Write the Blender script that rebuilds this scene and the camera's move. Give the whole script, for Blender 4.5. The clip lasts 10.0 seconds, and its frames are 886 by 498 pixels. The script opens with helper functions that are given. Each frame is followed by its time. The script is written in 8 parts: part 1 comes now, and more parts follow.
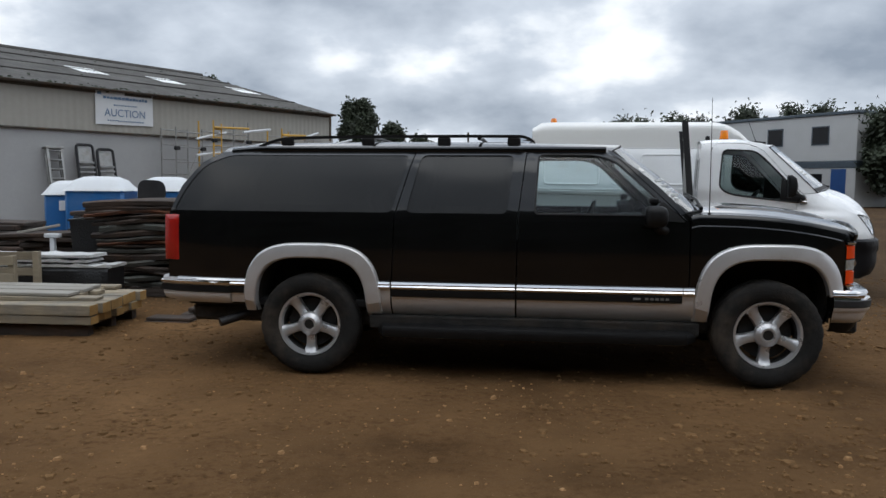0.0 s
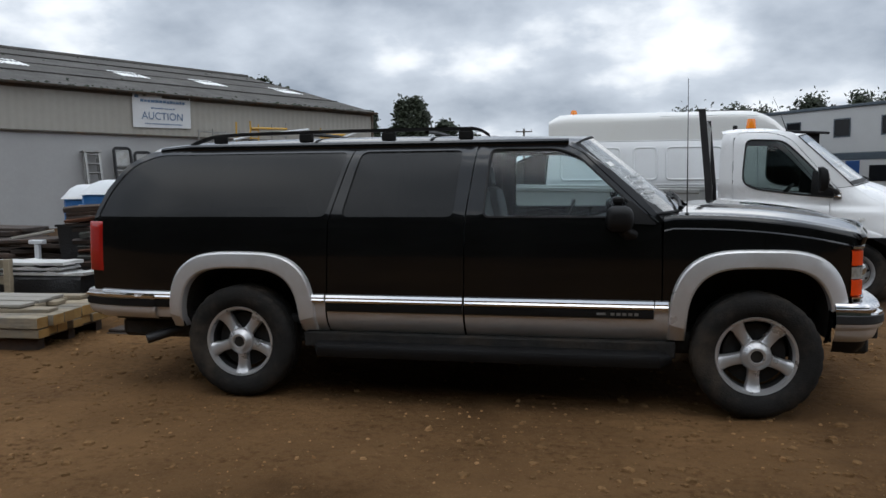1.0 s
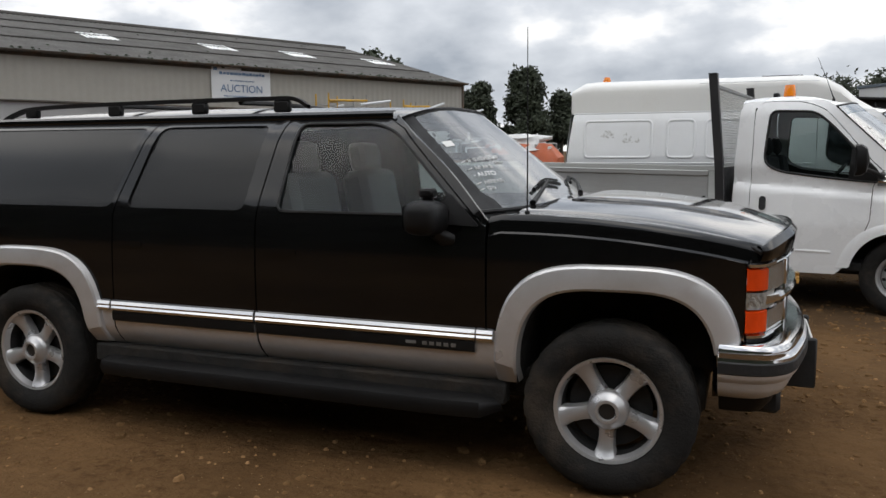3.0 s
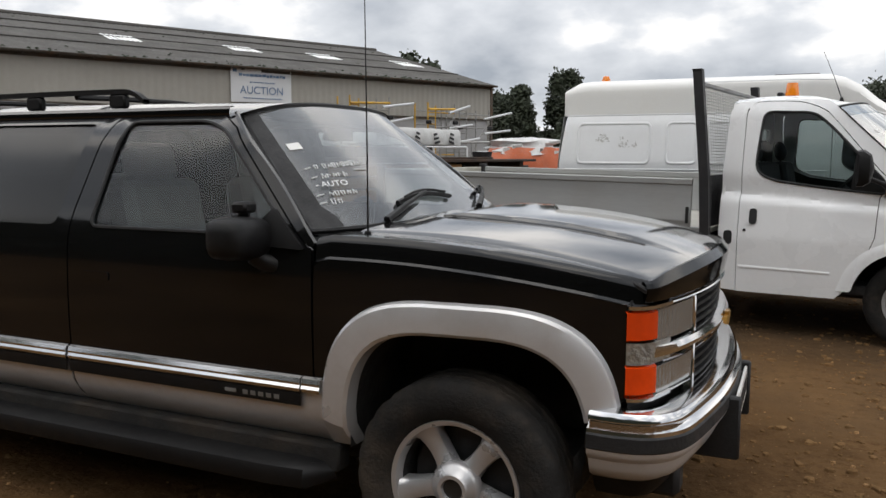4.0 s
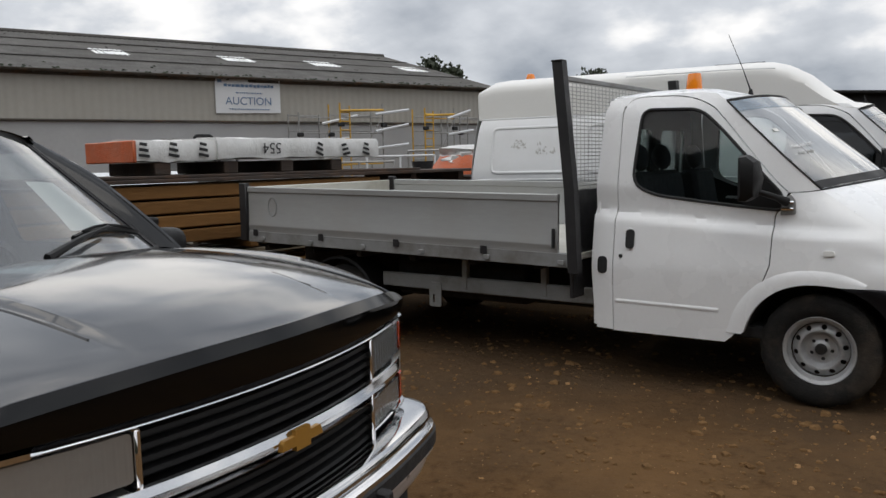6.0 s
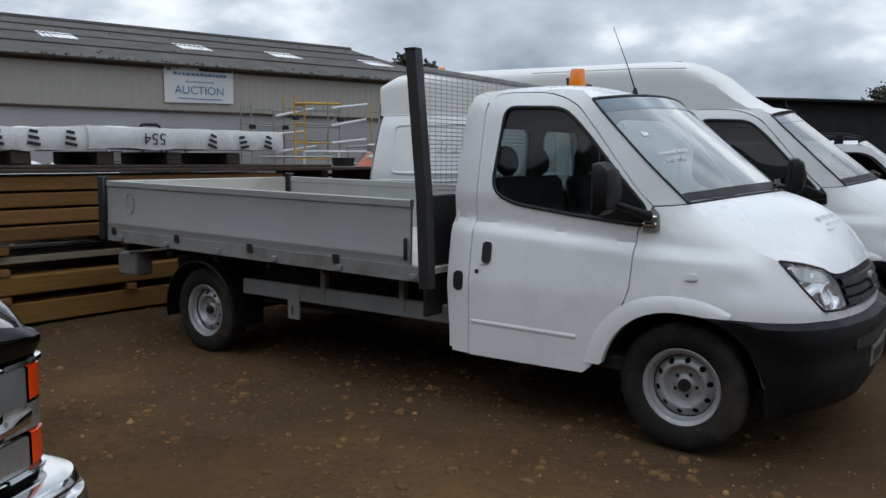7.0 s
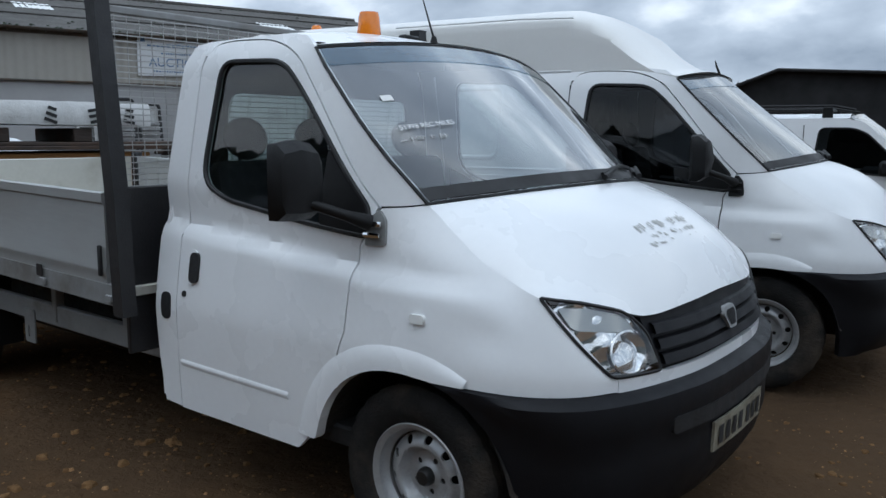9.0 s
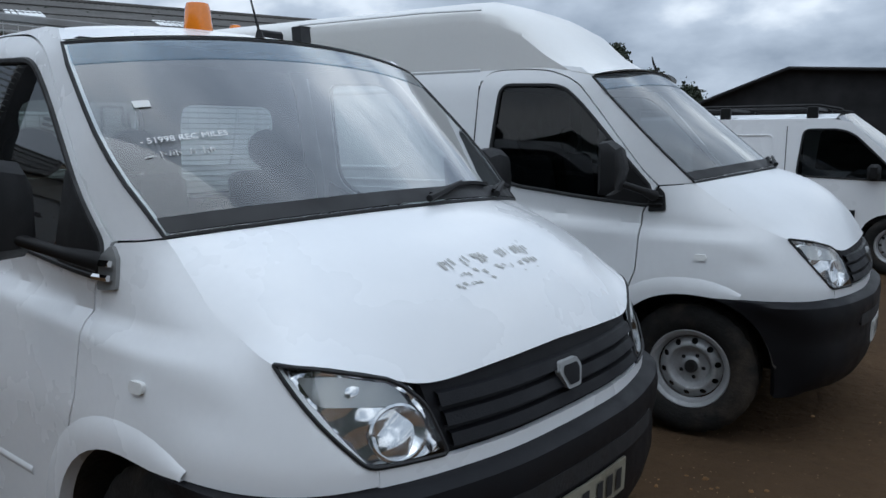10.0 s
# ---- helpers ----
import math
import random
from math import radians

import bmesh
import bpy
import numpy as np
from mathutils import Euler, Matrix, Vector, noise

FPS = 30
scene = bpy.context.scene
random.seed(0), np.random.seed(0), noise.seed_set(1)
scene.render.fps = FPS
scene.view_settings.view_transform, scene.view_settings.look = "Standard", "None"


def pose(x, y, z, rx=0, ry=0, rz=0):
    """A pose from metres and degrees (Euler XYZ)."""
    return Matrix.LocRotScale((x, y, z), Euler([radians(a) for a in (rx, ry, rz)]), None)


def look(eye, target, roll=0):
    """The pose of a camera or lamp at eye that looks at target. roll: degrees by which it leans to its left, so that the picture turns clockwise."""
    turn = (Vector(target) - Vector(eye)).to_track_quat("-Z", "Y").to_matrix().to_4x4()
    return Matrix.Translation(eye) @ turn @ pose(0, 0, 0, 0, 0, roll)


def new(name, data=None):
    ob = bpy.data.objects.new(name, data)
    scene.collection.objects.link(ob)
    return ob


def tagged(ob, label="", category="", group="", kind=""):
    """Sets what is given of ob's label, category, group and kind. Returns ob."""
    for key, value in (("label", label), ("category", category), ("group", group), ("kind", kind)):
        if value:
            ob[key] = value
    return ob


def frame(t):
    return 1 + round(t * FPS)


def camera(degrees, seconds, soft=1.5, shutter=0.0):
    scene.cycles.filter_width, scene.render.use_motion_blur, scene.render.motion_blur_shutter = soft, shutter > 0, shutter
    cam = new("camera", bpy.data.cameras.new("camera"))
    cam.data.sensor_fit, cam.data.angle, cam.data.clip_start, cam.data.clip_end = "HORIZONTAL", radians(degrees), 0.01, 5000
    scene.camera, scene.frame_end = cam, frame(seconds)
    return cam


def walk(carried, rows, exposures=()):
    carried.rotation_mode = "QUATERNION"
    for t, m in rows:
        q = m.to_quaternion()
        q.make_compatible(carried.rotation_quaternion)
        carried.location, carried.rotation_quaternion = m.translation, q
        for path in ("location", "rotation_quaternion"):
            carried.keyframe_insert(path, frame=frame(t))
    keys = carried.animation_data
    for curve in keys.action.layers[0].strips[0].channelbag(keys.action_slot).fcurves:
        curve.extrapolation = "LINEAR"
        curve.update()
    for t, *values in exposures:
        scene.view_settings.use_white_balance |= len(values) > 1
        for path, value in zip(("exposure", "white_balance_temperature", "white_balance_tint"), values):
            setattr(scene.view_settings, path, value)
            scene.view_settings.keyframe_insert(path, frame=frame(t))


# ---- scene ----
cam = camera(58.0, 10.0)
METRES, EYE, TILT, LEAN, TURN = 11.2, 1.45, -3.4, 0.0, 9.0
PATH = [
    (0, (-0.42, 1.147, 1.47), (-0.654, 3.126, 1.301), 0.4),
    (0.5, (-0.078, 1.572, 1.474), (-0.378, 3.542, 1.31), -0.0),
    (1, (0.302, 1.969, 1.48), (-0.089, 3.922, 1.305), -0.5),
    (1.5, (0.64, 2.319, 1.485), (0.156, 4.248, 1.276), -0.5),
    (2, (0.943, 2.687, 1.484), (0.399, 4.597, 1.244), -0.5),
    (2.5, (1.384, 3.091, 1.525), (0.754, 4.973, 1.279), -0.4),
    (4, (2.266, 4.577, 1.532), (1.451, 6.388, 1.299), 0.1),
    (4.5, (2.506, 5.03, 1.551), (1.643, 6.819, 1.318), 0.2),
    (5, (2.782, 5.463, 1.568), (1.87, 7.229, 1.345), -0.3),
    (5.5, (3.021, 5.892, 1.582), (2.087, 7.647, 1.366), -1.7),
    (7, (3.785, 7.333, 1.592), (2.899, 9.112, 1.366), 0.3),
    (7.5, (3.981, 7.812, 1.605), (3.086, 9.587, 1.39), 1.5),
    (8, (4.146, 8.322, 1.597), (3.24, 10.092, 1.384), 2.1),
    (8.5, (4.323, 8.826, 1.594), (3.377, 10.568, 1.335), 1.2),
    (9, (4.463, 9.314, 1.599), (3.493, 11.04, 1.315), 0.3),
    (9.5, (4.64, 9.778, 1.62), (3.648, 11.49, 1.323), 0.0),
    (10, (4.829, 10.229, 1.627), (3.809, 11.927, 1.351), -0.3),
]
LIGHT = [(0, -0.06, 6250, 8), (1, -0.08, 6250, 8), (2.5, 0.02, 6600, 9), (4, 0.14, 6850, 10), (5.5, -0.03, 6900, 10), (7, -0.22, 6100, 8), (8, -0.32, 5800, 6), (9, -0.19, 5700, 5), (10, -0.32, 5750, 6)]
walk(cam, [(t, look(eye, target, roll)) for t, eye, target, roll in PATH], LIGHT)
import functools
from mathutils.geometry import delaunay_2d_cdt

# ---- world, sun and exposure ----
world = bpy.data.worlds.new("overcast_sky")
scene.world = world
world.use_nodes = True
wn, wl = world.node_tree.nodes, world.node_tree.links
bg = wn["Background"]
SUN_UP, SUN_TURN = radians(68), radians(150)


def wnode(kind, **values):
    n = wn.new(kind)
    for key, value in values.items():
        n.inputs[key].default_value = value
    return n


sky = wn.new("ShaderNodeTexSky")
sky.sky_type = "NISHITA"
sky.sun_disc = False
sky.sun_elevation, sky.sun_rotation = SUN_UP, SUN_TURN
coord = wn.new("ShaderNodeTexCoord")
sep = wn.new("ShaderNodeSeparateXYZ")
wl.new(coord.outputs["Generated"], sep.inputs[0])
lift = wn.new("ShaderNodeMath")
lift.operation = "MAXIMUM"
lift.inputs[1].default_value = 0.0
wl.new(sep.outputs["Z"], lift.inputs[0])
add = wn.new("ShaderNodeMath")
add.inputs[1].default_value = 0.46
wl.new(lift.outputs[0], add.inputs[0])
flat = wn.new("ShaderNodeVectorMath")
flat.operation = "DIVIDE"
wl.new(coord.outputs["Generated"], flat.inputs[0])
wl.new(add.outputs[0], flat.inputs[1])
drift = wn.new("ShaderNodeMapping")
drift.inputs["Location"].default_value = (0.4, 1.7, 0.0)
wl.new(flat.outputs[0], drift.inputs["Vector"])
big = wnode("ShaderNodeTexNoise", Scale=2.5, Detail=9.0, Roughness=0.50, Distortion=0.0)
wl.new(drift.outputs[0], big.inputs["Vector"])
ramp = wn.new("ShaderNodeValToRGB")
ramp.color_ramp.elements[0].position, ramp.color_ramp.elements[0].color = 0.32, (0.34, 0.385, 0.46, 1)
ramp.color_ramp.elements[1].position, ramp.color_ramp.elements[1].color = 0.61, (1.24, 1.24, 1.25, 1)
mid = ramp.color_ramp.elements.new(0.50)
mid.color = (0.69, 0.735, 0.81, 1)
wl.new(big.outputs["Fac"], ramp.inputs[0])
thin = wn.new("ShaderNodeMix")
thin.data_type = "RGBA"
thin.inputs["Factor"].default_value = 0.96
dim = wn.new("ShaderNodeMix")
dim.data_type, dim.blend_type = "RGBA", "MULTIPLY"
dim.inputs["Factor"].default_value = 1.0
dim.inputs["B"].default_value = (0.1, 0.1, 0.1, 1)
wl.new(sky.outputs[0], dim.inputs["A"])
wl.new(dim.outputs["Result"], thin.inputs["A"])
# the overcast sky brightens towards the zenith
square = wn.new("ShaderNodeMath")
square.operation = "POWER"
square.inputs[1].default_value = 2.0
wl.new(lift.outputs[0], square.inputs[0])
gain = wn.new("ShaderNodeMath")
gain.operation = "MULTIPLY_ADD"
gain.inputs[1].default_value, gain.inputs[2].default_value = 1.1, 1.0
wl.new(square.outputs[0], gain.inputs[0])
bright = wn.new("ShaderNodeVectorMath")
bright.operation = "SCALE"
wl.new(ramp.outputs[0], bright.inputs[0])
wl.new(gain.outputs[0], bright.inputs["Scale"])
wl.new(bright.outputs[0], thin.inputs["B"])
wl.new(thin.outputs["Result"], bg.inputs["Color"])
bg.inputs["Strength"].default_value = 1.0

sun = new("sun", bpy.data.lights.new("sun", "SUN"))
sun.data.energy, sun.data.angle, sun.data.color = 0.5, radians(40), (1.0, 0.96, 0.90)
sun.matrix_world = look((40 * math.sin(SUN_TURN), 40 * math.cos(SUN_TURN), 40 * math.tan(SUN_UP)), (0, 0, 0))


# ---- geometry helpers ----
class Geo:
    """Vertices and faces of one mesh."""

    def __init__(self):
        self.v, self.f = [], []

    def add(self, verts, faces, m=None):
        n = len(self.v)
        self.v += [tuple(m @ Vector(p)) if m is not None else tuple(p) for p in verts]
        self.f += [tuple(i + n for i in f) for f in faces]
        return self

    def box(self, lo, hi, bevel=0.0, m=None):
        c = [(a + b) / 2 for a, b in zip(lo, hi)]
        h = [abs(b - a) / 2 for a, b in zip(lo, hi)]
        b = min(bevel, *[k * 0.49 for k in h])
        if b <= 0:
            vs = [(c[0] + sx * h[0], c[1] + sy * h[1], c[2] + sz * h[2]) for sx in (-1, 1) for sy in (-1, 1) for sz in (-1, 1)]
            return self.add(vs, [(0, 1, 3, 2), (4, 6, 7, 5), (0, 4, 5, 1), (2, 3, 7, 6), (0, 2, 6, 4), (1, 5, 7, 3)], m)
        vs, at = [], {}
        for sx in (-1, 1):
            for sy in (-1, 1):
                for sz in (-1, 1):
                    s = (sx, sy, sz)
                    for k in range(3):
                        at[s, k] = len(vs)
                        vs.append(tuple(c[i] + s[i] * (h[i] - (0 if i == k else b)) for i in range(3)))
        fs = []
        for k in range(3):
            i, j = (k + 1) % 3, (k + 2) % 3
            for sk in (-1, 1):
                quad = []
                for si, sj in ((-1, -1), (1, -1), (1, 1), (-1, 1)):
                    s = [0, 0, 0]
                    s[k], s[i], s[j] = sk, si, sj
                    quad.append(at[tuple(s), k])
                fs.append(tuple(quad if sk > 0 else reversed(quad)))
            for si in (-1, 1):
                for sj in (-1, 1):
                    a, d = [0, 0, 0], [0, 0, 0]
                    a[k], a[i], a[j] = -1, si, sj
                    d[k], d[i], d[j] = 1, si, sj
                    quad = (at[tuple(a), i], at[tuple(d), i], at[tuple(d), j], at[tuple(a), j])
                    fs.append(quad if si * sj < 0 else tuple(reversed(quad)))
        for sx in (-1, 1):
            for sy in (-1, 1):
                for sz in (-1, 1):
                    tri = [at[(sx, sy, sz), k] for k in range(3)]
                    fs.append(tuple(tri if sx * sy * sz > 0 else reversed(tri)))
        return self.add(vs, fs, m)

    def strip(self, rows, close_u=False, close_v=False, m=None):
        nu, nv = len(rows), len(rows[0])
        fs = []
        for i in range(nu if close_u else nu - 1):
            for j in range(nv if close_v else nv - 1):
                a, b = i * nv + j, i * nv + (j + 1) % nv
                c, d = ((i + 1) % nu) * nv + (j + 1) % nv, ((i + 1) % nu) * nv + j
                fs.append((a, b, c, d))
        return self.add([p for r in rows for p in r], fs, m)

    def tube(self, pts, r, n=8, closed=False, m=None):
        pts = [Vector(p) for p in pts]
        rr = r if isinstance(r, (list, tuple)) else [r] * len(pts)
        rows, side = [], None
        for i, p in enumerate(pts):
            a = pts[i - 1] if (i or closed) else p
            b = pts[(i + 1) % len(pts)] if (i < len(pts) - 1 or closed) else p
            d = (b - a).normalized()
            if side is None:
                side = d.orthogonal().normalized()
            side = (side - d * side.dot(d)).normalized()
            up = d.cross(side)
            rows.append([p + (side * math.cos(t) + up * math.sin(t)) * rr[i] for t in [2 * math.pi * k / n for k in range(n)]])
        start = len(self.v)
        self.strip(rows, closed, True, m)
        if not closed:
            self.f.append(tuple(reversed(range(start, start + n))))
            self.f.append(tuple(range(start + n * (len(rows) - 1), start + n * len(rows))))
        return self

    def lathe(self, profile, n=32, m=None, cap=False):
        """Turns (radius, y) points round the y axis."""
        rows = [[(r * math.cos(t), y, r * math.sin(t)) for r, y in profile] for t in [2 * math.pi * k / n for k in range(n)]]
        start = len(self.v)
        self.strip(rows, True, False, m)
        if cap:
            k = len(profile)
            self.f.append(tuple(start + i * k for i in range(n)))
            self.f.append(tuple(start + i * k + k - 1 for i in reversed(range(n))))
        return self

    def panel(self, outline, fn, holes=(), step=0.1, thick=None, m=None):
        """A sheet with the given outline and holes in a plane, bent by fn, with the given thickness (a vector, or a function of the point)."""
        loops = [divide(outline, step)] + [divide(h, step) for h in holes]
        pts, edges = [], []
        for loop in loops:
            n = len(pts)
            pts += [Vector(p) for p in loop]
            edges += [(n + i, n + (i + 1) % len(loop)) for i in range(len(loop))]
        us, vs = [p[0] for p in loops[0]], [p[1] for p in loops[0]]
        u = min(us) + step * 0.5
        while u < max(us):
            v = min(vs) + step * 0.5
            while v < max(vs):
                if inside((u, v), loops[0]) and not any(inside((u, v), h) for h in loops[1:]) and min((Vector((u, v)) - q).length_squared for q in pts) > (step * 0.45) ** 2:
                    pts.append(Vector((u, v)))
                v += step
            u += step
        nb = sum(len(k) for k in loops)
        from_cdt = delaunay_2d_cdt(pts, edges, [], 0, 1e-5)
        vv, tris = from_cdt[0], []
        for t in from_cdt[2]:
            c = sum((vv[i] for i in t), Vector((0, 0))) / len(t)
            if inside(c, loops[0]) and not any(inside(c, h) for h in loops[1:]):
                tris.append(tuple(t))
        top = [Vector(fn(p[0], p[1])) for p in vv]
        if thick is None:
            return self.add(top, tris, m)
        low = [p + Vector(thick(p) if callable(thick) else thick) for p in top]
        n, count = len(top), {}
        for t in tris:
            for a, b in zip(t, t[1:] + t[:1]):
                count[a, b] = count.get((a, b), 0) + 1
        rim = [(a, a + n, b + n, b) for a, b in count if (b, a) not in count]
        return self.add(top + low, tris + [tuple(i + n for i in reversed(t)) for t in tris] + rim, m)


def inside(p, loop):
    x, y, hit = p[0], p[1], False
    for (x1, y1), (x2, y2) in zip(loop, loop[1:] + loop[:1]):
        if (y1 > y) != (y2 > y) and x < (x2 - x1) * (y - y1) / (y2 - y1) + x1:
            hit = not hit
    return hit


def divide(loop, step):
    out = []
    for a, b in zip(loop, list(loop[1:]) + [loop[0]]):
        k = max(1, math.ceil(math.dist(a, b) / step))
        out += [(a[0] + (b[0] - a[0]) * i / k, a[1] + (b[1] - a[1]) * i / k) for i in range(k)]
    return out


def rounded(loop, r, n=4):
    """The loop with its corners rounded."""
    out = []
    for i, p in enumerate(loop):
        p, a, b = Vector(p), Vector(loop[i - 1]), Vector(loop[(i + 1) % len(loop)])
        k = r[i] if isinstance(r, (list, tuple)) else r
        s = p + (a - p).normalized() * min(k, (a - p).length * 0.48)
        e = p + (b - p).normalized() * min(k, (b - p).length * 0.48)
        for j in range(n + 1):
            t = j / n
            out.append(tuple(s * (1 - t) ** 2 + p * 2 * t * (1 - t) + e * t * t))
    return out


def curve(pts, n=6):
    """A smooth line through the points."""
    pts = [Vector(p) for p in pts]
    out = []
    for i in range(len(pts) - 1):
        p0, p1, p2, p3 = pts[max(i - 1, 0)], pts[i], pts[i + 1], pts[min(i + 2, len(pts) - 1)]
        for j in range(n):
            t = j / n
            out.append(((p1 * 2) + (p2 - p0) * t + (p0 * 2 - p1 * 5 + p2 * 4 - p3) * t * t + (p1 * 3 - p0 - p2 * 3 + p3) * t ** 3) / 2)
    return out + [pts[-1]]


def arch(cx, cz, a, b, lo, n=20, e=2.4):
    """The points of a flattened arch over a wheel, from its front foot round to its rear foot, down to the height lo."""
    pts = []
    for i in range(n + 1):
        t = math.pi * i / n
        c, s = math.cos(t), math.sin(t)
        pts.append((cx + a * math.copysign(abs(c) ** (2 / e), c), cz + b * abs(s) ** (2 / e)))
    pts = [(x, max(z, lo)) for x, z in pts]
    return [(pts[0][0], lo)] + [p for p in pts if p[1] > lo] + [(pts[-1][0], lo)]


def smooth(a, b, x):
    t = min(1, max(0, (x - a) / (b - a)))
    return t * t * (3 - 2 * t)


def part(name, geo, material, parent=None, label="", m=None, sharp=38):
    """Links the geometry as one mesh object under a thing or a part."""
    me = bpy.data.meshes.new(name)
    me.from_pydata([tuple(p) for p in geo.v], [], geo.f)
    me.materials.append(material)
    me.polygons.foreach_set("use_smooth", [sharp > 0] * len(me.polygons))
    me.update()
    if sharp > 0:
        me.set_sharp_from_angle(angle=radians(sharp))
    ob = new(name, me)
    ob.parent = parent
    if m is not None:
        ob.matrix_basis = m
    return tagged(ob, label)


def thing(name, m, label, category, group="", kind=""):
    ob = new(name)
    ob.empty_display_size = 0.2
    ob.matrix_basis = m
    return tagged(ob, label, category, group, kind)


def words(text, size, material, name, parent, m, depth=0.002):
    """Lettering in the built-in font as a mesh."""
    cu = bpy.data.curves.new(name, "FONT")
    cu.body, cu.size, cu.extrude, cu.align_x, cu.align_y = text, size, depth, "CENTER", "CENTER"
    tmp = bpy.data.objects.new("lettering", cu)
    scene.collection.objects.link(tmp)
    me = bpy.data.meshes.new_from_object(tmp.evaluated_get(bpy.context.evaluated_depsgraph_get()))
    bpy.data.objects.remove(tmp)
    bpy.data.curves.remove(cu)
    me.materials.clear()
    me.materials.append(material)
    ob = new(name, me)
    ob.parent, ob.matrix_basis = parent, m
    return ob


# ---- materials ----
def shader(name):
    mt = bpy.data.materials.new(name)
    mt.use_nodes = True
    nt = mt.node_tree
    return mt, nt.nodes, nt.links, nt.nodes["Principled BSDF"]


def mixed(nodes, links, fac, a, b, blend="MIX"):
    n = nodes.new("ShaderNodeMix")
    n.data_type, n.blend_type = "RGBA", blend
    for key, value in (("Factor", fac), ("A", a), ("B", b)):
        if isinstance(value, (int, float, tuple)):
            n.inputs[key].default_value = value if not isinstance(value, tuple) else (*value, 1)
        else:
            links.new(value, n.inputs[key])
    return n.outputs["Result"]


def grain(nodes, links, vec, scale, detail=4.0, lo=0.0, hi=1.0, rough=0.55):
    n = nodes.new("ShaderNodeTexNoise")
    n.inputs["Scale"].default_value, n.inputs["Detail"].default_value, n.inputs["Roughness"].default_value = scale, detail, rough
    links.new(vec, n.inputs["Vector"])
    r = nodes.new("ShaderNodeMapRange")
    r.inputs["From Min"].default_value, r.inputs["From Max"].default_value = 0.28, 0.72
    r.inputs["To Min"].default_value, r.inputs["To Max"].default_value = lo, hi
    links.new(n.outputs["Fac"], r.inputs["Value"])
    return r.outputs["Result"]


def mat(name, col, rough=0.5, metal=0.0, var=0.12, scale=3.0, fine=60.0, bump=0.0, coat=0.0, dust=None, stretch=(1, 1, 1), spec=0.5, tint=0.0):
    """A surface: base colour with two scales of variation, a dust or stain layer (colour, amount, scale), fine relief."""
    mt, nodes, links, bsdf = shader(name)
    tc = nodes.new("ShaderNodeTexCoord")
    mp = nodes.new("ShaderNodeMapping")
    mp.inputs["Scale"].default_value = stretch
    links.new(tc.outputs["Object"], mp.inputs["Vector"])
    vec = mp.outputs[0]
    dark, light = tuple(c * (1 - var) for c in col), tuple(min(1, c * (1 + var)) for c in col)
    out = mixed(nodes, links, grain(nodes, links, vec, scale), dark, light)
    out = mixed(nodes, links, grain(nodes, links, vec, fine, 2.0, 0, 0.5), out, dark)
    if tint:
        oi = nodes.new("ShaderNodeObjectInfo")
        r = nodes.new("ShaderNodeMapRange")
        r.inputs["To Max"].default_value = tint
        links.new(oi.outputs["Random"], r.inputs["Value"])
        out = mixed(nodes, links, r.outputs["Result"], out, tuple(c * 0.35 for c in col))
    base_rough = grain(nodes, links, vec, scale * 2.3, 4.0, max(0.02, rough * 0.8), min(1, rough * 1.25))
    if dust:
        d = nodes.new("ShaderNodeTexNoise")
        d.inputs["Scale"].default_value, d.inputs["Detail"].default_value, d.inputs["Roughness"].default_value = dust[2], 6.0, 0.65
        links.new(tc.outputs["Object"], d.inputs["Vector"])
        r = nodes.new("ShaderNodeMapRange")
        r.inputs["From Min"].default_value, r.inputs["From Max"].default_value = 0.42, 0.72
        r.inputs["To Max"].default_value = dust[1]
        r.interpolation_type = "SMOOTHSTEP"
        links.new(d.outputs["Fac"], r.inputs["Value"])
        out = mixed(nodes, links, r.outputs["Result"], out, dust[0])
    links.new(out, bsdf.inputs["Base Color"])
    links.new(base_rough, bsdf.inputs["Roughness"])
    bsdf.inputs["Metallic"].default_value = metal
    bsdf.inputs["Specular IOR Level"].default_value = spec
    bsdf.inputs["Coat Weight"].default_value = coat
    bsdf.inputs["Coat Roughness"].default_value = 0.06
    if bump:
        b = nodes.new("ShaderNodeBump")
        b.inputs["Strength"].default_value, b.inputs["Distance"].default_value = bump, 0.01
        links.new(grain(nodes, links, vec, fine, 5.0), b.inputs["Height"])
        links.new(b.outputs[0], bsdf.inputs["Normal"])
    return mt


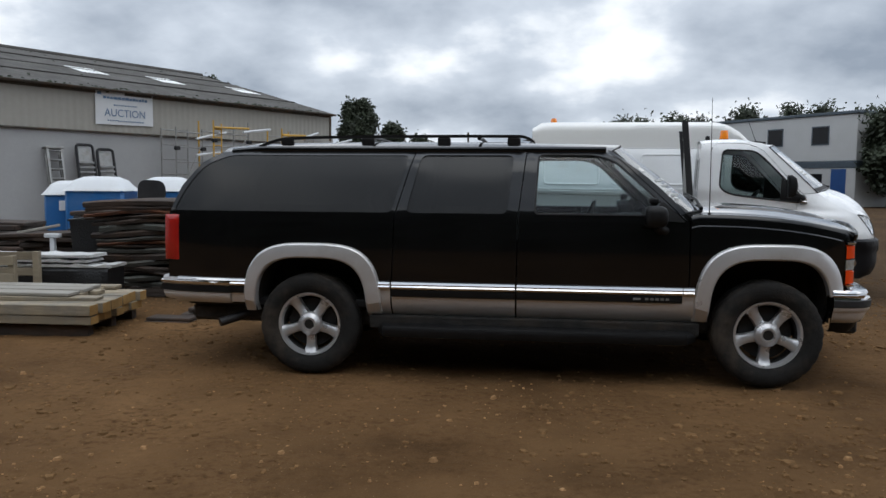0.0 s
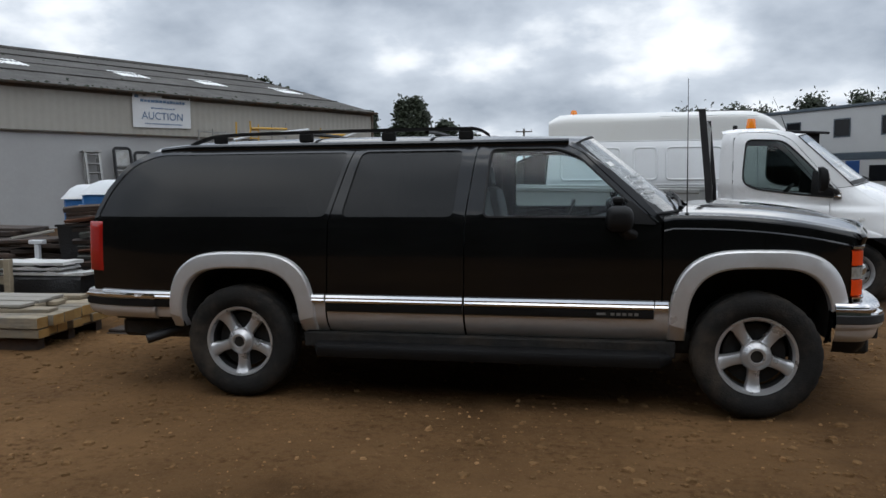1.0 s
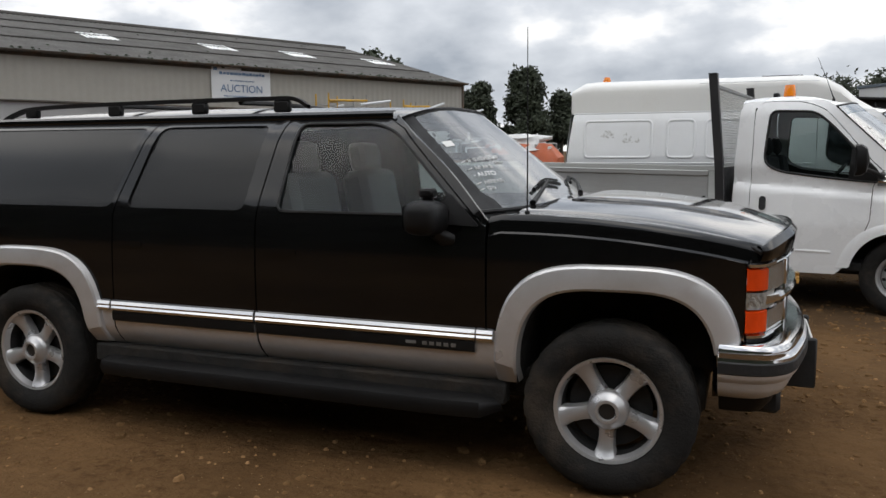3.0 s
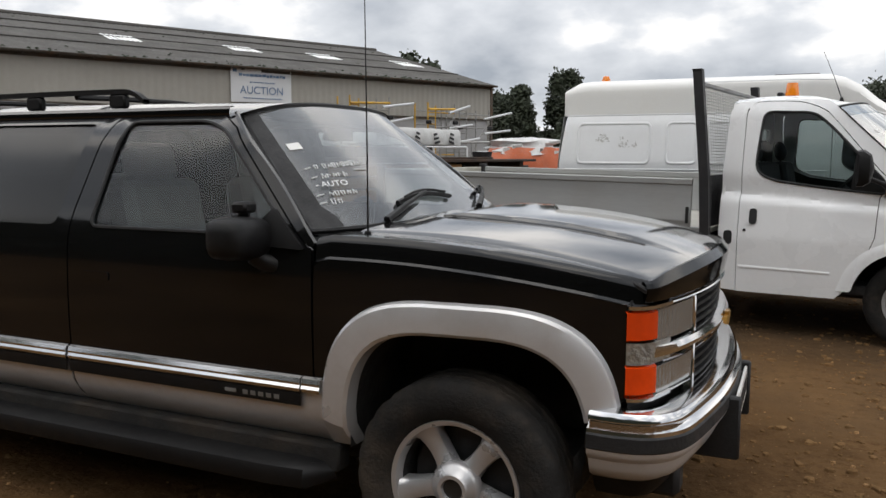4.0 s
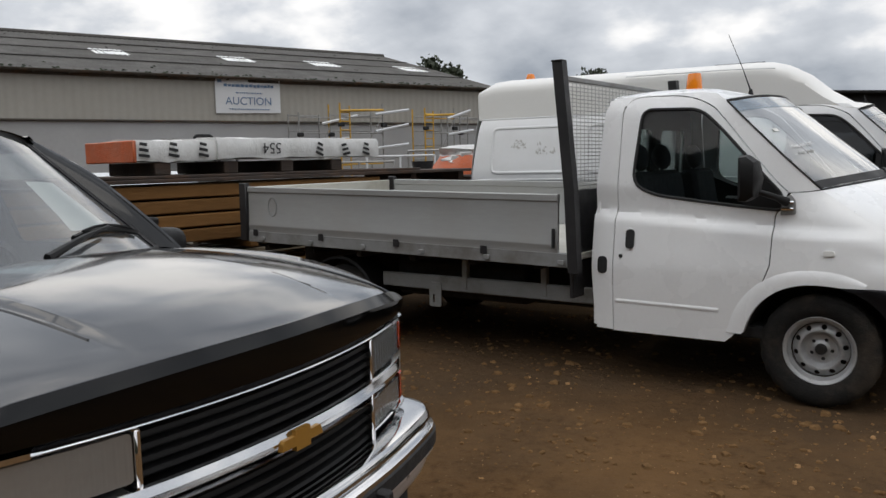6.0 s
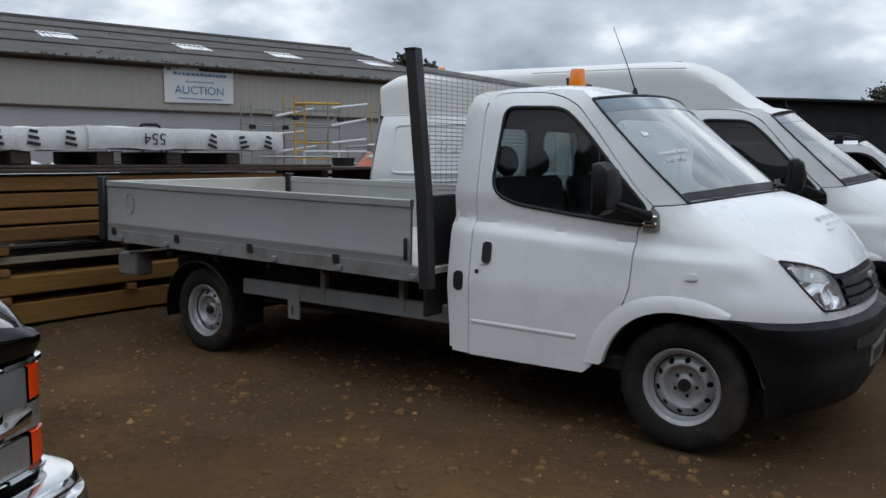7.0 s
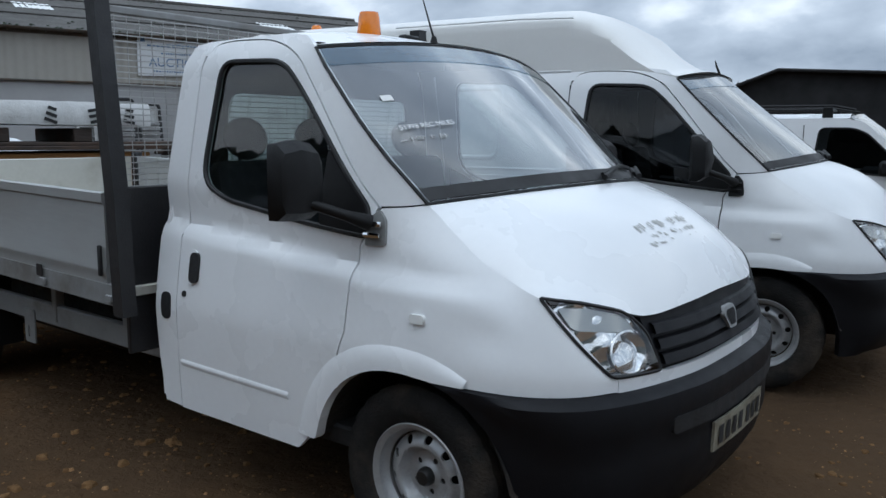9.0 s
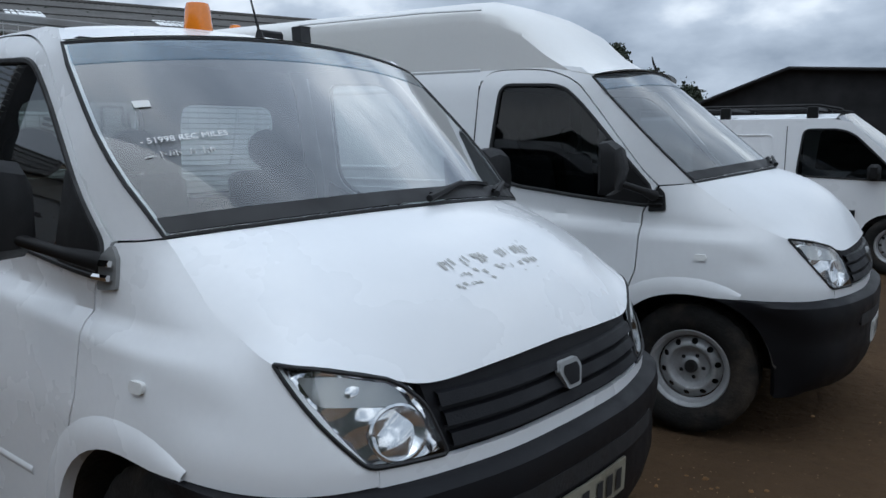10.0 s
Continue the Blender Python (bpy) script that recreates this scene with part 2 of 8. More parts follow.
def pane(name, col, gloss=1.0, haze=0.0, haze_col=(0.5, 0.5, 0.5), power=3.0, blur=0.015):
    """Thin glass: clear or tinted, with a reflection that grows towards grazing, and a pale diffuse haze."""
    mt, nodes, links, bsdf = shader(name)
    nodes.remove(bsdf)
    t = nodes.new("ShaderNodeBsdfTransparent")
    t.inputs[0].default_value = (*col, 1)
    g = nodes.new("ShaderNodeBsdfGlossy")
    g.inputs["Roughness"].default_value = blur
    g.inputs[0].default_value = (gloss, gloss, gloss, 1)
    lw = nodes.new("ShaderNodeLayerWeight")
    lw.inputs[0].default_value = 0.5
    pw = nodes.new("ShaderNodeMath")
    pw.operation = "POWER"
    pw.inputs[1].default_value = power
    links.new(lw.outputs["Facing"], pw.inputs[0])
    fr = nodes.new("ShaderNodeMapRange")
    fr.inputs["To Min"].default_value, fr.inputs["To Max"].default_value = 0.045, 1.0
    links.new(pw.outputs[0], fr.inputs["Value"])
    body = t.outputs[0]
    if haze:
        tc = nodes.new("ShaderNodeTexCoord")
        d = nodes.new("ShaderNodeBsdfDiffuse")
        d.inputs[0].default_value = (*haze_col, 1)
        mh = nodes.new("ShaderNodeMixShader")
        links.new(grain(nodes, links, tc.outputs["Object"], 2.2, 6.0, haze * 0.4, haze * 1.5), mh.inputs[0])
        links.new(t.outputs[0], mh.inputs[1])
        links.new(d.outputs[0], mh.inputs[2])
        body = mh.outputs[0]
    mx = nodes.new("ShaderNodeMixShader")
    links.new(fr.outputs[0], mx.inputs[0])
    links.new(body, mx.inputs[1])
    links.new(g.outputs[0], mx.inputs[2])
    links.new(mx.outputs[0], nodes["Material Output"].inputs[0])
    return mt


M = dict(
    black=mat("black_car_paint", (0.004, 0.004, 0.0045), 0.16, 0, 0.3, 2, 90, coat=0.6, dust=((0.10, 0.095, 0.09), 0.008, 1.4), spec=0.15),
    # bonnet black is lifted to stand for sky sheen, besides its dust film
    black_top=mat("lifted_dusty_bonnet_paint", (0.014, 0.014, 0.015), 0.13, 0, 0.3, 1.2, 60, coat=1.0, dust=((0.085, 0.085, 0.086), 0.16, 1.1), spec=0.4),
    # roof black has a lighter base than the sides, and more dust
    black_roof=mat("lighter_black_roof_paint", (0.012, 0.012, 0.013), 0.20, 0, 0.3, 2, 90, coat=0.6, dust=((0.10, 0.095, 0.09), 0.12, 1.4), spec=0.4),
    silver=mat("silver_car_paint", (0.62, 0.62, 0.63), 0.33, 0.5, 0.06, 2, 160, coat=0.3, dust=((0.30, 0.23, 0.16), 0.25, 2.2)),
    white=mat("white_van_paint", (0.80, 0.81, 0.82), 0.28, 0, 0.04, 1.2, 40, coat=0.35, dust=((0.42, 0.40, 0.36), 0.07, 1.3)),
    white_roof=mat("weathered_white_roof_paint", (0.78, 0.775, 0.755), 0.4, 0, 0.05, 1.2, 40, coat=0.2, dust=((0.55, 0.50, 0.42), 0.18, 1.2)),
    white_van=mat("dull_white_van_paint", (0.70, 0.71, 0.72), 0.34, 0, 0.05, 1.0, 30, coat=0.2, dust=((0.40, 0.38, 0.34), 0.14, 1.2)),
    chrome=mat("chrome", (0.72, 0.72, 0.73), 0.10, 1.0, 0.08, 5, 90, dust=((0.30, 0.26, 0.22), 0.15, 5)),
    gold=mat("gold_emblem_paint", (0.45, 0.24, 0.05), 0.35, 0.5, 0.1),
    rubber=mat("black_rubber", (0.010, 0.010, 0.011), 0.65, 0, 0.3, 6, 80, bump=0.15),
    tyre=mat("dusty_tyre_rubber", (0.017, 0.0165, 0.016), 0.8, 0, 0.3, 6, 80, bump=0.3, dust=((0.12, 0.092, 0.066), 0.36, 4.0), spec=0.18),
    alloy=mat("painted_alloy", (0.50, 0.50, 0.51), 0.30, 0.6, 0.05, 5, 90, coat=0.3, dust=((0.24, 0.21, 0.18), 0.12, 5)),
    steel=mat("silver_steel_wheel_paint", (0.40, 0.405, 0.41), 0.38, 0.35, 0.15, 9, 90, dust=((0.07, 0.06, 0.05), 0.40, 9)),
    deflector=mat("glossy_black_acrylic", (0.003, 0.003, 0.003), 0.08, 0, 0.2, 3, 60, coat=0.1, spec=0.2),
    hub_black=mat("black_hub_plastic", (0.015, 0.015, 0.015), 0.35, 0, 0.2),
    under=mat("muddy_underbody", (0.012, 0.011, 0.010), 0.9, 0, 0.35, 5, 40, bump=0.4, dust=((0.07, 0.045, 0.025), 0.35, 3)),
    plastic=mat("black_plastic", (0.006, 0.006, 0.0065), 0.5, 0, 0.25, 5, 150, bump=0.08, dust=((0.10, 0.09, 0.08), 0.04, 3), spec=0.25),
    bumper=mat("dark_grey_bumper_plastic", (0.006, 0.0062, 0.008), 0.5, 0, 0.2, 4, 220, bump=0.15, dust=((0.07, 0.065, 0.06), 0.04, 2.6), spec=0.2),
    inside=mat("dark_grey_cabin_trim", (0.012, 0.012, 0.013), 0.8, 0, 0.2, 6, 120, bump=0.2),
    seat=mat("dark_seat_cloth", (0.016, 0.017, 0.022), 0.95, 0, 0.2, 8, 200, bump=0.3),
    beige=mat("light_grey_seat_leather", (0.085, 0.085, 0.085), 0.6, 0, 0.15, 6, 120, bump=0.2),
    orange=mat("orange_lens", (0.72, 0.055, 0.004), 0.18, 0, 0.15, 8, 60, coat=0.6),
    red=mat("red_lens", (0.38, 0.012, 0.008), 0.2, 0, 0.15, 8, 60, coat=0.6),
    lens=mat("clear_lamp_lens", (0.36, 0.365, 0.36), 0.12, 0.6, 0.10, 6, 60, coat=0.9),
    mirror=mat("lamp_reflector", (0.80, 0.80, 0.81), 0.12, 1.0, 0.1, 6, 40),
    alu=mat("dull_dropside_aluminium", (0.34, 0.345, 0.34), 0.5, 0.3, 0.10, 1.6, 30, dust=((0.30, 0.29, 0.27), 0.45, 1.4), stretch=(0.35, 1, 2.5)),
    alu_in=mat("scuffed_aluminium_inner_face", (0.58, 0.57, 0.52), 0.55, 0.3, 0.12, 1.6, 30, dust=((0.28, 0.25, 0.19), 0.5, 2.2)),
    darksteel=mat("dark_grey_painted_steel", (0.016, 0.016, 0.018), 0.5, 0.1, 0.2, 4, 90, bump=0.1, dust=((0.07, 0.065, 0.06), 0.2, 3)),
    greysteel=mat("grey_chassis_paint", (0.25, 0.255, 0.255), 0.55, 0.1, 0.15, 3, 60, dust=((0.08, 0.06, 0.04), 0.6, 2.6)),
    galv_mesh=mat("galvanised_wire", (0.42, 0.42, 0.41), 0.5, 0.3, 0.15, 6, 60),
    glass=pane("clear_window_glass", (0.52, 0.58, 0.57), 0.6),
    # haze lifts the screens' brightness: a diffuse veil for sky glare and dust
    screen=pane("hazed_windscreen_glass", (0.64, 0.68, 0.67), 0.85, 0.13, (0.52, 0.54, 0.56), 2.7, 0.10),
    screen_clear=pane("windscreen_glass", (0.78, 0.82, 0.82), 1.0, 0.08, (0.60, 0.62, 0.66), 2.0),
    tint=pane("black_tinted_glass", (0.02, 0.02, 0.022), 0.5, 0.035, (0.25, 0.25, 0.25), 3.0, 0.2),
    smoke=pane("darkened_door_glass", (0.14, 0.15, 0.16), 0.6),
    corner=mat("pitted_corner_chrome", (0.42, 0.41, 0.38), 0.32, 0.8, 0.45, 22, 60, bump=0.4),
    door_glass=pane("pale_door_glass", (0.80, 0.90, 0.91), 0.55, 0.0, (0.5, 0.5, 0.5), 2.6, 0.15),
    sun_band=pane("blue_tinted_glass_band", (0.42, 0.56, 0.66), 0.8, 0.06, (0.4, 0.5, 0.6), 2.4),
    clear=pane("clear_lamp_cover", (0.94, 0.95, 0.95)),
    beacon=mat("amber_beacon_lens", (0.80, 0.22, 0.012), 0.2, 0, 0.15, 8, 60, coat=0.6),
    dirty_plate=mat("dirty_number_plate", (0.26, 0.245, 0.19), 0.4, 0, 0.2, 6, 40, dust=((0.08, 0.06, 0.04), 0.6, 5)),
    paper=mat("white_paper", (0.72, 0.72, 0.70), 0.8, 0, 0.03),
    pen=mat("white_paint_pen", (0.75, 0.76, 0.76), 0.7, 0, 0.05),
    ghost=mat("grey_sticker_residue", (0.47, 0.47, 0.45), 0.8, 0, 0.15),
    plate=mat("white_number_plate", (0.70, 0.70, 0.68), 0.35, 0, 0.06, dust=((0.3, 0.26, 0.2), 0.3, 6)),
    ink=mat("black_ink", (0.012, 0.012, 0.013), 0.6, 0, 0.1),
    blue_ink=mat("blue_sign_ink", (0.13, 0.21, 0.34), 0.6, 0, 0.15),
)


# ---- wheels ----
@functools.lru_cache(None)
def tyre_geo(R, w, rim, tread=True):
    """A tyre round the y axis, outer face towards -y, with tread blocks cut into its crown."""
    g = Geo()
    h = w / 2
    n = 96
    rows = []
    for i in range(n):
        t = 2 * math.pi * i / n
        cut = 0.006 if tread and i % 4 == 0 else 0.0
        cut2 = 0.006 if tread and i % 4 == 2 else 0.0
        prof = [(rim, -h * 0.72), (rim + 0.012, -h * 0.86), (rim + (R - rim) * 0.45, -h), (R - 0.035, -h * 0.97), (R - 0.012 - cut, -h * 0.86),
                (R - cut, -h * 0.72), (R - cut, -h * 0.42), (R - 0.009, -h * 0.36), (R - cut2, -h * 0.30), (R - cut2, -h * 0.04),
                (R - 0.009, 0), (R - cut, h * 0.05), (R - cut, h * 0.32), (R - 0.009, h * 0.38), (R - cut2, h * 0.44), (R - cut2, h * 0.72),
                (R - 0.012, h * 0.86), (R - 0.035, h * 0.97), (rim + (R - rim) * 0.45, h), (rim, h * 0.72)]
        rows.append([(r * math.cos(t), y, r * math.sin(t)) for r, y in prof])
    g.strip(rows, True, False)
    return g


@functools.lru_cache(None)
def alloy_geo(rim, w):
    """The lip and the five spokes of an alloy wheel, outer face towards -y."""
    g = Geo()
    h = w / 2
    g.lathe([(rim - 0.024, -h * 0.52), (rim - 0.018, -h * 0.66), (rim - 0.012, -h * 0.80), (rim + 0.004, -h * 0.84), (rim + 0.008, -h * 0.76), (rim + 0.002, -h * 0.6)], 48)
    for k in range(5):
        a = 2 * math.pi * k / 5 + math.pi / 2
        m = Matrix.Rotation(-a, 4, "Y")
        rows = []
        for r, hw, y in ((0.045, 0.044, -h * 0.76), (0.075, 0.039, -h * 0.64), (0.105, 0.035, -h * 0.57), (0.140, 0.035, -h * 0.55), (rim - 0.06, 0.039, -h * 0.58), (rim - 0.035, 0.046, -h * 0.65), (rim - 0.014, 0.054, -h * 0.76)):
            rows.append([(r, y + 0.05, -hw * 1.02), (r, y + 0.020, -hw), (r, y + 0.006, -hw * 0.86), (r, y, -hw * 0.5), (r, y - 0.002, 0), (r, y, hw * 0.5), (r, y + 0.006, hw * 0.86), (r, y + 0.020, hw), (r, y + 0.05, hw * 1.02)])
        g.strip(rows, False, False, m)
    g.lathe([(0.036, -h * 0.84), (0.040, -h * 0.95), (0.053, -h * 0.95), (0.060, -h * 0.86), (0.078, -h * 0.78), (0.090, -h * 0.66), (0.094, -h * 0.50)], 30)
    return g


@functools.lru_cache(None)
def steel_geo(rim, w, deep):
    """A pressed steel wheel: bright lip, dark groove, disc with ten round holes, raised ring and sunk centre."""
    g = Geo()
    h = w / 2
    y0 = -h * 0.50 if not deep else -h * 0.28
    g.lathe([(rim - 0.008, h * 0.7), (rim - 0.026, 0.0), (rim - 0.034, -h * 0.35), (rim - 0.020, -h * 0.55), (rim - 0.017, -h * 0.74), (rim - 0.008, -h * 0.80), (rim + 0.004, -h * 0.86), (rim + 0.009, -h * 0.80), (rim + 0.008, -h * 0.70)], 48)
    outer = [((rim - 0.040) * math.cos(2 * math.pi * i / 48), (rim - 0.040) * math.sin(2 * math.pi * i / 48)) for i in range(48)]
    holes = []
    for k in range(10):
        a = 2 * math.pi * k / 10
        c = Vector((math.cos(a), math.sin(a))) * rim * 0.70
        holes.append([(c.x + 0.0165 * math.cos(2 * math.pi * i / 10), c.y + 0.0165 * math.sin(2 * math.pi * i / 10)) for i in range(10)])
    for k in range(5):
        a = 2 * math.pi * k / 5 + 0.3
        holes.append([(0.062 * math.cos(a) + 0.012 * math.cos(2 * math.pi * i / 8), 0.062 * math.sin(a) + 0.012 * math.sin(2 * math.pi * i / 8)) for i in range(8)])

    def dish(u, v):
        r = math.hypot(u, v) / rim
        y = y0 + 0.026 * smooth(0.60, 0.82, r) + 0.040 * (1 - smooth(0.44, 0.57, r)) - 0.012 * (1 - smooth(0.18, 0.26, r))
        return (u, y, v)

    g.panel(outer, dish, holes, 0.0095, (0, 0.010, 0))
    return g


def wheel(parent, m, R, w, rim, style):
    """A wheel whose outer face lies at y = -w / 2 of its own pose: a part with tyre, rim, hub cap and brake disc."""
    top = part("wheel", tyre_geo(R, w, rim), M["tyre"], parent, "", m)
    if style == "alloy":
        part("rim", alloy_geo(rim, w), M["alloy"], top, "silver five-spoke alloy rim")
        h = w / 2
        # barrel coloured black to give the shade between the spokes
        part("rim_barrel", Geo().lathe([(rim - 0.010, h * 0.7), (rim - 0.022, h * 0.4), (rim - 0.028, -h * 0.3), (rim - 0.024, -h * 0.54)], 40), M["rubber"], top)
        g = Geo().lathe([(0.0, -w * 0.432), (0.030, -w * 0.430), (0.038, -w * 0.42)], 20)
        part("hub_cap", g, M["hub_black"], top, "black round hub cap centre")
        g = Geo()
        for k in range(5):
            a = 2 * math.pi * k / 5 + math.pi / 2 + math.pi / 5
            g.lathe([(0.0, -w * 0.36), (0.007, -w * 0.36), (0.008, -w * 0.25)], 6, Matrix.Translation((0.05 * math.cos(a), 0, 0.05 * math.sin(a))))
        part("wheel_nut", g, M["steel"], top)
    else:
        part("rim", steel_geo(rim, w, style == "deep"), M["steel"], top, "silver pressed steel rim with round holes")
        y0 = (-w * 0.25 if style != "deep" else -w * 0.14) + 0.03
        part("hub_cap", Geo().lathe([(0.0, y0 - 0.035), (0.026, y0 - 0.033), (0.034, y0 - 0.02), (0.036, y0 + 0.01)], 18), M["hub_black"], top, "black hub centre")
    # disc takes the same black, as shade behind the rim
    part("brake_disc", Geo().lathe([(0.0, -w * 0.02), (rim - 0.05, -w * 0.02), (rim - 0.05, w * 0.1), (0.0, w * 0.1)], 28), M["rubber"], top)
    return top


# ---- the black off-road estate ----
SUV = thing("estate_car", pose(-2.13, 7.955, 0), "black long off-road estate car with silver arches, parked on brown soil", "car")


def suv_y(x, z):
    """Half width of the body at a place on its side."""
    w = 0.972
    if x > 3.25:
        w -= 0.165 * ((x - 3.25) / 0.7) ** 2
    if x < -0.5:
        w -= 0.08 * ((-0.5 - x) / 0.6) ** 2
    if z > 0.9:
        w -= 0.013 * ((min(z, 1.2) - 0.9) / 0.3) ** 2
    else:
        w -= 0.02 * ((0.9 - z) / 0.4) ** 2
    if z < 0.60:
        w -= 0.105 * ((0.60 - z) / 0.165) ** 2
    if z > 1.16:
        w -= 1.6 * (min(z, 1.30) - 1.16) ** 2 + 0.45 * max(0, z - 1.30)
    if z > 1.56:
        w -= 3.6 * (z - 1.56) ** 2
    return w


def suv_side(s, out=0.0):
    return lambda x, z: (x, s * (suv_y(x, z) + out), z)


def suv_pillar(k):
    """Edge between the cab's side and the windscreen pillar, from the roof down."""
    return 2.225 + 0.572 * k + 0.022 * math.sin(math.pi * k), 1.706 - 0.492 * k + 0.020 * math.sin(math.pi * k)


def suv_front(y):
    return 4.105 - 0.22 * y * y


REAR_ARCH = (0.01, 0.43, 0.435, 0.465)
FRONT_ARCH = (3.365, 0.43, 0.435, 0.505)
SILL = 0.45


def suv_sides():
    for s in (-1, 1):
        side = suv_side(s)
        t = (0, -s * 0.02, 0)
        ra, fa = arch(*REAR_ARCH, SILL, 20, 3.3), arch(*FRONT_ARCH, SILL, 20, 3.3)
        quarter = [(-1.145, 0.53), (-1.155, 0.85), (-1.145, 1.20), (-1.065, 1.42), (-0.92, 1.60), (-0.78, 1.685), (-0.62, 1.70), (0.775, 1.70), (0.645, 1.20), (0.622, SILL)] + ra + [(-0.43, 0.53)]
        hole = rounded([(-1.10, 1.235), (0.625, 1.235), (0.735, 1.665), (-0.68, 1.665), (-0.87, 1.60), (-1.015, 1.43)], [0.03, 0.05, 0.05, 0.06, 0.1, 0.1])
        part("rear_quarter_panel", Geo().panel(quarter, side, [hole], 0.06, t), M["black"], SUV)
        part("quarter_window", Geo().panel(hole, suv_side(s, -0.006), (), 0.12), M["tint"], SUV, "black tinted flush side glass")
        door = [(0.630, SILL), (1.555, SILL), (1.560, 1.19), (1.618, 1.70), (0.783, 1.70), (0.653, 1.20)]
        hole = rounded([(0.735, 1.235), (1.487, 1.235), (1.528, 1.668), (0.830, 1.668)], 0.05)
        d = part("rear_door", Geo().panel(door, side, [hole], 0.06, t), M["black"], SUV)
        part("window", Geo().panel(hole, suv_side(s, -0.012), (), 0.12), M["tint"], d, "black tinted door glass")
        door = [(1.563, SILL), (2.765, SILL), (2.790, 0.75), (2.785, 1.19), (2.765, 1.20), (2.300, 1.64), (2.185, 1.70), (1.626, 1.70), (1.568, 1.19)]
        hole = rounded([(1.685, 1.235), (2.630, 1.235), (2.630, 1.29), (2.275, 1.622), (2.135, 1.672), (1.712, 1.672)], [0.04, 0.03, 0.03, 0.06, 0.06, 0.04])
        d = part("front_door", Geo().panel(door, side, [hole], 0.06, t), M["black"], SUV)
        part("window", Geo().panel(hole, suv_side(s, -0.012), (), 0.12), M["door_glass"], d, "clear front door glass")
        g = Geo()
        hl = divide(hole, 0.05)
        g.tube([suv_side(s, -0.004)(*p) for p in hl], 0.008, 6, True)
        part("window_seal", g, M["rubber"], d)
        g = Geo().panel(rounded([(1.635, 1.015), (1.80, 1.015), (1.80, 1.050), (1.635, 1.050)], 0.012), suv_side(s, 0.005), (), 0.06, (0, -s * 0.012, 0))
        part("door_handle", g, M["black"], d, "black flush pull handle")
        g = Geo().panel(rounded([(0.68, 1.02), (0.845, 1.02), (0.845, 1.055), (0.68, 1.055)], 0.012), suv_side(s, 0.005), (), 0.06, (0, -s * 0.012, 0))
        part("door_handle", g, M["black"], SUV, "black flush pull handle")
        # door pillar to the windscreen
        pillar = [(2.190, 1.70), (2.306, 1.643), (2.770, 1.203), (2.79, 1.20)] + [suv_pillar(1 - q / 8) for q in range(9)]
        part("windscreen_pillar", Geo().panel(pillar, side, (), 0.07, t), M["black"], SUV)
        fender = [(2.797, SILL + 0.02), (2.797, 1.138), *[(2.84 + 0.11 * i, wing_z(2.84 + 0.11 * i) - 0.062) for i in range(11)], (3.965, 1.066), (3.965, 1.06), (3.90, 1.055), (3.895, 0.735), (3.78, 0.72), (3.775, SILL)] + fa
        part("front_wing", Geo().panel(fender, side, (), 0.08, t), M["black"], SUV)
        # wing top, from the side to the bonnet gap
        rows = []
        for x in [2.80 + i * 0.058 for i in range(21)]:
            z = wing_z(x)
            w = suv_y(x, z)
            inner = min(0.815 - 0.022 * min(1, max(0, (x - 2.89) / 1.09)), w - 0.034)
            rows.append([(x, s * (w + 0.001), z - 0.064), (x, s * (w + 0.006), z - 0.058), (x, s * (w - 0.003), z - 0.050), (x, s * (w - 0.007), z - 0.004), (x, s * (w - 0.012), z + 0.014), (x, s * (w - 0.026), z + 0.026), (x, s * (inner + 0.006), z + 0.030), (x, s * inner, z + 0.028), (x, s * inner, z - 0.05)])
        part("wing_top", Geo().strip(rows), M["black"], SUV)
        # silver lower body
        for a, b in ((-1.06, -0.44), (0.44, 0.622), (0.634, 1.552), (1.566, 2.745), (2.745, 2.85)):
            zb = SILL - 0.015 if a > -1 else 0.535
            loop = [(a, zb), (b, zb), (b, 0.715), (a, 0.715)]
            part("lower_panel", Geo().panel(loop, suv_side(s, 0.005), (), 0.05, t), M["silver"], SUV, "silver painted lower body panel")
        # chrome and black rubbing strips
        for a, b in ((-1.06, -0.46), (0.50, 0.622), (0.634, 1.552), (1.566, 2.745), (2.752, 2.83)):
            g = Geo()
            rows = [[suv_side(s, o)(x, z) for o, z in ((0.006, 0.606), (0.022, 0.612), (0.024, 0.640), (0.022, 0.660), (0.006, 0.668))] for x in (a, (a + b) / 2, b)]
            g.strip(rows)
            if b - a > 0.2:
                part("rubbing_strip", g, M["plastic"], SUV, "black side rubbing strip")
            g = Geo()
            g.strip([[suv_side(s, o)(x, z) for o, z in ((0.006, 0.664), (0.024, 0.668), (0.030, 0.682), (0.022, 0.692), (0.026, 0.702), (0.018, 0.718), (0.004, 0.724))] for x in (a, (a + b) / 2, b)])
            part("chrome_strip", g, M["chrome"], SUV, "bright chrome side strip")
        # wheel arch mouldings
        for c, (front_off, rear_off) in ((REAR_ARCH, (0.10, 0.10)), (FRONT_ARCH, (0.09, 0.115))):
            inn = arch(c[0], c[1], c[2] - 0.005, c[3] - 0.005, 0.47, 32, 3.3)
            outer = arch(c[0] + 0.012 + (front_off - rear_off) / 2, c[1], c[2] + (front_off + rear_off) / 2, c[3] + 0.108, 0.47, 32, 3.3)
            rows = []
            for (xi, zi), (xo, zo) in zip(inn, outer):
                if c is FRONT_ARCH and xo > c[0] and zo < 0.66:
                    continue
                wo, wi = suv_y(xo, zo), suv_y(xi, zi)
                row = []
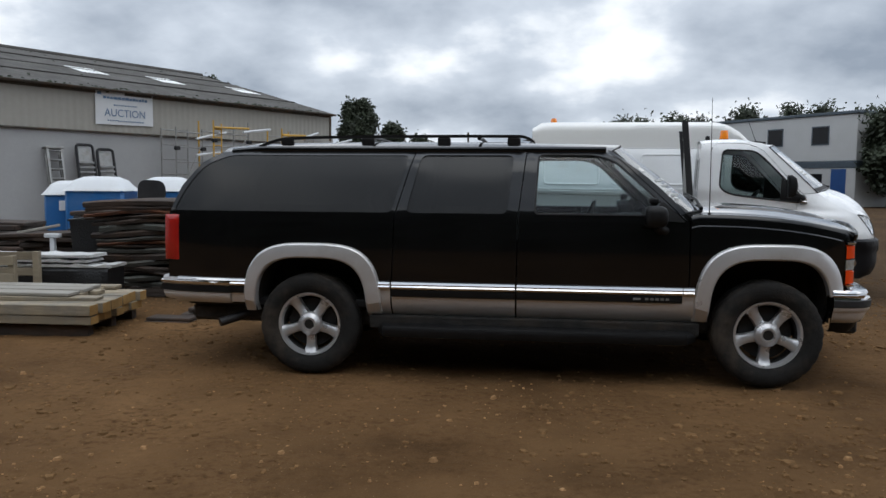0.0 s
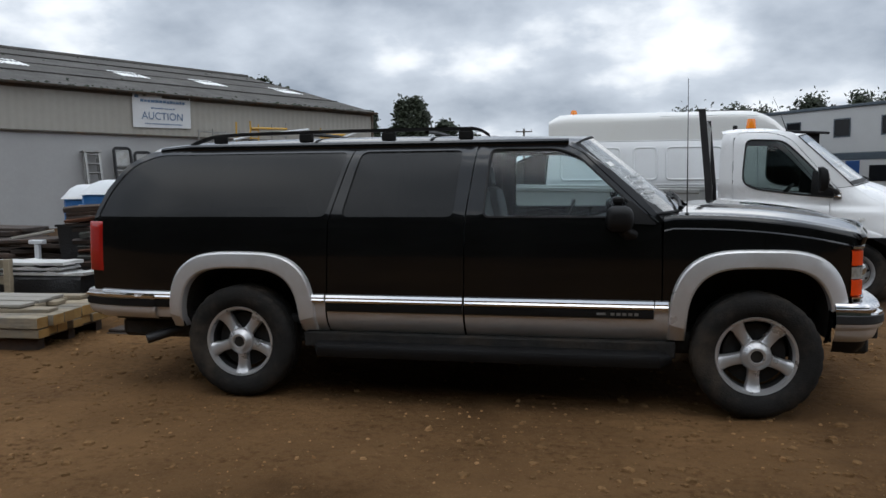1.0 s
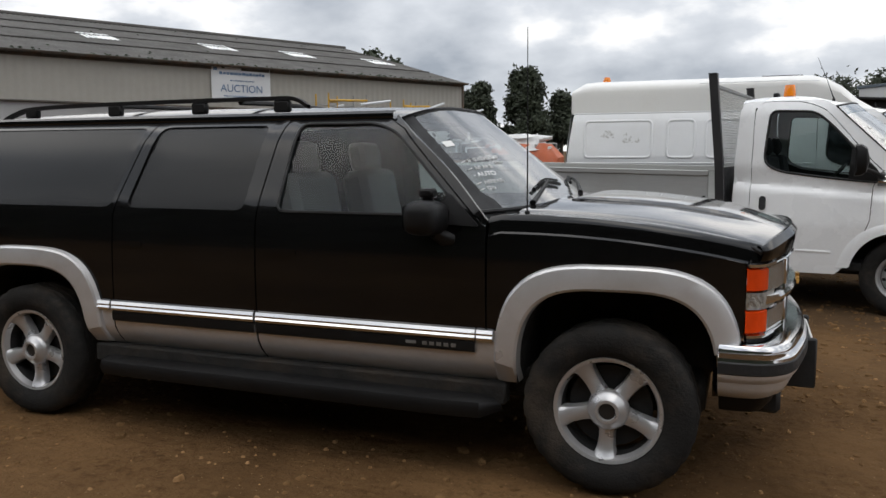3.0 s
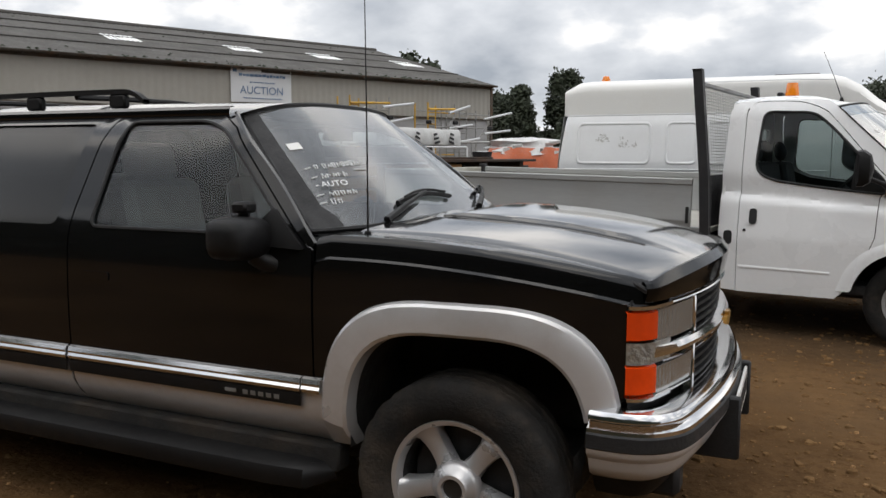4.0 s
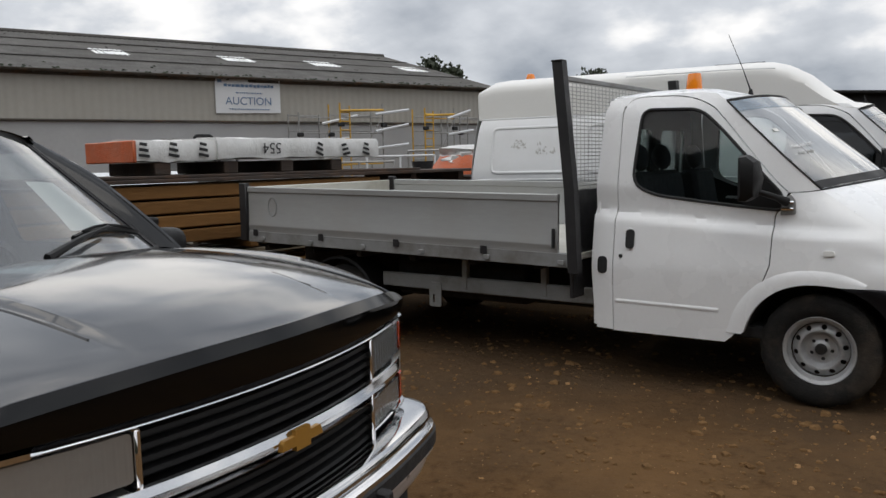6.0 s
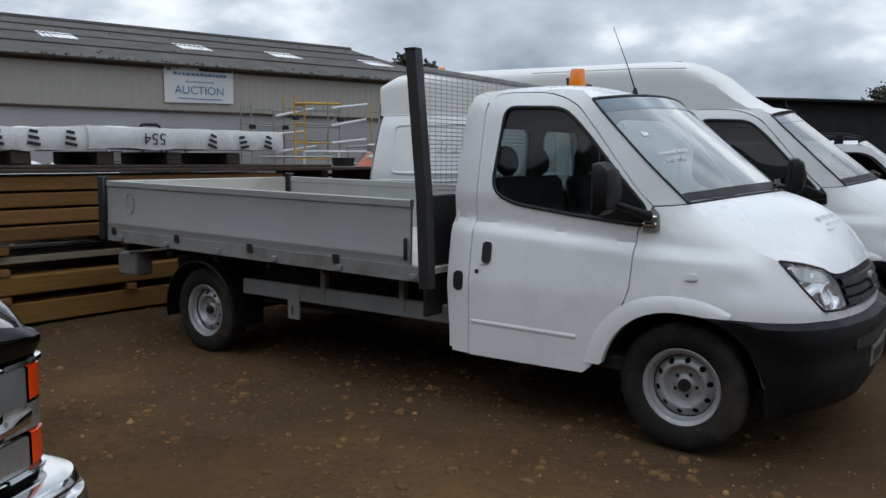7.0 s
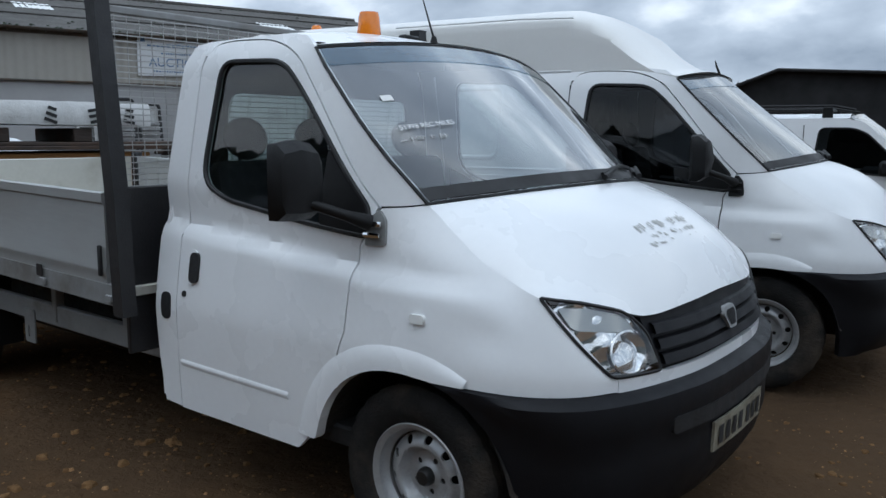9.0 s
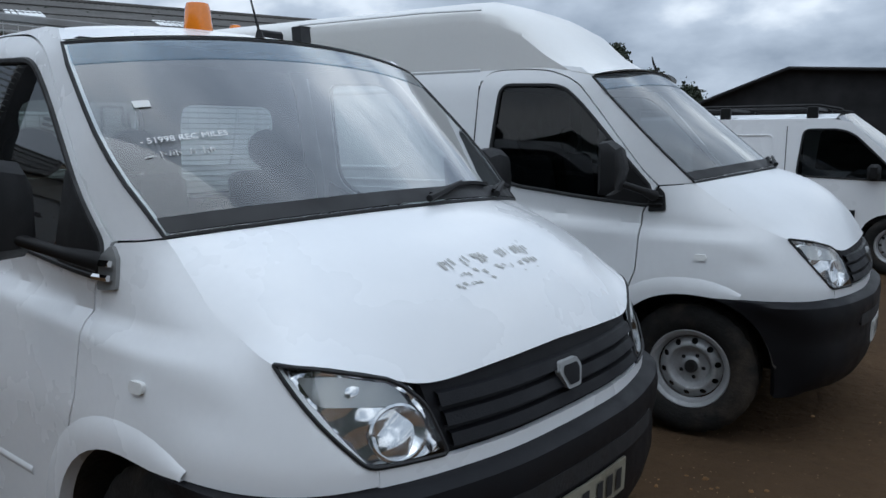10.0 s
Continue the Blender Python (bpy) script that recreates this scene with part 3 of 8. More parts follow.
                for k, o in ((0.0, 0.0), (0.05, 0.024), (0.14, 0.032), (0.5, 0.038), (0.90, 0.036), (1.0, 0.026), (1.03, -0.04)):
                    x, z, w = xo + (xi - xo) * k, zo + (zi - zo) * k, wo + (wi - wo) * min(k, 1)
                    row.append((x, s * (w + o), z))
                rows.append(row)
            part("wheel_arch_moulding", Geo().strip(rows), M["silver"], SUV, "broad silver wheel arch moulding", None, 24)
            # inner arch
            rows = [[(x, s * (suv_y(x, 0.8) - 0.02 - d), z) for d in (0.0, 0.2, 0.42)] for x, z in inn]
            part("wheel_housing", Geo().strip(rows), M["under"], SUV)
        # running board
        rows = []
        for x, o, dz in ((0.52, -0.08, 0.02), (0.58, 0.04, 0.0), (0.8, 0.055, 0), (1.7, 0.055, 0), (2.62, 0.055, 0), (2.78, 0.04, 0), (2.86, -0.06, 0.02)):
            rows.append([(x, s * (0.90), 0.405 - dz), (x, s * (0.955 + o), 0.405 - dz), (x, s * (0.99 + o), 0.390 - dz), (x, s * (1.0 + o), 0.36), (x, s * (0.985 + o), 0.315 + dz), (x, s * 0.90, 0.30 + dz)])
        part("running_board", Geo().strip(rows), M["plastic"], SUV, "black plastic running board")
        part("sill", Geo().box((0.46, s * 0.86, 0.36), (2.88, s * 0.945, 0.46), 0.01), M["under"], SUV)
        # tail lamp
        g = Geo()
        rows = []
        for z in (0.85, 0.87, 1.0, 1.15, 1.185, 1.20):
            e = 0.004 if z in (0.85, 1.20) else 0.014
            rows.append([(x, s * (suv_y(x, z) + e * k), z) for x, k in ((-1.055, 0), (-1.07, 1), (-1.13, 1), (-1.165, 0.6))] + [(-1.185, s * (suv_y(-1.1, z) - 0.03), z), (-1.185, s * 0.72, z)])
        part("tail_lamp", g.strip(rows), M["red"], SUV, "red tall tail lamp")
        # rear bumper wrap
        prof = ((-0.04, 0.725), (0.004, 0.722), (0.010, 0.70), (0.004, 0.665), (0.004, 0.61), (0.006, 0.60), (-0.008, 0.56), (-0.05, 0.53))
        path = [(-0.62, 0.972), (-0.9, 0.945), (-1.08, 0.912), (-1.20, 0.86), (-1.245, 0.75), (-1.225, 0.40), (-1.23, 0.0)]
        part("rear_bumper", Geo().strip([[(x - (o if i > 2 else 0), s * (y + (o if i < 4 else 0)), z - 0.01) for o, z in prof] for i, (x, y) in enumerate(path)]), M["silver"], SUV, "silver wrap-round rear bumper end")
        for key, lab, prof2 in (("chrome", "bright chrome bumper strip", ((0.008, 0.694), (0.020, 0.688), (0.020, 0.672), (0.006, 0.668))), ("plastic", "black bumper rubbing strip", ((0.002, 0.662), (0.014, 0.656), (0.014, 0.612), (0.002, 0.606)))):
            part("bumper_strip", Geo().strip([[(x - (o if i > 2 else 0), s * (y + (o if i < 4 else 0)), z) for o, z in prof2] for i, (x, y) in enumerate(path)]), M[key], SUV, lab)
        # indicators, one above the other, wrapped round the corner
        for z0, z1 in ((0.932, 1.036), (0.752, 0.856)):
            plan = [(3.900, 0.836), (3.925, 0.830), (3.950, 0.815), (3.972, 0.788), (suv_front(0.772) + 0.006, 0.772), (suv_front(0.757) + 0.006, 0.757)]
            rows = [[(x - 0.012, s * (y - 0.010), z) for x, y in plan] for z in (z0,)] + [[(x, s * y, z) for x, y in plan] for z in (z0 + 0.008, (z0 + z1) / 2, z1 - 0.008)] + [[(x - 0.012, s * (y - 0.010), z1) for x, y in plan]]
            part("indicator_lamp", Geo().strip(rows), M["orange"], SUV, "orange wrap-round indicator lens")
        # headlamps
        for z0, z1 in ((0.925, 1.034), (0.752, 0.842)):
            loop = rounded([(s * 0.750, z0), (s * 0.465, z0), (s * 0.465, z1), (s * 0.750, z1)], 0.012)
            lamp = part("headlamp", Geo().panel(loop, lambda y, z: (suv_front(y) + 0.002, y, z), (), 0.05, (-0.03, 0, 0)), M["lens"], SUV, "clear ribbed rectangular headlamp")
            for k in range(11):
                y = s * (0.478 + 0.024 * k)
                part("lens_rib", Geo().strip([[(suv_front(y + dy) + dx, y + dy, z) for dy, dx in ((-0.010, 0.0), (0.0, 0.0035), (0.010, 0.0))] for z in (z0 + 0.01, z1 - 0.01)]), M["lens"], lamp)
        # rear wheel mud and mirror
        mirror = part("door_mirror", mirror_geo(s), M["plastic"], SUV, "large black door mirror")
        g = Geo().panel(rounded([(s * 0.945, 1.172), (s * 1.130, 1.172), (s * 1.130, 1.292), (s * 0.945, 1.292)], 0.03), lambda y, z: (2.452, y, z), (), 0.08)
        part("mirror_glass", g, M["mirror"], mirror)
        g = Geo().box((2.49, s * 0.965, 1.320), (2.56, s * 1.040, 1.362), 0.012).box((2.50, s * 0.995, 1.29), (2.55, s * 1.010, 1.33), 0.004)
        part("blind_spot_mirror", g, M["plastic"], mirror, "small clip-on mirror above")


def wing_z(x):
    """Height of the wing's shoulder, just under the bonnet's edge."""
    return 1.220 - 0.128 * min(1, max(0, (x - 2.89) / 1.09)) ** 2.4 - 0.015 * (1 - smooth(2.79, 2.84, x))


def mirror_geo(s):
    """The housing, lofted from rounded sections, its arm and the triangular foot on the door."""
    g = Geo()
    rows = []
    for y, k in ((0.900, 0.45), (0.920, 0.74), (0.950, 0.90), (0.99, 0.98), (1.05, 1.0), (1.105, 0.98), (1.140, 0.90), (1.160, 0.70), (1.168, 0.35)):
        cz, hz, hx = 1.228 + 0.008 * (y - 1.0) / 0.2, 0.080 * k, 0.082 * k
        ring = []
        for i in range(20):
            a = 2 * math.pi * i / 20
            ca, sa = math.cos(a), math.sin(a)
            e = 0.55 if ca < 0 else 0.85
            ring.append((2.535 + hx * math.copysign(abs(ca) ** e, ca), s * y, cz + hz * math.copysign(abs(sa) ** 0.62, sa)))
        rows.append(ring)
    g.strip(rows, False, True)
    n = len(g.v)
    g.f += [tuple(range(20)), tuple(range(n - 20, n))]
    g.tube([(2.55, s * 0.99, 1.165), (2.58, s * 0.955, 1.135), (2.62, s * 0.93, 1.125)], [0.035, 0.040, 0.045], 10)
    g.panel(rounded([(2.47, 1.20), (2.76, 1.19), (2.60, 1.34)], 0.02), suv_side(s, 0.012), (), 0.1, (0, -s * 0.02, 0))
    return g


def suv_top():
    # roof
    rows = []
    for i in range(15):
        k = i / 14
        x0 = -0.77 + 3.005 * k
        zt = 1.694 - 0.020 * (1 - smooth(0, 0.10, k))
        row = []
        for j in range(25):
            v = -1 + 2 * j / 24
            yr = suv_y(min(max(x0, -0.5), 2.3), 1.70) + 0.004
            bow = 0.12 * k * (1 - v ** 4) - 0.06 * (1 - k) * (1 - v * v)
            zz = zt + 0.096 * (1 - abs(v) ** 4.2) * (0.75 + 0.25 * math.sin(math.pi * min(1, k * 1.0)))
            row.append((x0 + bow, v * yr, zz))
        rows.append(row)
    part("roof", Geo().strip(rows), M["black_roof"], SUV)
    for s in (-1, 1):
        rows = [[(x, s * (suv_y(min(max(x, -0.5), 2.3), 1.70) + o), z - 0.02 * (1 - smooth(-0.72, -0.45, x))) for o, z in ((0.002, 1.688), (0.007, 1.700), (0.004, 1.722), (-0.014, 1.736), (-0.030, 1.730))] for x in [-0.70 + 0.112 * q for q in range(27)]]
        part("roof_gutter", Geo().strip(rows), M["black"], SUV)
    # windscreen, its seal and the broad pillar faces beside it
    def on_screen(u, v, out=0.004):
        """A place on the glass: u across (-1 to 1), v down (0 to 1)."""
        x = 2.235 + 0.485 * v + (0.12 + 0.14 * v) * (1 - u ** 4)
        z = 1.704 - 0.455 * v + 0.058 * (1 - v) * (1 - abs(u) ** 3.2) + 0.025 * v * (1 - u * u)
        return Vector((x + out * 0.7, u * (0.63 + 0.23 * v), z + out * 0.7))

    rows = [[on_screen(math.sin(math.pi / 2 * (-1 + j / 14)), i / 8, 0) for j in range(29)] for i in range(9)]
    part("windscreen", Geo().strip(rows), M["screen"], SUV, "hazy windscreen with hand-written notes")
    edge = rows[0] + [r[-1] for r in rows[1:]] + list(reversed(rows[-1]))[1:] + [r[0] for r in reversed(rows[1:-1])]
    part("windscreen_seal", Geo().tube(edge, 0.010, 6, True), M["rubber"], SUV)
    for s in (-1, 1):
        rows = []
        for i in range(13):
            k = i / 12
            a = Vector(suv_side(s)(*suv_pillar(k)))
            b = on_screen(s, k, -0.004)
            mid_p = (a + b) / 2 + Vector((0.008, s * 0.006, 0.008))
            rows.append([a, a.lerp(mid_p, 0.55) + Vector((0.003, s * 0.006, 0.004)), mid_p, b.lerp(mid_p, 0.5) + Vector((0.003, s * 0.002, 0.004)), b])
        part("pillar_face", Geo().strip(rows), M["black"], SUV, "", None, 60)
        part("screen_border", Geo().strip([[on_screen(s * u, 0.01 + 0.98 * k / 12, 0.004) for u in (0.925 - 0.03 * (k > 10), 0.95, 0.975, 0.995)] for k in range(13)]), M["rubber"], SUV, "black painted edge of the glass", None, 60)

    part("price_ticket", Geo().strip([[on_screen(u, v) for v in (0.315, 0.370)] for u in (-0.895, -0.86, -0.825)]), M["paper"], SUV, "small white paper ticket on the glass")
    rnd = random.Random(4)
    for i, (v, a, b) in enumerate(((0.525, -0.84, -0.54), (0.60, -0.84, -0.70), (0.74, -0.865, -0.725), (0.80, -0.875, -0.82))):
        g = Geo()
        g.tube([on_screen(a - 0.05, v + 0.01), on_screen(a - 0.02, v)], 0.003, 4)
        u = a
        while u < b:
            h = 0.042 * rnd.uniform(0.6, 1.0)
            k = rnd.choice((0, 1, 2))
            pts = [(u, v + h / 2), (u + 0.004 * k, v - h / 2), (u + 0.017, v + h / 2 * (k - 1)), (u + 0.010 + 0.006 * k, v + h / 2 - 0.012 * k)]
            g.tube([on_screen(*p) for p in pts], 0.0024, 4)
            u += rnd.choice((0.026, 0.028, 0.030, 0.045))
        tagged(part("painted_note", g, M["pen"], SUV, "white hand-painted note, not legible"), kind="stuff")
    o, e = on_screen(-0.875, 0.678, 0.006), on_screen(-0.78, 0.680, 0.006)
    across = (e - o).normalized()
    up = (on_screen(-0.83, 0.60) - on_screen(-0.83, 0.70)).normalized()
    facing = across.cross(up).normalized()
    m = Matrix((across, facing.cross(across), facing)).transposed().to_4x4()
    m.translation = (o + e) / 2 + facing * 0.008
    words("- AUTO", 0.042, M["pen"], "painted_note", SUV, m, 0.0006)
    part("underline", Geo().tube([on_screen(-0.63, 0.575), on_screen(-0.54, 0.58)], 0.003, 4), M["pen"], SUV)
    part("paper_sheet", Geo().strip([[on_screen(a + (b - a) * q / 3, v, -0.012) for q in range(4)] for v, a, b in ((0.41, 0.50, 0.69), (0.54, 0.485, 0.70), (0.67, 0.47, 0.71), (0.79, 0.45, 0.72))]), M["paper"], SUV, "white paper sheet behind the windscreen")
    # scuttle, wipers
    rows = []
    for j in range(17):
        v = -1 + 2 * j / 16
        a = on_screen(v, 1.0, 0)
        b = Vector((2.90 + 0.13 * (1 - v * v), v * 0.86, 1.235 + 0.05 * (1 - v * v)))
        rows.append([a + Vector((0, 0, -0.01)), (a + b) / 2 - Vector((0, 0, 0.018)), b - Vector((0, 0, 0.012))])
    part("scuttle_panel", Geo().strip(rows), M["plastic"], SUV, "black plastic scuttle below the windscreen")
    for u0, u1, u2 in ((-0.74, -0.57, 0.0), (0.16, 0.38, 0.84)):
        g = Geo()
        p, q = on_screen(u0, 1.0, 0.03), on_screen((u1 + u2) / 2, 0.835, 0.035)
        g.tube([p, p.lerp(q, 0.5) + Vector((0.012, 0, 0.012)), q], [0.016, 0.011, 0.007], 6)
        g.tube([on_screen(u1 + (u2 - u1) * q / 6, 0.872 - 0.045 * math.sin(math.pi * q / 6), 0.014) for q in range(7)], 0.011, 5)
        g.tube([on_screen(u1 + 0.06 + (u2 - u1 - 0.12) * q / 4, 0.850 - 0.035 * math.sin(math.pi * q / 4), 0.030) for q in range(5)], 0.006, 5)
        part("wiper", g, M["plastic"], SUV)
    # bonnet
    rows = []
    for i in range(25):
        k = i / 24
        row = []
        for j in range(121):
            v = -1 + 2 * j / 120
            y = v * (0.812 - 0.022 * k)
            xr, xf = 2.89 + 0.12 * (1 - v * v), suv_front(y) - 0.012
            x = xr + (xf - xr) * k
            z = 1.252 - 0.124 * k ** 2.4 + 0.042 * (1 - abs(v) ** 2.4) + 0.017 * (1 - smooth(0.51 - 0.04 * k, 0.53 - 0.04 * k, abs(v))) * smooth(0.04, 0.14, k) * (1 - smooth(0.75, 0.95, k))
            z -= 0.014 * max(0, (k - 0.92) / 0.08) ** 2
            if abs(v) > 0.94:
                z -= 0.5 * (abs(v) - 0.94) ** 1.2 * 0.6
            row.append((x, y, z))
        rows.append(row)
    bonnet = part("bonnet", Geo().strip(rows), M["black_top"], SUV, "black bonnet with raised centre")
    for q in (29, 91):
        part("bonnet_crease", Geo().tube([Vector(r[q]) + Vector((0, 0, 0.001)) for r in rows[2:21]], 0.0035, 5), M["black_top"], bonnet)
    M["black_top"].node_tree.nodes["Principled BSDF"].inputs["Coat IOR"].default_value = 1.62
    for s in (-1, 1):
        part("bonnet_gap", Geo().tube([(p[0], p[1] + s * 0.006, p[2] - 0.006) for p in [r[0 if s < 0 else -1] for r in rows]], 0.011, 6), M["rubber"], SUV)

    # bug deflector along the bonnet's front edge and round its corners
    line = [(suv_front(y), y) for y in [-0.735 + 1.47 * j / 28 for j in range(29)]]
    corner = [(3.972, 0.772), (3.960, 0.790), (3.945, 0.800)]
    line = [(x, -y) for x, y in reversed(corner)] + line + corner
    rows = []
    for j, (x, y) in enumerate(line):
        a, b = line[max(j - 1, 0)], line[min(j + 1, len(line) - 1)]
        d = Vector((b[1] - a[1], a[0] - b[0])).normalized()
        z = 1.119 + 0.040 * (1 - min(1, abs(y) / 0.80) ** 2.4)
        up = 0.010 * (1 - smooth(0.68, 0.79, abs(y)))
        rows.append([(x + d.x * o, y + d.y * o, zz) for o, zz in ((-0.026, z - 0.002), (-0.016, z + 0.008 + up), (-0.004, z + 0.010 + up), (0.010, z + 0.004), (0.022, z - 0.010), (0.022, z - 0.030), (0.010, 1.064), (-0.012, 1.054))])
    part("bug_deflector", Geo().strip(rows), M["deflector"], SUV, "glossy black plastic bonnet deflector", None, 24)
    # roof rack
    cross = [Geo().tube([(x, y, 1.795 + 0.018 * (1 - (y / 0.7) ** 2)) for y in (-0.60, -0.30, 0, 0.30, 0.60)], 0.014, 6) for x in (0.40, 1.25)]
    rack = part("roof_rack", cross[0], M["plastic"], SUV, "black roof rack with low side rails")
    part("cross_bar", cross[1], M["plastic"], rack)
    for s in (-1, 1):
        g = Geo()
        pts = [(-0.50, s * 0.60, 1.735), (-0.40, s * 0.60, 1.772), (-0.25, s * 0.60, 1.800), (0.2, s * 0.60, 1.812), (0.9, s * 0.60, 1.818), (1.45, s * 0.60, 1.818), (1.60, s * 0.60, 1.812), (1.68, s * 0.60, 1.770)]
        rows = [[p + Vector((0, a, b)) for a, b in ((-0.018, -0.012), (-0.018, 0.010), (0.018, 0.010), (0.018, -0.012))] for p in curve(pts, 4)]
        g.strip(rows, False, True)
        part("side_rail", g, M["plastic"], rack)
        for x in (-0.27, 0.38, 0.98, 1.52):
            part("rail_foot", Geo().box((x - 0.05, s * 0.60 - 0.02, 1.742), (x + 0.05, s * 0.60 + 0.02, 1.806), 0.012), M["plastic"], rack)
    # aerial
    a = part("aerial", Geo().tube([(2.945, -0.825, 1.24), (2.944, -0.825, 1.6), (2.940, -0.825, 2.08)], [0.004, 0.003, 0.0018], 5), M["plastic"], SUV)
    part("aerial_base", Geo().lathe([(0.0, 0.03), (0.012, 0.03), (0.018, 0.0)], 10, pose(2.945, -0.825, 1.225, 90)), M["plastic"], a)


def suv_front_end():
    front = lambda y, z: (suv_front(y), y, z)
    # dark panel behind the lamps and grille
    part("front_panel", Geo().panel([(-0.83, 0.70), (0.83, 0.70), (0.83, 1.07), (-0.83, 1.07)], lambda y, z: (suv_front(y) - 0.045, y, z), (), 0.1), M["rubber"], SUV)
    frame_geo = Geo().panel([(-0.45, 0.71), (0.45, 0.71), (0.45, 1.04), (-0.45, 1.04)], lambda y, z: (suv_front(y) - 0.035, y, z), (), 0.1, (-0.005, 0, 0))
    grille = part("grille", frame_geo, M["plastic"], SUV, "black slatted grille in a chrome frame")
    for z0, z1, n in ((0.92, 1.035, 4), (0.715, 0.842, 4)):
        for i in range(n):
            z = z0 + (z1 - z0) * (i + 0.5) / n
            g = Geo().strip([[(suv_front(y) - 0.03, y, z - 0.010), (suv_front(y) - 0.008, y, z - 0.006), (suv_front(y) - 0.010, y, z + 0.005), (suv_front(y) - 0.03, y, z + 0.009)] for y in [-0.445 + 0.089 * k for k in range(11)]])
            part("grille_slat", g, M["plastic"], grille)

    def bar(z0, z1, y0, y1, out=0.012, name="chrome_bar"):
        ys = [y0 + (y1 - y0) * k / 20 for k in range(21)]
        zm = (z0 + z1) / 2
        rows = []
        for k, y in enumerate(ys):
            o = out * smooth(-0.2, 1.6, min(k, 20 - k))
            rows.append([(suv_front(y) - 0.02, y, z0), (suv_front(y) + o * 0.7, y, z0 + 0.006), (suv_front(y) + o, y, zm), (suv_front(y) + o * 0.7, y, z1 - 0.006), (suv_front(y) - 0.02, y, z1)])
        g = Geo().strip(rows)
        return part(name, g, M["chrome"], grille, "chrome grille bar")

    bar(1.036, 1.056, -0.80, 0.80, 0.012)
    bar(0.868, 0.918, -0.775, 0.775, 0.030)
    bar(0.842, 0.856, -0.695, 0.695, 0.010)
    bar(0.735, 0.750, -0.79, -0.45, 0.008)
    bar(0.735, 0.750, 0.45, 0.79, 0.008)
    bar(0.700, 0.716, -0.46, 0.46, 0.008)
    for y in (-0.455, 0.455):
        for z0, z1 in ((0.90, 1.04), (0.71, 0.87)):
            part("chrome_upright", Geo().box((suv_front(y) - 0.03, y - 0.008, z0), (suv_front(y) + 0.010, y + 0.008, z1), 0.004), M["chrome"], grille)
    for s in (-1, 1):
        plan = [(3.900, 0.834), (3.925, 0.828), (3.950, 0.813), (3.972, 0.786), (suv_front(0.735) + 0.004, 0.735), (suv_front(0.66) + 0.004, 0.66)]
        part("chrome_corner", Geo().strip([[(x, s * y, z) for x, y in plan] for z in (0.858, 0.870, 0.918, 0.930)]), M["corner"], grille, "chrome trim between the lamps")
        for z0, z1 in ((0.733, 0.752), (1.036, 1.056)):
            part("chrome_corner", Geo().strip([[(x + o, s * (y + o), z) for x, y in plan] for z, o in ((z0, -0.01), (z0 + 0.004, 0.006), (z1 - 0.004, 0.006), (z1, -0.01))]), M["chrome"], grille, "chrome strip round the lamps")
    emblem = [(-0.085, 0.872), (-0.03, 0.872), (-0.03, 0.858), (0.03, 0.858), (0.03, 0.872), (0.085, 0.872), (0.075, 0.898), (0.03, 0.898), (0.03, 0.912), (-0.03, 0.912), (-0.03, 0.898), (-0.075, 0.898)]
    part("emblem", Geo().panel(emblem, lambda y, z: (suv_front(y) + 0.042, y, z), (), 0.05, (-0.015, 0, 0)), M["gold"], grille, "plain gold emblem")
    # bumper
    plan = [(3.80, 0.900), (3.89, 0.903), (3.975, 0.885), (4.035, 0.838), (4.075, 0.765), (4.110, 0.60), (4.143, 0.38), (4.160, 0.15), (4.163, 0.0)]
    plan = [(p.x, p.y) for p in curve([(x, -y, 0) for x, y in plan] + [(x, y, 0) for x, y in reversed(plan[:-1])], 3)]

    def sweep(prof):
        rows = []
        for i, (x, y) in enumerate(plan):
            a, b = plan[max(i - 1, 0)], plan[min(i + 1, len(plan) - 1)]
            d = Vector((b[0] - a[0], b[1] - a[1])).normalized()
            rows.append([(x + d.y * o, y - d.x * o, z) for o, z in prof])
        return Geo().strip(rows)

    bumper = part("front_bumper", sweep([(-0.13, 0.712), (-0.03, 0.722), (0.0, 0.716), (0.012, 0.700), (0.013, 0.688), (0.0, 0.680), (0.010, 0.670), (0.026, 0.664), (0.028, 0.652)]), M["chrome"], SUV, "chrome front bumper")
    part("bumper_strip", sweep([(0.026, 0.654), (0.034, 0.646), (0.034, 0.602), (0.024, 0.594)]), M["rubber"], bumper, "black rubber bumper strip")
    part("bumper_lower_roll", sweep([(0.026, 0.596), (0.026, 0.585), (0.012, 0.565), (0.0, 0.555)]), M["silver"], bumper)
    part("valance", sweep([(0.002, 0.557), (-0.005, 0.53), (-0.02, 0.50), (-0.06, 0.475)]), M["silver"], bumper, "silver lower bumper valance")
    part("air_dam", sweep([(-0.05, 0.49), (-0.07, 0.44), (-0.10, 0.405), (-0.14, 0.41)]), M["plastic"], bumper)
    plate = part("number_plate", Geo().box((4.200, -0.26, 0.505), (4.212, 0.26, 0.625), 0.003), M["plate"], bumper, "white number plate with plain black bars")
    for k in range(7):
        g = Geo()
        y = -0.20 + 0.062 * k + (0.02 if k > 3 else 0)
        g.box((4.212, y - 0.020, 0.53), (4.214, y + 0.020, 0.60))
        part("plate_bar", g, M["ink"], plate)
    part("plate_holder", Geo().box((4.08, -0.27, 0.43), (4.200, 0.27, 0.60), 0.01).box((4.06, -0.31, 0.40), (4.225, -0.272, 0.64), 0.008).box((4.06, 0.272, 0.40), (4.225, 0.31, 0.64), 0.008), M["rubber"], bumper, "black plate holder box")
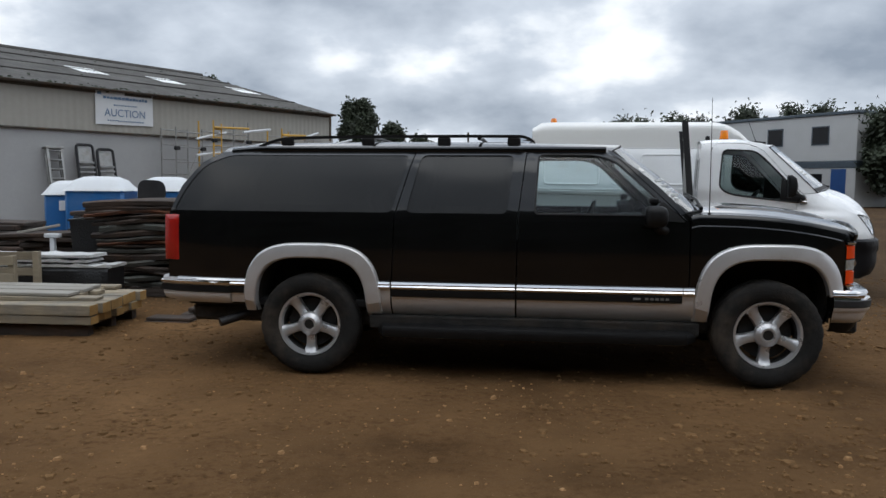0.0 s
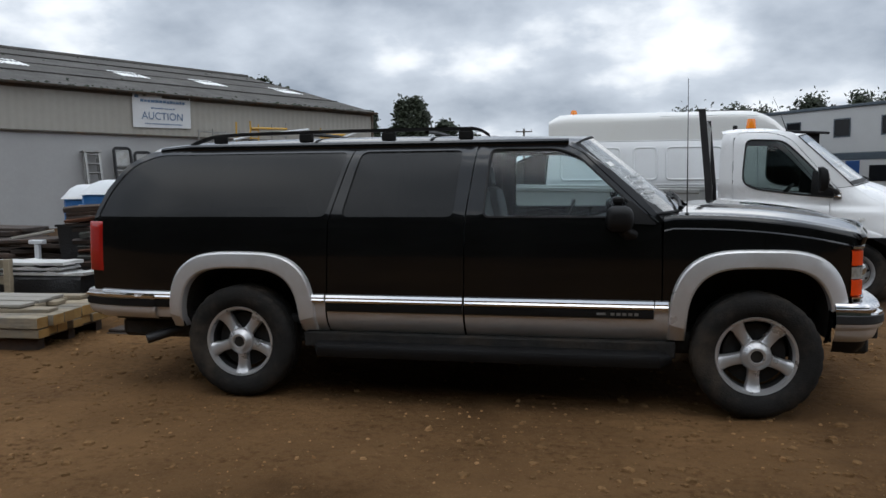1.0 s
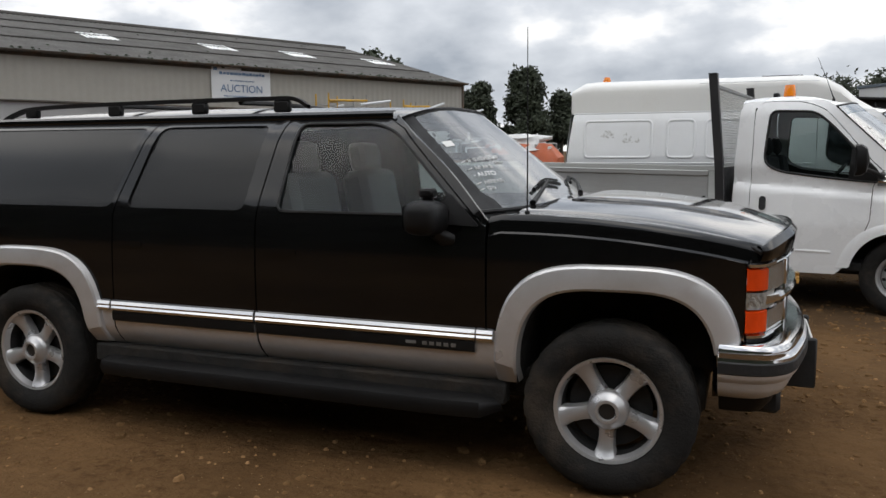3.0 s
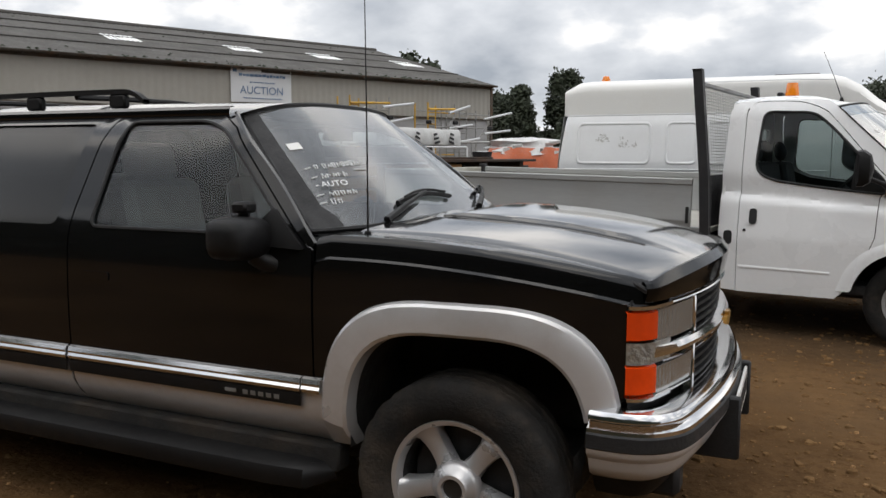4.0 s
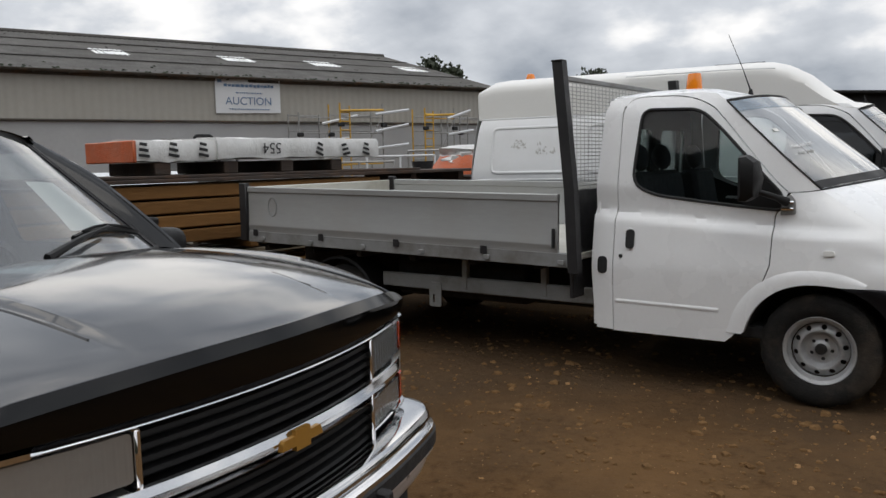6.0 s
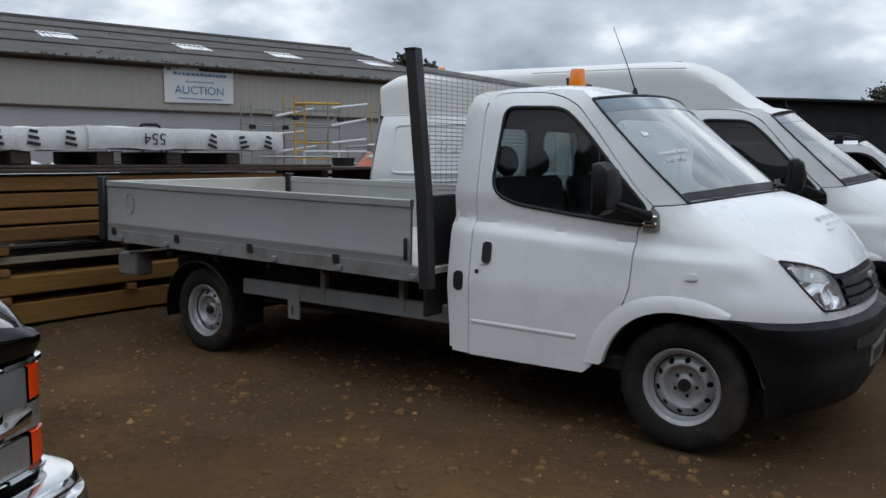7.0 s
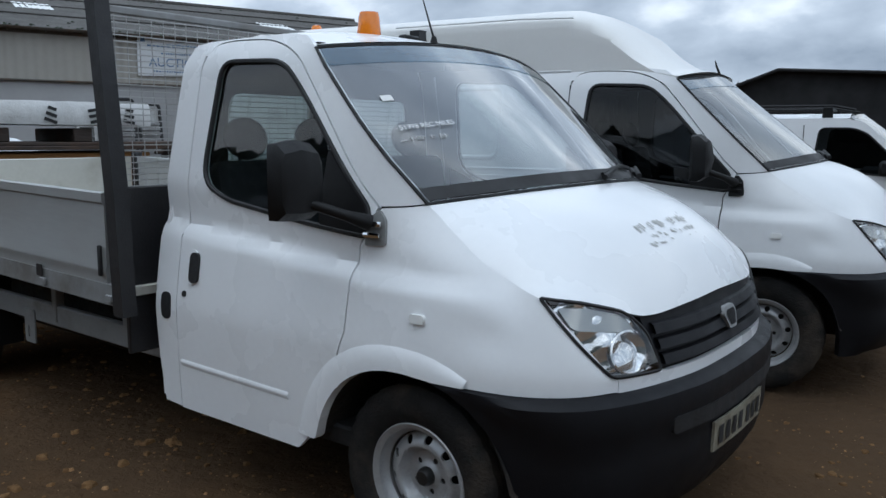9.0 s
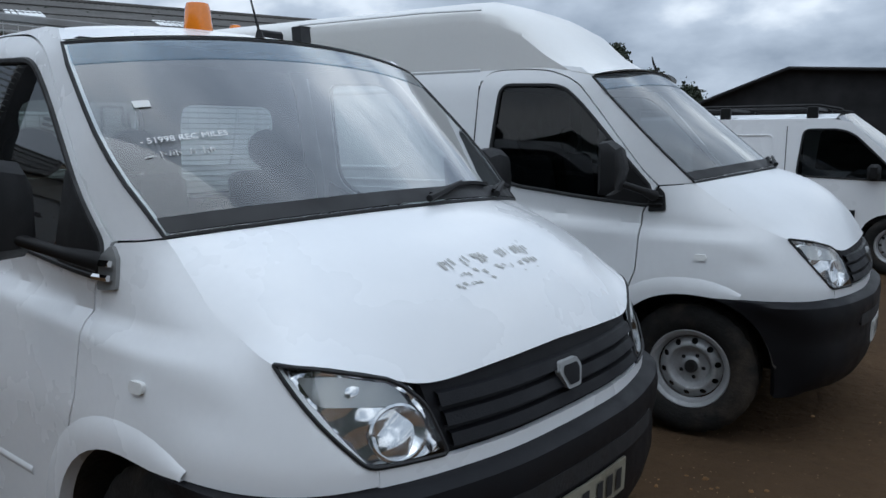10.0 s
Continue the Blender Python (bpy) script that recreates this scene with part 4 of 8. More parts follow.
    for y in (-0.62, 0.62):
        part("tow_hook", Geo().box((3.90, y - 0.06, 0.37), (4.06, y + 0.06, 0.50), 0.02), M["rubber"], bumper)


def suv_inside():
    cabin = part("cabin_floor", Geo().box((-1.0, -0.86, 0.50), (2.8, 0.86, 0.56), 0.01), M["inside"], SUV)
    part("dashboard", Geo().strip([[(x + 0.10 * (1 - (y / 0.86) ** 2), y, z) for x, z in ((2.30, 0.62), (2.26, 1.05), (2.32, 1.15), (2.45, 1.185), (2.80, 1.20))] for y in [-0.86 + 0.172 * k for k in range(11)]]), M["inside"], SUV)
    part("tailgate", Geo().strip([[(-1.155, y, 0.55), (-1.16, y, 0.85), (-1.145, y, 1.20)] for y in (-0.86, 0, 0.86)]), M["black"], SUV)
    part("tailgate_window", Geo().strip([[(x, v * (suv_y(x, z) - 0.012), z) for x, z in ((-1.145, 1.20), (-1.065, 1.42), (-0.92, 1.60), (-0.77, 1.69))] for v in (-1, 0, 1)]), M["tint"], SUV)
    part("dark_load_cover", Geo().box((-1.0, -0.88, 1.10), (0.7, 0.88, 1.13), 0.01), M["inside"], SUV)
    part("bulkhead", Geo().box((2.82, -0.88, 0.5), (2.86, 0.88, 1.19), 0.01), M["inside"], SUV)
    part("headlining", Geo().box((-0.5, -0.58, 1.685), (2.2, 0.58, 1.70), 0.005), M["inside"], SUV)
    part("engine_block", Geo().box((2.88, -0.52, 0.48), (3.80, 0.52, 1.05), 0.04), M["under"], SUV)
    part("inner_rear_wall", Geo().box((-0.60, -0.52, 0.45), (0.60, 0.52, 1.08), 0.04), M["under"], SUV)
    part("floor_pan", Geo().box((-1.0, -0.80, 0.36), (3.75, 0.80, 0.50), 0.03), M["under"], SUV)
    part("axle", Geo().tube([(0, -0.8, 0.38), (0, 0.8, 0.38)], 0.05, 10).lathe([(0, -0.13), (0.10, -0.10), (0.13, 0), (0.10, 0.10), (0, 0.13)], 14, pose(0, 0.1, 0.38)), M["under"], SUV)
    part("axle", Geo().tube([(3.34, -0.8, 0.38), (3.34, 0.8, 0.38)], 0.05, 10), M["under"], SUV)
    for y, x0 in ((-0.42, 1.62), (0.42, 1.62), (0.0, 0.55)):
        wide = 0.26 if x0 > 1 else 0.70
        seat = part("front_seat" if x0 > 1 else "rear_bench", Geo().box((x0, y - wide, 0.66), (x0 + 0.52, y + wide, 0.86), 0.06), M["beige"], SUV)
        m = pose(x0 + 0.03, y, 0.80, 0, -12, 0)
        part("backrest", Geo().box((-0.09, -wide + 0.01, 0.0), (0.09, wide - 0.01, 0.62), 0.07, m), M["beige"], seat)
        if x0 > 1:
            part("headrest", Geo().box((-0.05, -0.14, 0.62), (0.06, 0.14, 0.80), 0.05, m), M["beige"], seat)
    ring = [(2.14 + 0.07 * math.sin(a), 0.42 + 0.19 * math.cos(a), 1.12 + 0.18 * math.sin(a)) for a in [2 * math.pi * k / 24 for k in range(24)]]
    sw = part("steering_wheel", Geo().tube(ring, 0.015, 6, True), M["inside"], SUV)
    g = Geo()
    for a in (0.1, math.pi - 0.1, -math.pi / 2):
        g.tube([(2.17, 0.42, 1.12), (2.14 + 0.07 * math.sin(a), 0.42 + 0.19 * math.cos(a), 1.12 + 0.18 * math.sin(a))], 0.014, 6)
    g.tube([(2.16, 0.42, 1.12), (2.34, 0.42, 1.04)], 0.035, 8)
    part("spokes", g, M["inside"], sw)
    part("rear_view_mirror", Geo().box((2.30, -0.12, 1.60), (2.33, 0.12, 1.66), 0.012), M["plastic"], SUV)
    part("exhaust_pipe", Geo().tube([(0.1, -0.62, 0.50), (-0.35, -0.66, 0.47), (-0.55, -0.78, 0.42), (-0.72, -0.93, 0.37)], 0.034, 10), M["darksteel"], SUV, "dark sooty exhaust tailpipe")
    badge = part("badge", Geo().panel(rounded([(2.40, 0.630), (2.455, 0.630), (2.455, 0.645), (2.40, 0.645)], 0.004), suv_side(-1, 0.027), (), 0.1), M["greysteel"], SUV, "small grey badge on the side strip")
    for k in range(5):
        x = 2.485 + 0.036 * k
        part("badge_bar", Geo().panel([(x, 0.628), (x + 0.024, 0.628), (x + 0.024, 0.646), (x, 0.646)], suv_side(-1, 0.027), (), 0.1), M["greysteel"], badge)


suv_sides()
suv_top()
suv_front_end()
suv_inside()
for x in (0.0, 3.34):
    for s in (-1, 1):
        turn = pose(x + (0.01 if x > 1 else 0), s * 0.865, 0.382 + (0.012 if x > 1 else 0), 0, 180 + x, 0) if s < 0 else pose(x, 0.865, 0.382, 0, 35, 180)
        wheel(SUV, turn, 0.382, 0.245, 0.235, "alloy")


# ---- the white van's front end, shared by the dropside truck and the panel van ----
NOSE = curve([(3.70, -1.003, 0), (3.95, -1.0, 0), (4.15, -0.985, 0), (4.33, -0.94, 0), (4.47, -0.845, 0), (4.56, -0.69, 0), (4.62, -0.50, 0), (4.66, -0.28, 0), (4.67, 0.0, 0)], 5)
NOSE_LEN = [0.0]
for a, b in zip(NOSE, NOSE[1:]):
    NOSE_LEN.append(NOSE_LEN[-1] + (b - a).length)
VAN_ARCH = (3.90, 0.34, 0.435, 0.46)


def nose_at(s):
    """Place and outward normal on the plan of the front at the length s; s = x along the straight side."""
    if s <= 3.70:
        return Vector((s, -1.003, 0)), Vector((0, -1, 0))
    d = min(s - 3.70, NOSE_LEN[-1] - 1e-4)
    for i in range(len(NOSE) - 1):
        if d <= NOSE_LEN[i + 1]:
            k = (d - NOSE_LEN[i]) / (NOSE_LEN[i + 1] - NOSE_LEN[i])
            t = (NOSE[i + 1] - NOSE[i]).normalized()
            return NOSE[i].lerp(NOSE[i + 1], k), Vector((t.y, -t.x, 0))


S_MID = 3.70 + NOSE_LEN[-1]


def nose_s(y):
    """The length at which the plan reaches the half width y (of the near side, y <= 0)."""
    for i in range(len(NOSE) - 1):
        if NOSE[i].y <= y <= NOSE[i + 1].y:
            k = (y - NOSE[i].y) / (NOSE[i + 1].y - NOSE[i].y + 1e-9)
            return 3.70 + NOSE_LEN[i] + k * (NOSE_LEN[i + 1] - NOSE_LEN[i])
    return S_MID


HL = nose_s(-0.915)
LIFT = 0.042


def van_inset(s, z):
    k = 0.17 + 0.20 * smooth(3.9, 4.5, s)
    i = k * max(0, z - 0.84) ** 1.15
    if z < 0.84:
        i += 0.06 * (0.84 - z) ** 2
    # pressed band under the window, fading out on the wing
    zl = 1.215 - 0.100 * smooth(2.3, 4.2, s)
    i += 0.036 * (1 - smooth(3.95, 4.32, s)) * min(1, max(0, (zl + 0.17 - z) / 0.15)) * smooth(zl - 0.045, zl + 0.004, z)
    # the wing's top rolls over towards the bonnet
    e = 1.355 - 0.265 * min(1, max(0, (s - 3.885) / (HL - 3.885)))
    i += 0.045 * min(1, max(0, (z - e + 0.20) / 0.20)) ** 2 * smooth(3.72, 3.98, s) * (1 - smooth(HL - 0.16, HL + 0.02, s))
    i += 0.009 * math.exp(-((s - 4.22) / 0.085) ** 2 - ((z - 0.96) / 0.05) ** 2)
    i += 0.055 * smooth(3.50, 3.88, s) * (1 - smooth(4.0, 4.4, s)) * smooth(1.12, 1.34, z) * (1 - smooth(1.40, 1.85, z))
    if z > 1.85 and s < 4:
        i += 1.6 * (z - 1.85) ** 2
    return i


def skin(side, out=0.0):
    """Bends a sheet in (length, height) round the van's side and front. side: -1 near, 1 far."""
    def fn(s, z):
        if s > S_MID:
            p, n = nose_at(2 * S_MID - s)
            p, n = Vector((p.x, -p.y, 0)), Vector((n.x, -n.y, 0))
            s = 2 * S_MID - s
        else:
            p, n = nose_at(s)
        p = p + n * (out - van_inset(s, z))
        return (p.x, p.y * -side, z)
    return fn


def screen_edge(k, side):
    """The windscreen's side edge, k from the roof (0) to the foot (1)."""
    s = 3.30 + 0.58 * k
    z = 1.925 - 0.565 * k
    return Vector(skin(side)(s, z))


def van_screen(u, k, out=0.0):
    a, b = screen_edge(k, -1), screen_edge(k, 1)
    p = a.lerp(b, (u + 1) / 2)
    bow = (1 - u * u)
    return p + Vector(((0.13 + 0.12 * k) * bow + out * 0.7, 0, (0.055 * (1 - k) + 0.05 * k) * bow + out * 0.7))


def bonnet_edge(k, side):
    s = 3.885 + (HL - 3.885) * k
    z = 1.355 - 0.265 * k - 0.030 * math.sin(math.pi * k)
    return skin(side)(s, z)


def van_front(van, paint, roof, dents=True, high=False):
    DOOR_R = 2.60
    for side in (-1, 1):
        fn = skin(side)
        t = (0, -side * 0.02, 0)
        fa = arch(*VAN_ARCH, 0.45, 22, 2.2)
        # door
        top_edge = [(p.x, p.y) for p in curve([(3.62, 1.42), (3.30, 1.80), (3.19, 1.905), (3.04, 1.965), (2.88, 1.982), (2.72, 1.983), (2.645, 1.965), (DOOR_R + 0.008, 1.91), (DOOR_R, 1.84)], 4)]
        door = [(DOOR_R, 0.39), (3.36, 0.395), (3.41, 0.44), (3.43, 0.48), (3.50, 0.66), (3.585, 0.80), (3.62, 0.90), (3.63, 1.20), (3.70, 1.34)] + top_edge
        hole = rounded([(2.70, 1.40), (2.86, 1.325), (3.30, 1.270), (3.675, 1.235), (3.665, 1.335), (3.27, 1.76), (3.13, 1.885), (2.74, 1.900)], [0.10, 0.08, 0.1, 0.04, 0.03, 0.08, 0.08, 0.07])
        d = part("cab_door", Geo().panel(door, fn, [hole], 0.045 if side > 0 else 0.032, t), paint, van)
        # the high van's glass is tinted dark to stand for its unlit cab
        part("window", Geo().panel(hole, skin(side, -0.010), (), 0.12), M["smoke" if high else "glass"], d, "door glass, dark cab behind")
        part("door_trim", Geo().panel([(2.62, 0.42), (3.40, 0.42), (3.60, 0.85), (3.62, 1.22), (3.28, 1.262), (2.86, 1.315), (2.66, 1.40)], skin(side, -0.035), (), 0.2, (0, -side * 0.01, 0)), M["inside"], d, "dark door trim")
        part("window_seal", Geo().tube([skin(side, -0.001)(*p) for p in divide(hole, 0.05)], 0.011, 6, True), M["rubber"], d)
        # swage below the window and rub line
        part("crease", Geo().strip([[skin(side, o)(s, z + dz) for o, dz in ((0.0005, 0.014), (0.006, 0.004), (0.006, -0.003), (0.0005, -0.016))] for s, z in [(2.62 + 0.1 * i, 0.603 - 0.001 * i) for i in range(8)]]), paint, d)
        g = Geo().panel(rounded([(2.655, 0.955), (2.735, 0.955), (2.735, 1.105), (2.655, 1.105)], 0.038, 5), skin(side, 0.006), (), 0.05, t)
        h = part("door_handle", g, paint, d, "white handle surround")
        part("handle_grip", Geo().panel(rounded([(2.685, 0.965), (2.745, 0.965), (2.745, 1.095), (2.685, 1.095)], 0.03, 5), skin(side, 0.012), (), 0.05, t), M["rubber"], h, "black oval handle recess")
        part("lock", Geo().panel(rounded([(2.64, 0.90), (2.665, 0.90), (2.665, 0.925), (2.64, 0.925)], 0.012, 5), skin(side, 0.006), (), 0.05, t), M["rubber"], d)
        # corner post behind the door
        post = [(2.475, 0.40), (DOOR_R - 0.006, 0.395), (DOOR_R - 0.006, 1.88), (2.602, 1.94), (2.60, 1.995), (2.51, 1.985), (2.465, 1.91), (2.44, 1.4), (2.44, 0.8), (2.452, 0.6)]
        if not high:
            part("cab_corner", Geo().panel(post, fn, (), 0.045, t), paint, van)
        part("fuel_flap", Geo().panel(rounded([(2.485, 0.785), (2.555, 0.785), (2.555, 0.905), (2.485, 0.905)], 0.034, 5), skin(side, 0.004), (), 0.05, t), M["rubber"], van, "black oval filler cap")
        # windscreen pillar and roof rail
        pillar = [(2.59, 1.995), (2.597, 1.93)] + [(x + 0.004, z + 0.006) for x, z in reversed(top_edge[:-5])] + [(3.708, 1.345), (3.80, 1.350), (3.88, 1.360), (3.30, 1.925), (3.22, 1.982), (3.12, 1.996)]
        part("windscreen_pillar", Geo().panel(pillar, fn, (), 0.07, t), paint, van)
        # wing
        wing = [(3.436, 0.48), (3.507, 0.66), (3.592, 0.80), (3.627, 0.90), (3.637, 1.20), (3.715, 1.338), (3.80, 1.344), (3.885, 1.355)]
        for i in range(1, 9):
            k = i / 8
            s = 3.885 + (HL - 3.885) * k
            wing.append((s, 1.355 - 0.265 * k - 0.030 * math.sin(math.pi * k)))
        wing += [(nose_s(-0.83), 0.96), (nose_s(-0.74), 0.842), (nose_s(-0.715), 0.832), (nose_s(-0.70), 0.792), (4.33, 0.790), (4.12, 0.792)]
        ring = [p for p in arch(VAN_ARCH[0], VAN_ARCH[1], VAN_ARCH[2], VAN_ARCH[3], 0.45, 22, 2.2) if not (p[0] > 4.0 and p[1] < 0.792)]
        wing += ring[:]
        wing[-1] = (3.462, 0.46)
        part("front_wing", Geo().panel(wing, fn, (), 0.045 if side > 0 else 0.032, t), paint, van)
        # raised arch lip
        lip = [p for p in arch(VAN_ARCH[0] - 0.015, VAN_ARCH[1], VAN_ARCH[2] + 0.085, VAN_ARCH[3] + 0.085, 0.46, 24, 2.2)]
        base = arch(VAN_ARCH[0], VAN_ARCH[1], VAN_ARCH[2], VAN_ARCH[3], 0.46, 24, 2.2)
        rows = []
        for (xo, zo), (xi, zi) in zip(lip, base):
            if xo > 3.9 and zo < 0.80:
                continue
            if xo > 3.9 and zi < 0.792:
                f = (zo - 0.792) / (zo - zi)
                xi, zi = xo + (xi - xo) * f, 0.792
            rows.append([skin(side, o)(xo + (xi - xo) * k, zo + (zi - zo) * k) for k, o in ((0, 0.0), (0.2, 0.006), (0.6, 0.012), (1.0, 0.012), (1.02, -0.03))])
        part("wheel_arch_lip", Geo().strip(rows), paint, van)
        rows = [[(x, side * (0.97 - dd), z) for dd in (0.0, 0.2, 0.42)] for x, z in base]
        part("wheel_housing", Geo().strip(rows), M["under"], van)
        part("indicator_repeater", Geo().panel(rounded([(3.925, 0.975), (3.985, 0.975), (3.985, 1.005), (3.925, 1.005)], 0.013), skin(side, 0.012), (), 0.03, t), M["plate"], van, "small clear side repeater lamp")
        # headlamp
        loop = rounded([(HL, 1.092), (nose_s(-0.83), 0.955), (nose_s(-0.73), 0.840), (nose_s(-0.52), 0.834), (nose_s(-0.565), 0.965), (nose_s(-0.64), 1.035), (nose_s(-0.80), 1.075)], [0.01, 0.1, 0.03, 0.02, 0.03, 0.05, 0.06])
        lamp = part("headlamp", Geo().panel(loop, lambda a, z: skin(side, -0.024 + 0.010 * math.sin(24 * a + 16 * z) + 0.004 * math.sin(70 * z - 30 * a))(a, z), (), 0.014, t), M["mirror"], van, "clear angular headlamp with bright reflector", None, 20)
        part("lamp_cover", Geo().panel(loop, skin(side, 0.004), (), 0.05), M["clear"], lamp)
        part("amber_bulb_cover", Geo().panel(rounded([(nose_s(-0.88), 1.060), (nose_s(-0.83), 0.99), (nose_s(-0.60), 0.965), (nose_s(-0.64), 1.02), (nose_s(-0.78), 1.055)], 0.02), skin(side, -0.012), (), 0.05), M["lens"], lamp, "grey upper lamp section")
        ringc = (nose_s(-0.645), 0.905)
        part("lamp_bowl", Geo().panel([(ringc[0] + 0.076 * math.cos(a), ringc[1] + 0.064 * math.sin(a)) for a in [2 * math.pi * i / 20 for i in range(20)]], lambda a, z: skin(side, -0.050 + 8.0 * ((a - ringc[0]) ** 2 + (z - ringc[1]) ** 2))(a, z), (), 0.02), M["mirror"], lamp)
        part("lamp_bulb", Geo().panel([(ringc[0] + 0.022 * math.cos(a), ringc[1] + 0.022 * math.sin(a)) for a in [2 * math.pi * i / 12 for i in range(12)]], skin(side, -0.030), (), 0.02), M["lens"], lamp)
        part("lamp_ring", Geo().tube([skin(side, -0.010)(ringc[0] + 0.078 * math.cos(a), ringc[1] + 0.066 * math.sin(a)) for a in [2 * math.pi * i / 24 for i in range(24)]], 0.006, 5, True), M["chrome"], lamp)
        part("lamp_rim", Geo().tube([skin(side, 0.002)(*p) for p in divide(loop, 0.06)], 0.006, 5, True), M["rubber"], lamp)
        # door mirror on its arm
        g = Geo()
        rows = []
        for y, dx, z0, z1 in ((1.050, 0.03, 1.33, 1.53), (1.065, 0.0, 1.305, 1.562), (1.14, -0.01, 1.30, 1.575), (1.215, 0.0, 1.305, 1.562), (1.232, 0.03, 1.34, 1.53)):
            rows.append([(3.49 + dx * 0.6, side * y, z0), (3.49 + dx * 0.6, side * y, z1), (3.535, side * y, z1 + 0.004), (3.58, side * y, z1 - 0.03), (3.60 - dx * 0.6, side * y, (z0 + z1) / 2), (3.58, side * y, z0 + 0.03), (3.535, side * y, z0)])
        g.strip(rows, False, True)
        n = len(g.v)
        g.f += [tuple(range(7)), tuple(range(n - 7, n))]
        mirror = part("door_mirror", g, M["plastic"], van, "tall black door mirror")
        part("mirror_glass", Geo().panel(rounded([(side * 1.075, 1.325), (side * 1.205, 1.325), (side * 1.205, 1.545), (side * 1.075, 1.545)], 0.03), lambda y, z: (3.487, y, z), (), 0.1), M["mirror"], mirror)
        part("mirror_arm", Geo().tube([(3.70, side * 0.94, 1.29), (3.66, side * 1.02, 1.32), (3.57, side * 1.10, 1.36)], [0.030, 0.019, 0.018], 10), M["plastic"], mirror)
        part("mirror_base", Geo().panel(rounded([(3.665, 1.205), (3.755, 1.212), (3.745, 1.300), (3.715, 1.335), (3.675, 1.300)], 0.012), skin(side, 0.012), (), 0.06, t), M["plastic" if high else "greysteel"], mirror, "mirror bracket on the door corner")
        g = Geo()
        for zz in (1.245, 1.285):
            g.tube([skin(side, 0.026)(3.672, zz), skin(side, 0.026)(3.740, zz)], 0.010, 6)
        part("mirror_sail", Geo().panel(rounded([(3.43, 1.262), (3.672, 1.240), (3.660, 1.335), (3.45, 1.545)], 0.02), skin(side, 0.004), (), 0.08, t), M["plastic"], mirror, "black triangular mirror cover")
        part("bracket_hinge", g, M["plastic" if high else "chrome"], mirror)
        part("wing_liner", Geo().box((3.2, side * 0.55, 0.35), (4.45, side * 0.60, 0.9), 0.02), M["under"], van)
    # bonnet
    rows = []
    top = curve([(HL, 0, 1.090), (nose_s(-0.86), 0, 1.088), (nose_s(-0.80), 0, 1.080), (nose_s(-0.70), 0, 1.055), (nose_s(-0.60), 0, 1.020), (nose_s(-0.50), 0, 1.010), (nose_s(-0.30), 0, 1.022), (S_MID, 0, 1.030)], 4)
    front = [Vector(skin(-1, 0.002)(p.x, p.z)) for p in top]
    front = front + [Vector((p.x, -p.y, p.z)) for p in reversed(front[:-1])]
    nn = len(front)
    back = []
    for p in front:
        u = p.y / abs(front[0].y)
        u = max(-1, min(1, u))
        back.append(van_screen(u, 1.0) + Vector((0.012, 0, -0.004)))
    for i in range(15):
        k = i / 14
        row = []
        for j in range(nn):
            e0, e1 = Vector(bonnet_edge(k, -1)), Vector(bonnet_edge(k, 1))
            lin0, lin1 = back[0].lerp(front[0], k), back[-1].lerp(front[-1], k)
            u = (front[j].y / abs(front[0].y) + 1) / 2
            u = max(0, min(1, u))
            p = back[j].lerp(front[j], k) + (e0 - lin0) * (1 - u) + (e1 - lin1) * u
            b = math.sin(math.pi * k) ** 0.9 * (1 - (2 * u - 1) ** 4)
            row.append(p + Vector((0.045 * b, 0, 0.085 * b)))
        rows.append(row)
    bonnet = part("bonnet", Geo().strip(rows), paint, van)
    for side in (-1, 1):
        part("bonnet_gap", Geo().tube([Vector(bonnet_edge(i / 12, side)) + Vector((0, -side * 0.004, -0.004)) for i in range(13)], 0.0032, 4), M["rubber"], van)
    # grille
    gl = [(nose_s(-0.565), 1.006), (nose_s(-0.40), 1.010), (S_MID, 1.024), (2 * S_MID - nose_s(-0.40), 1.010), (2 * S_MID - nose_s(-0.565), 1.006), (2 * S_MID - nose_s(-0.515), 0.835), (nose_s(-0.515), 0.835)]
    grille = part("grille", Geo().panel(gl, skin(-1, -0.012), (), 0.08, (-0.02, 0, 0)), M["bumper"], van, "dark grey plastic grille with broad slats")
    for z in (0.868, 0.918, 0.968):
        hw = 0.50 + (z - 0.835) * 0.2
        ss = [nose_s(-hw) + (2 * S_MID - 2 * nose_s(-hw)) * i / 16 for i in range(17)]
        part("grille_slat", Geo().strip([[skin(-1, o)(s, z + dz) for o, dz in ((-0.010, -0.020), (0.012, -0.016), (0.005, 0.013), (-0.010, 0.017))] for s in ss]), M["bumper"], grille)
    badge = part("emblem", Geo().panel(rounded([(S_MID - 0.062, 0.945), (S_MID - 0.045, 0.972), (S_MID + 0.045, 0.972), (S_MID + 0.062, 0.945), (S_MID + 0.034, 0.892), (S_MID - 0.034, 0.892)], 0.008), skin(-1, 0.022), (), 0.05, (-0.02, 0, 0)), M["greysteel"], grille, "plain grey shield emblem")
    part("emblem_field", Geo().panel(rounded([(S_MID - 0.046, 0.943), (S_MID - 0.036, 0.960), (S_MID + 0.036, 0.960), (S_MID + 0.046, 0.943), (S_MID + 0.026, 0.903), (S_MID - 0.026, 0.903)], 0.006), skin(-1, 0.024), (), 0.05), M["bumper"], badge)
    # body colour strip under the grille
    a, b = nose_s(-0.705), 2 * S_MID - nose_s(-0.705)
    strip_loop = [(a, 0.788), (b, 0.788), (b, 0.832), (2 * S_MID - nose_s(-0.52), 0.828), (nose_s(-0.52), 0.828), (a, 0.832)]
    part("front_apron", Geo().panel(strip_loop, skin(-1, 0.002), (), 0.07, (-0.02, 0, 0)), paint, van)
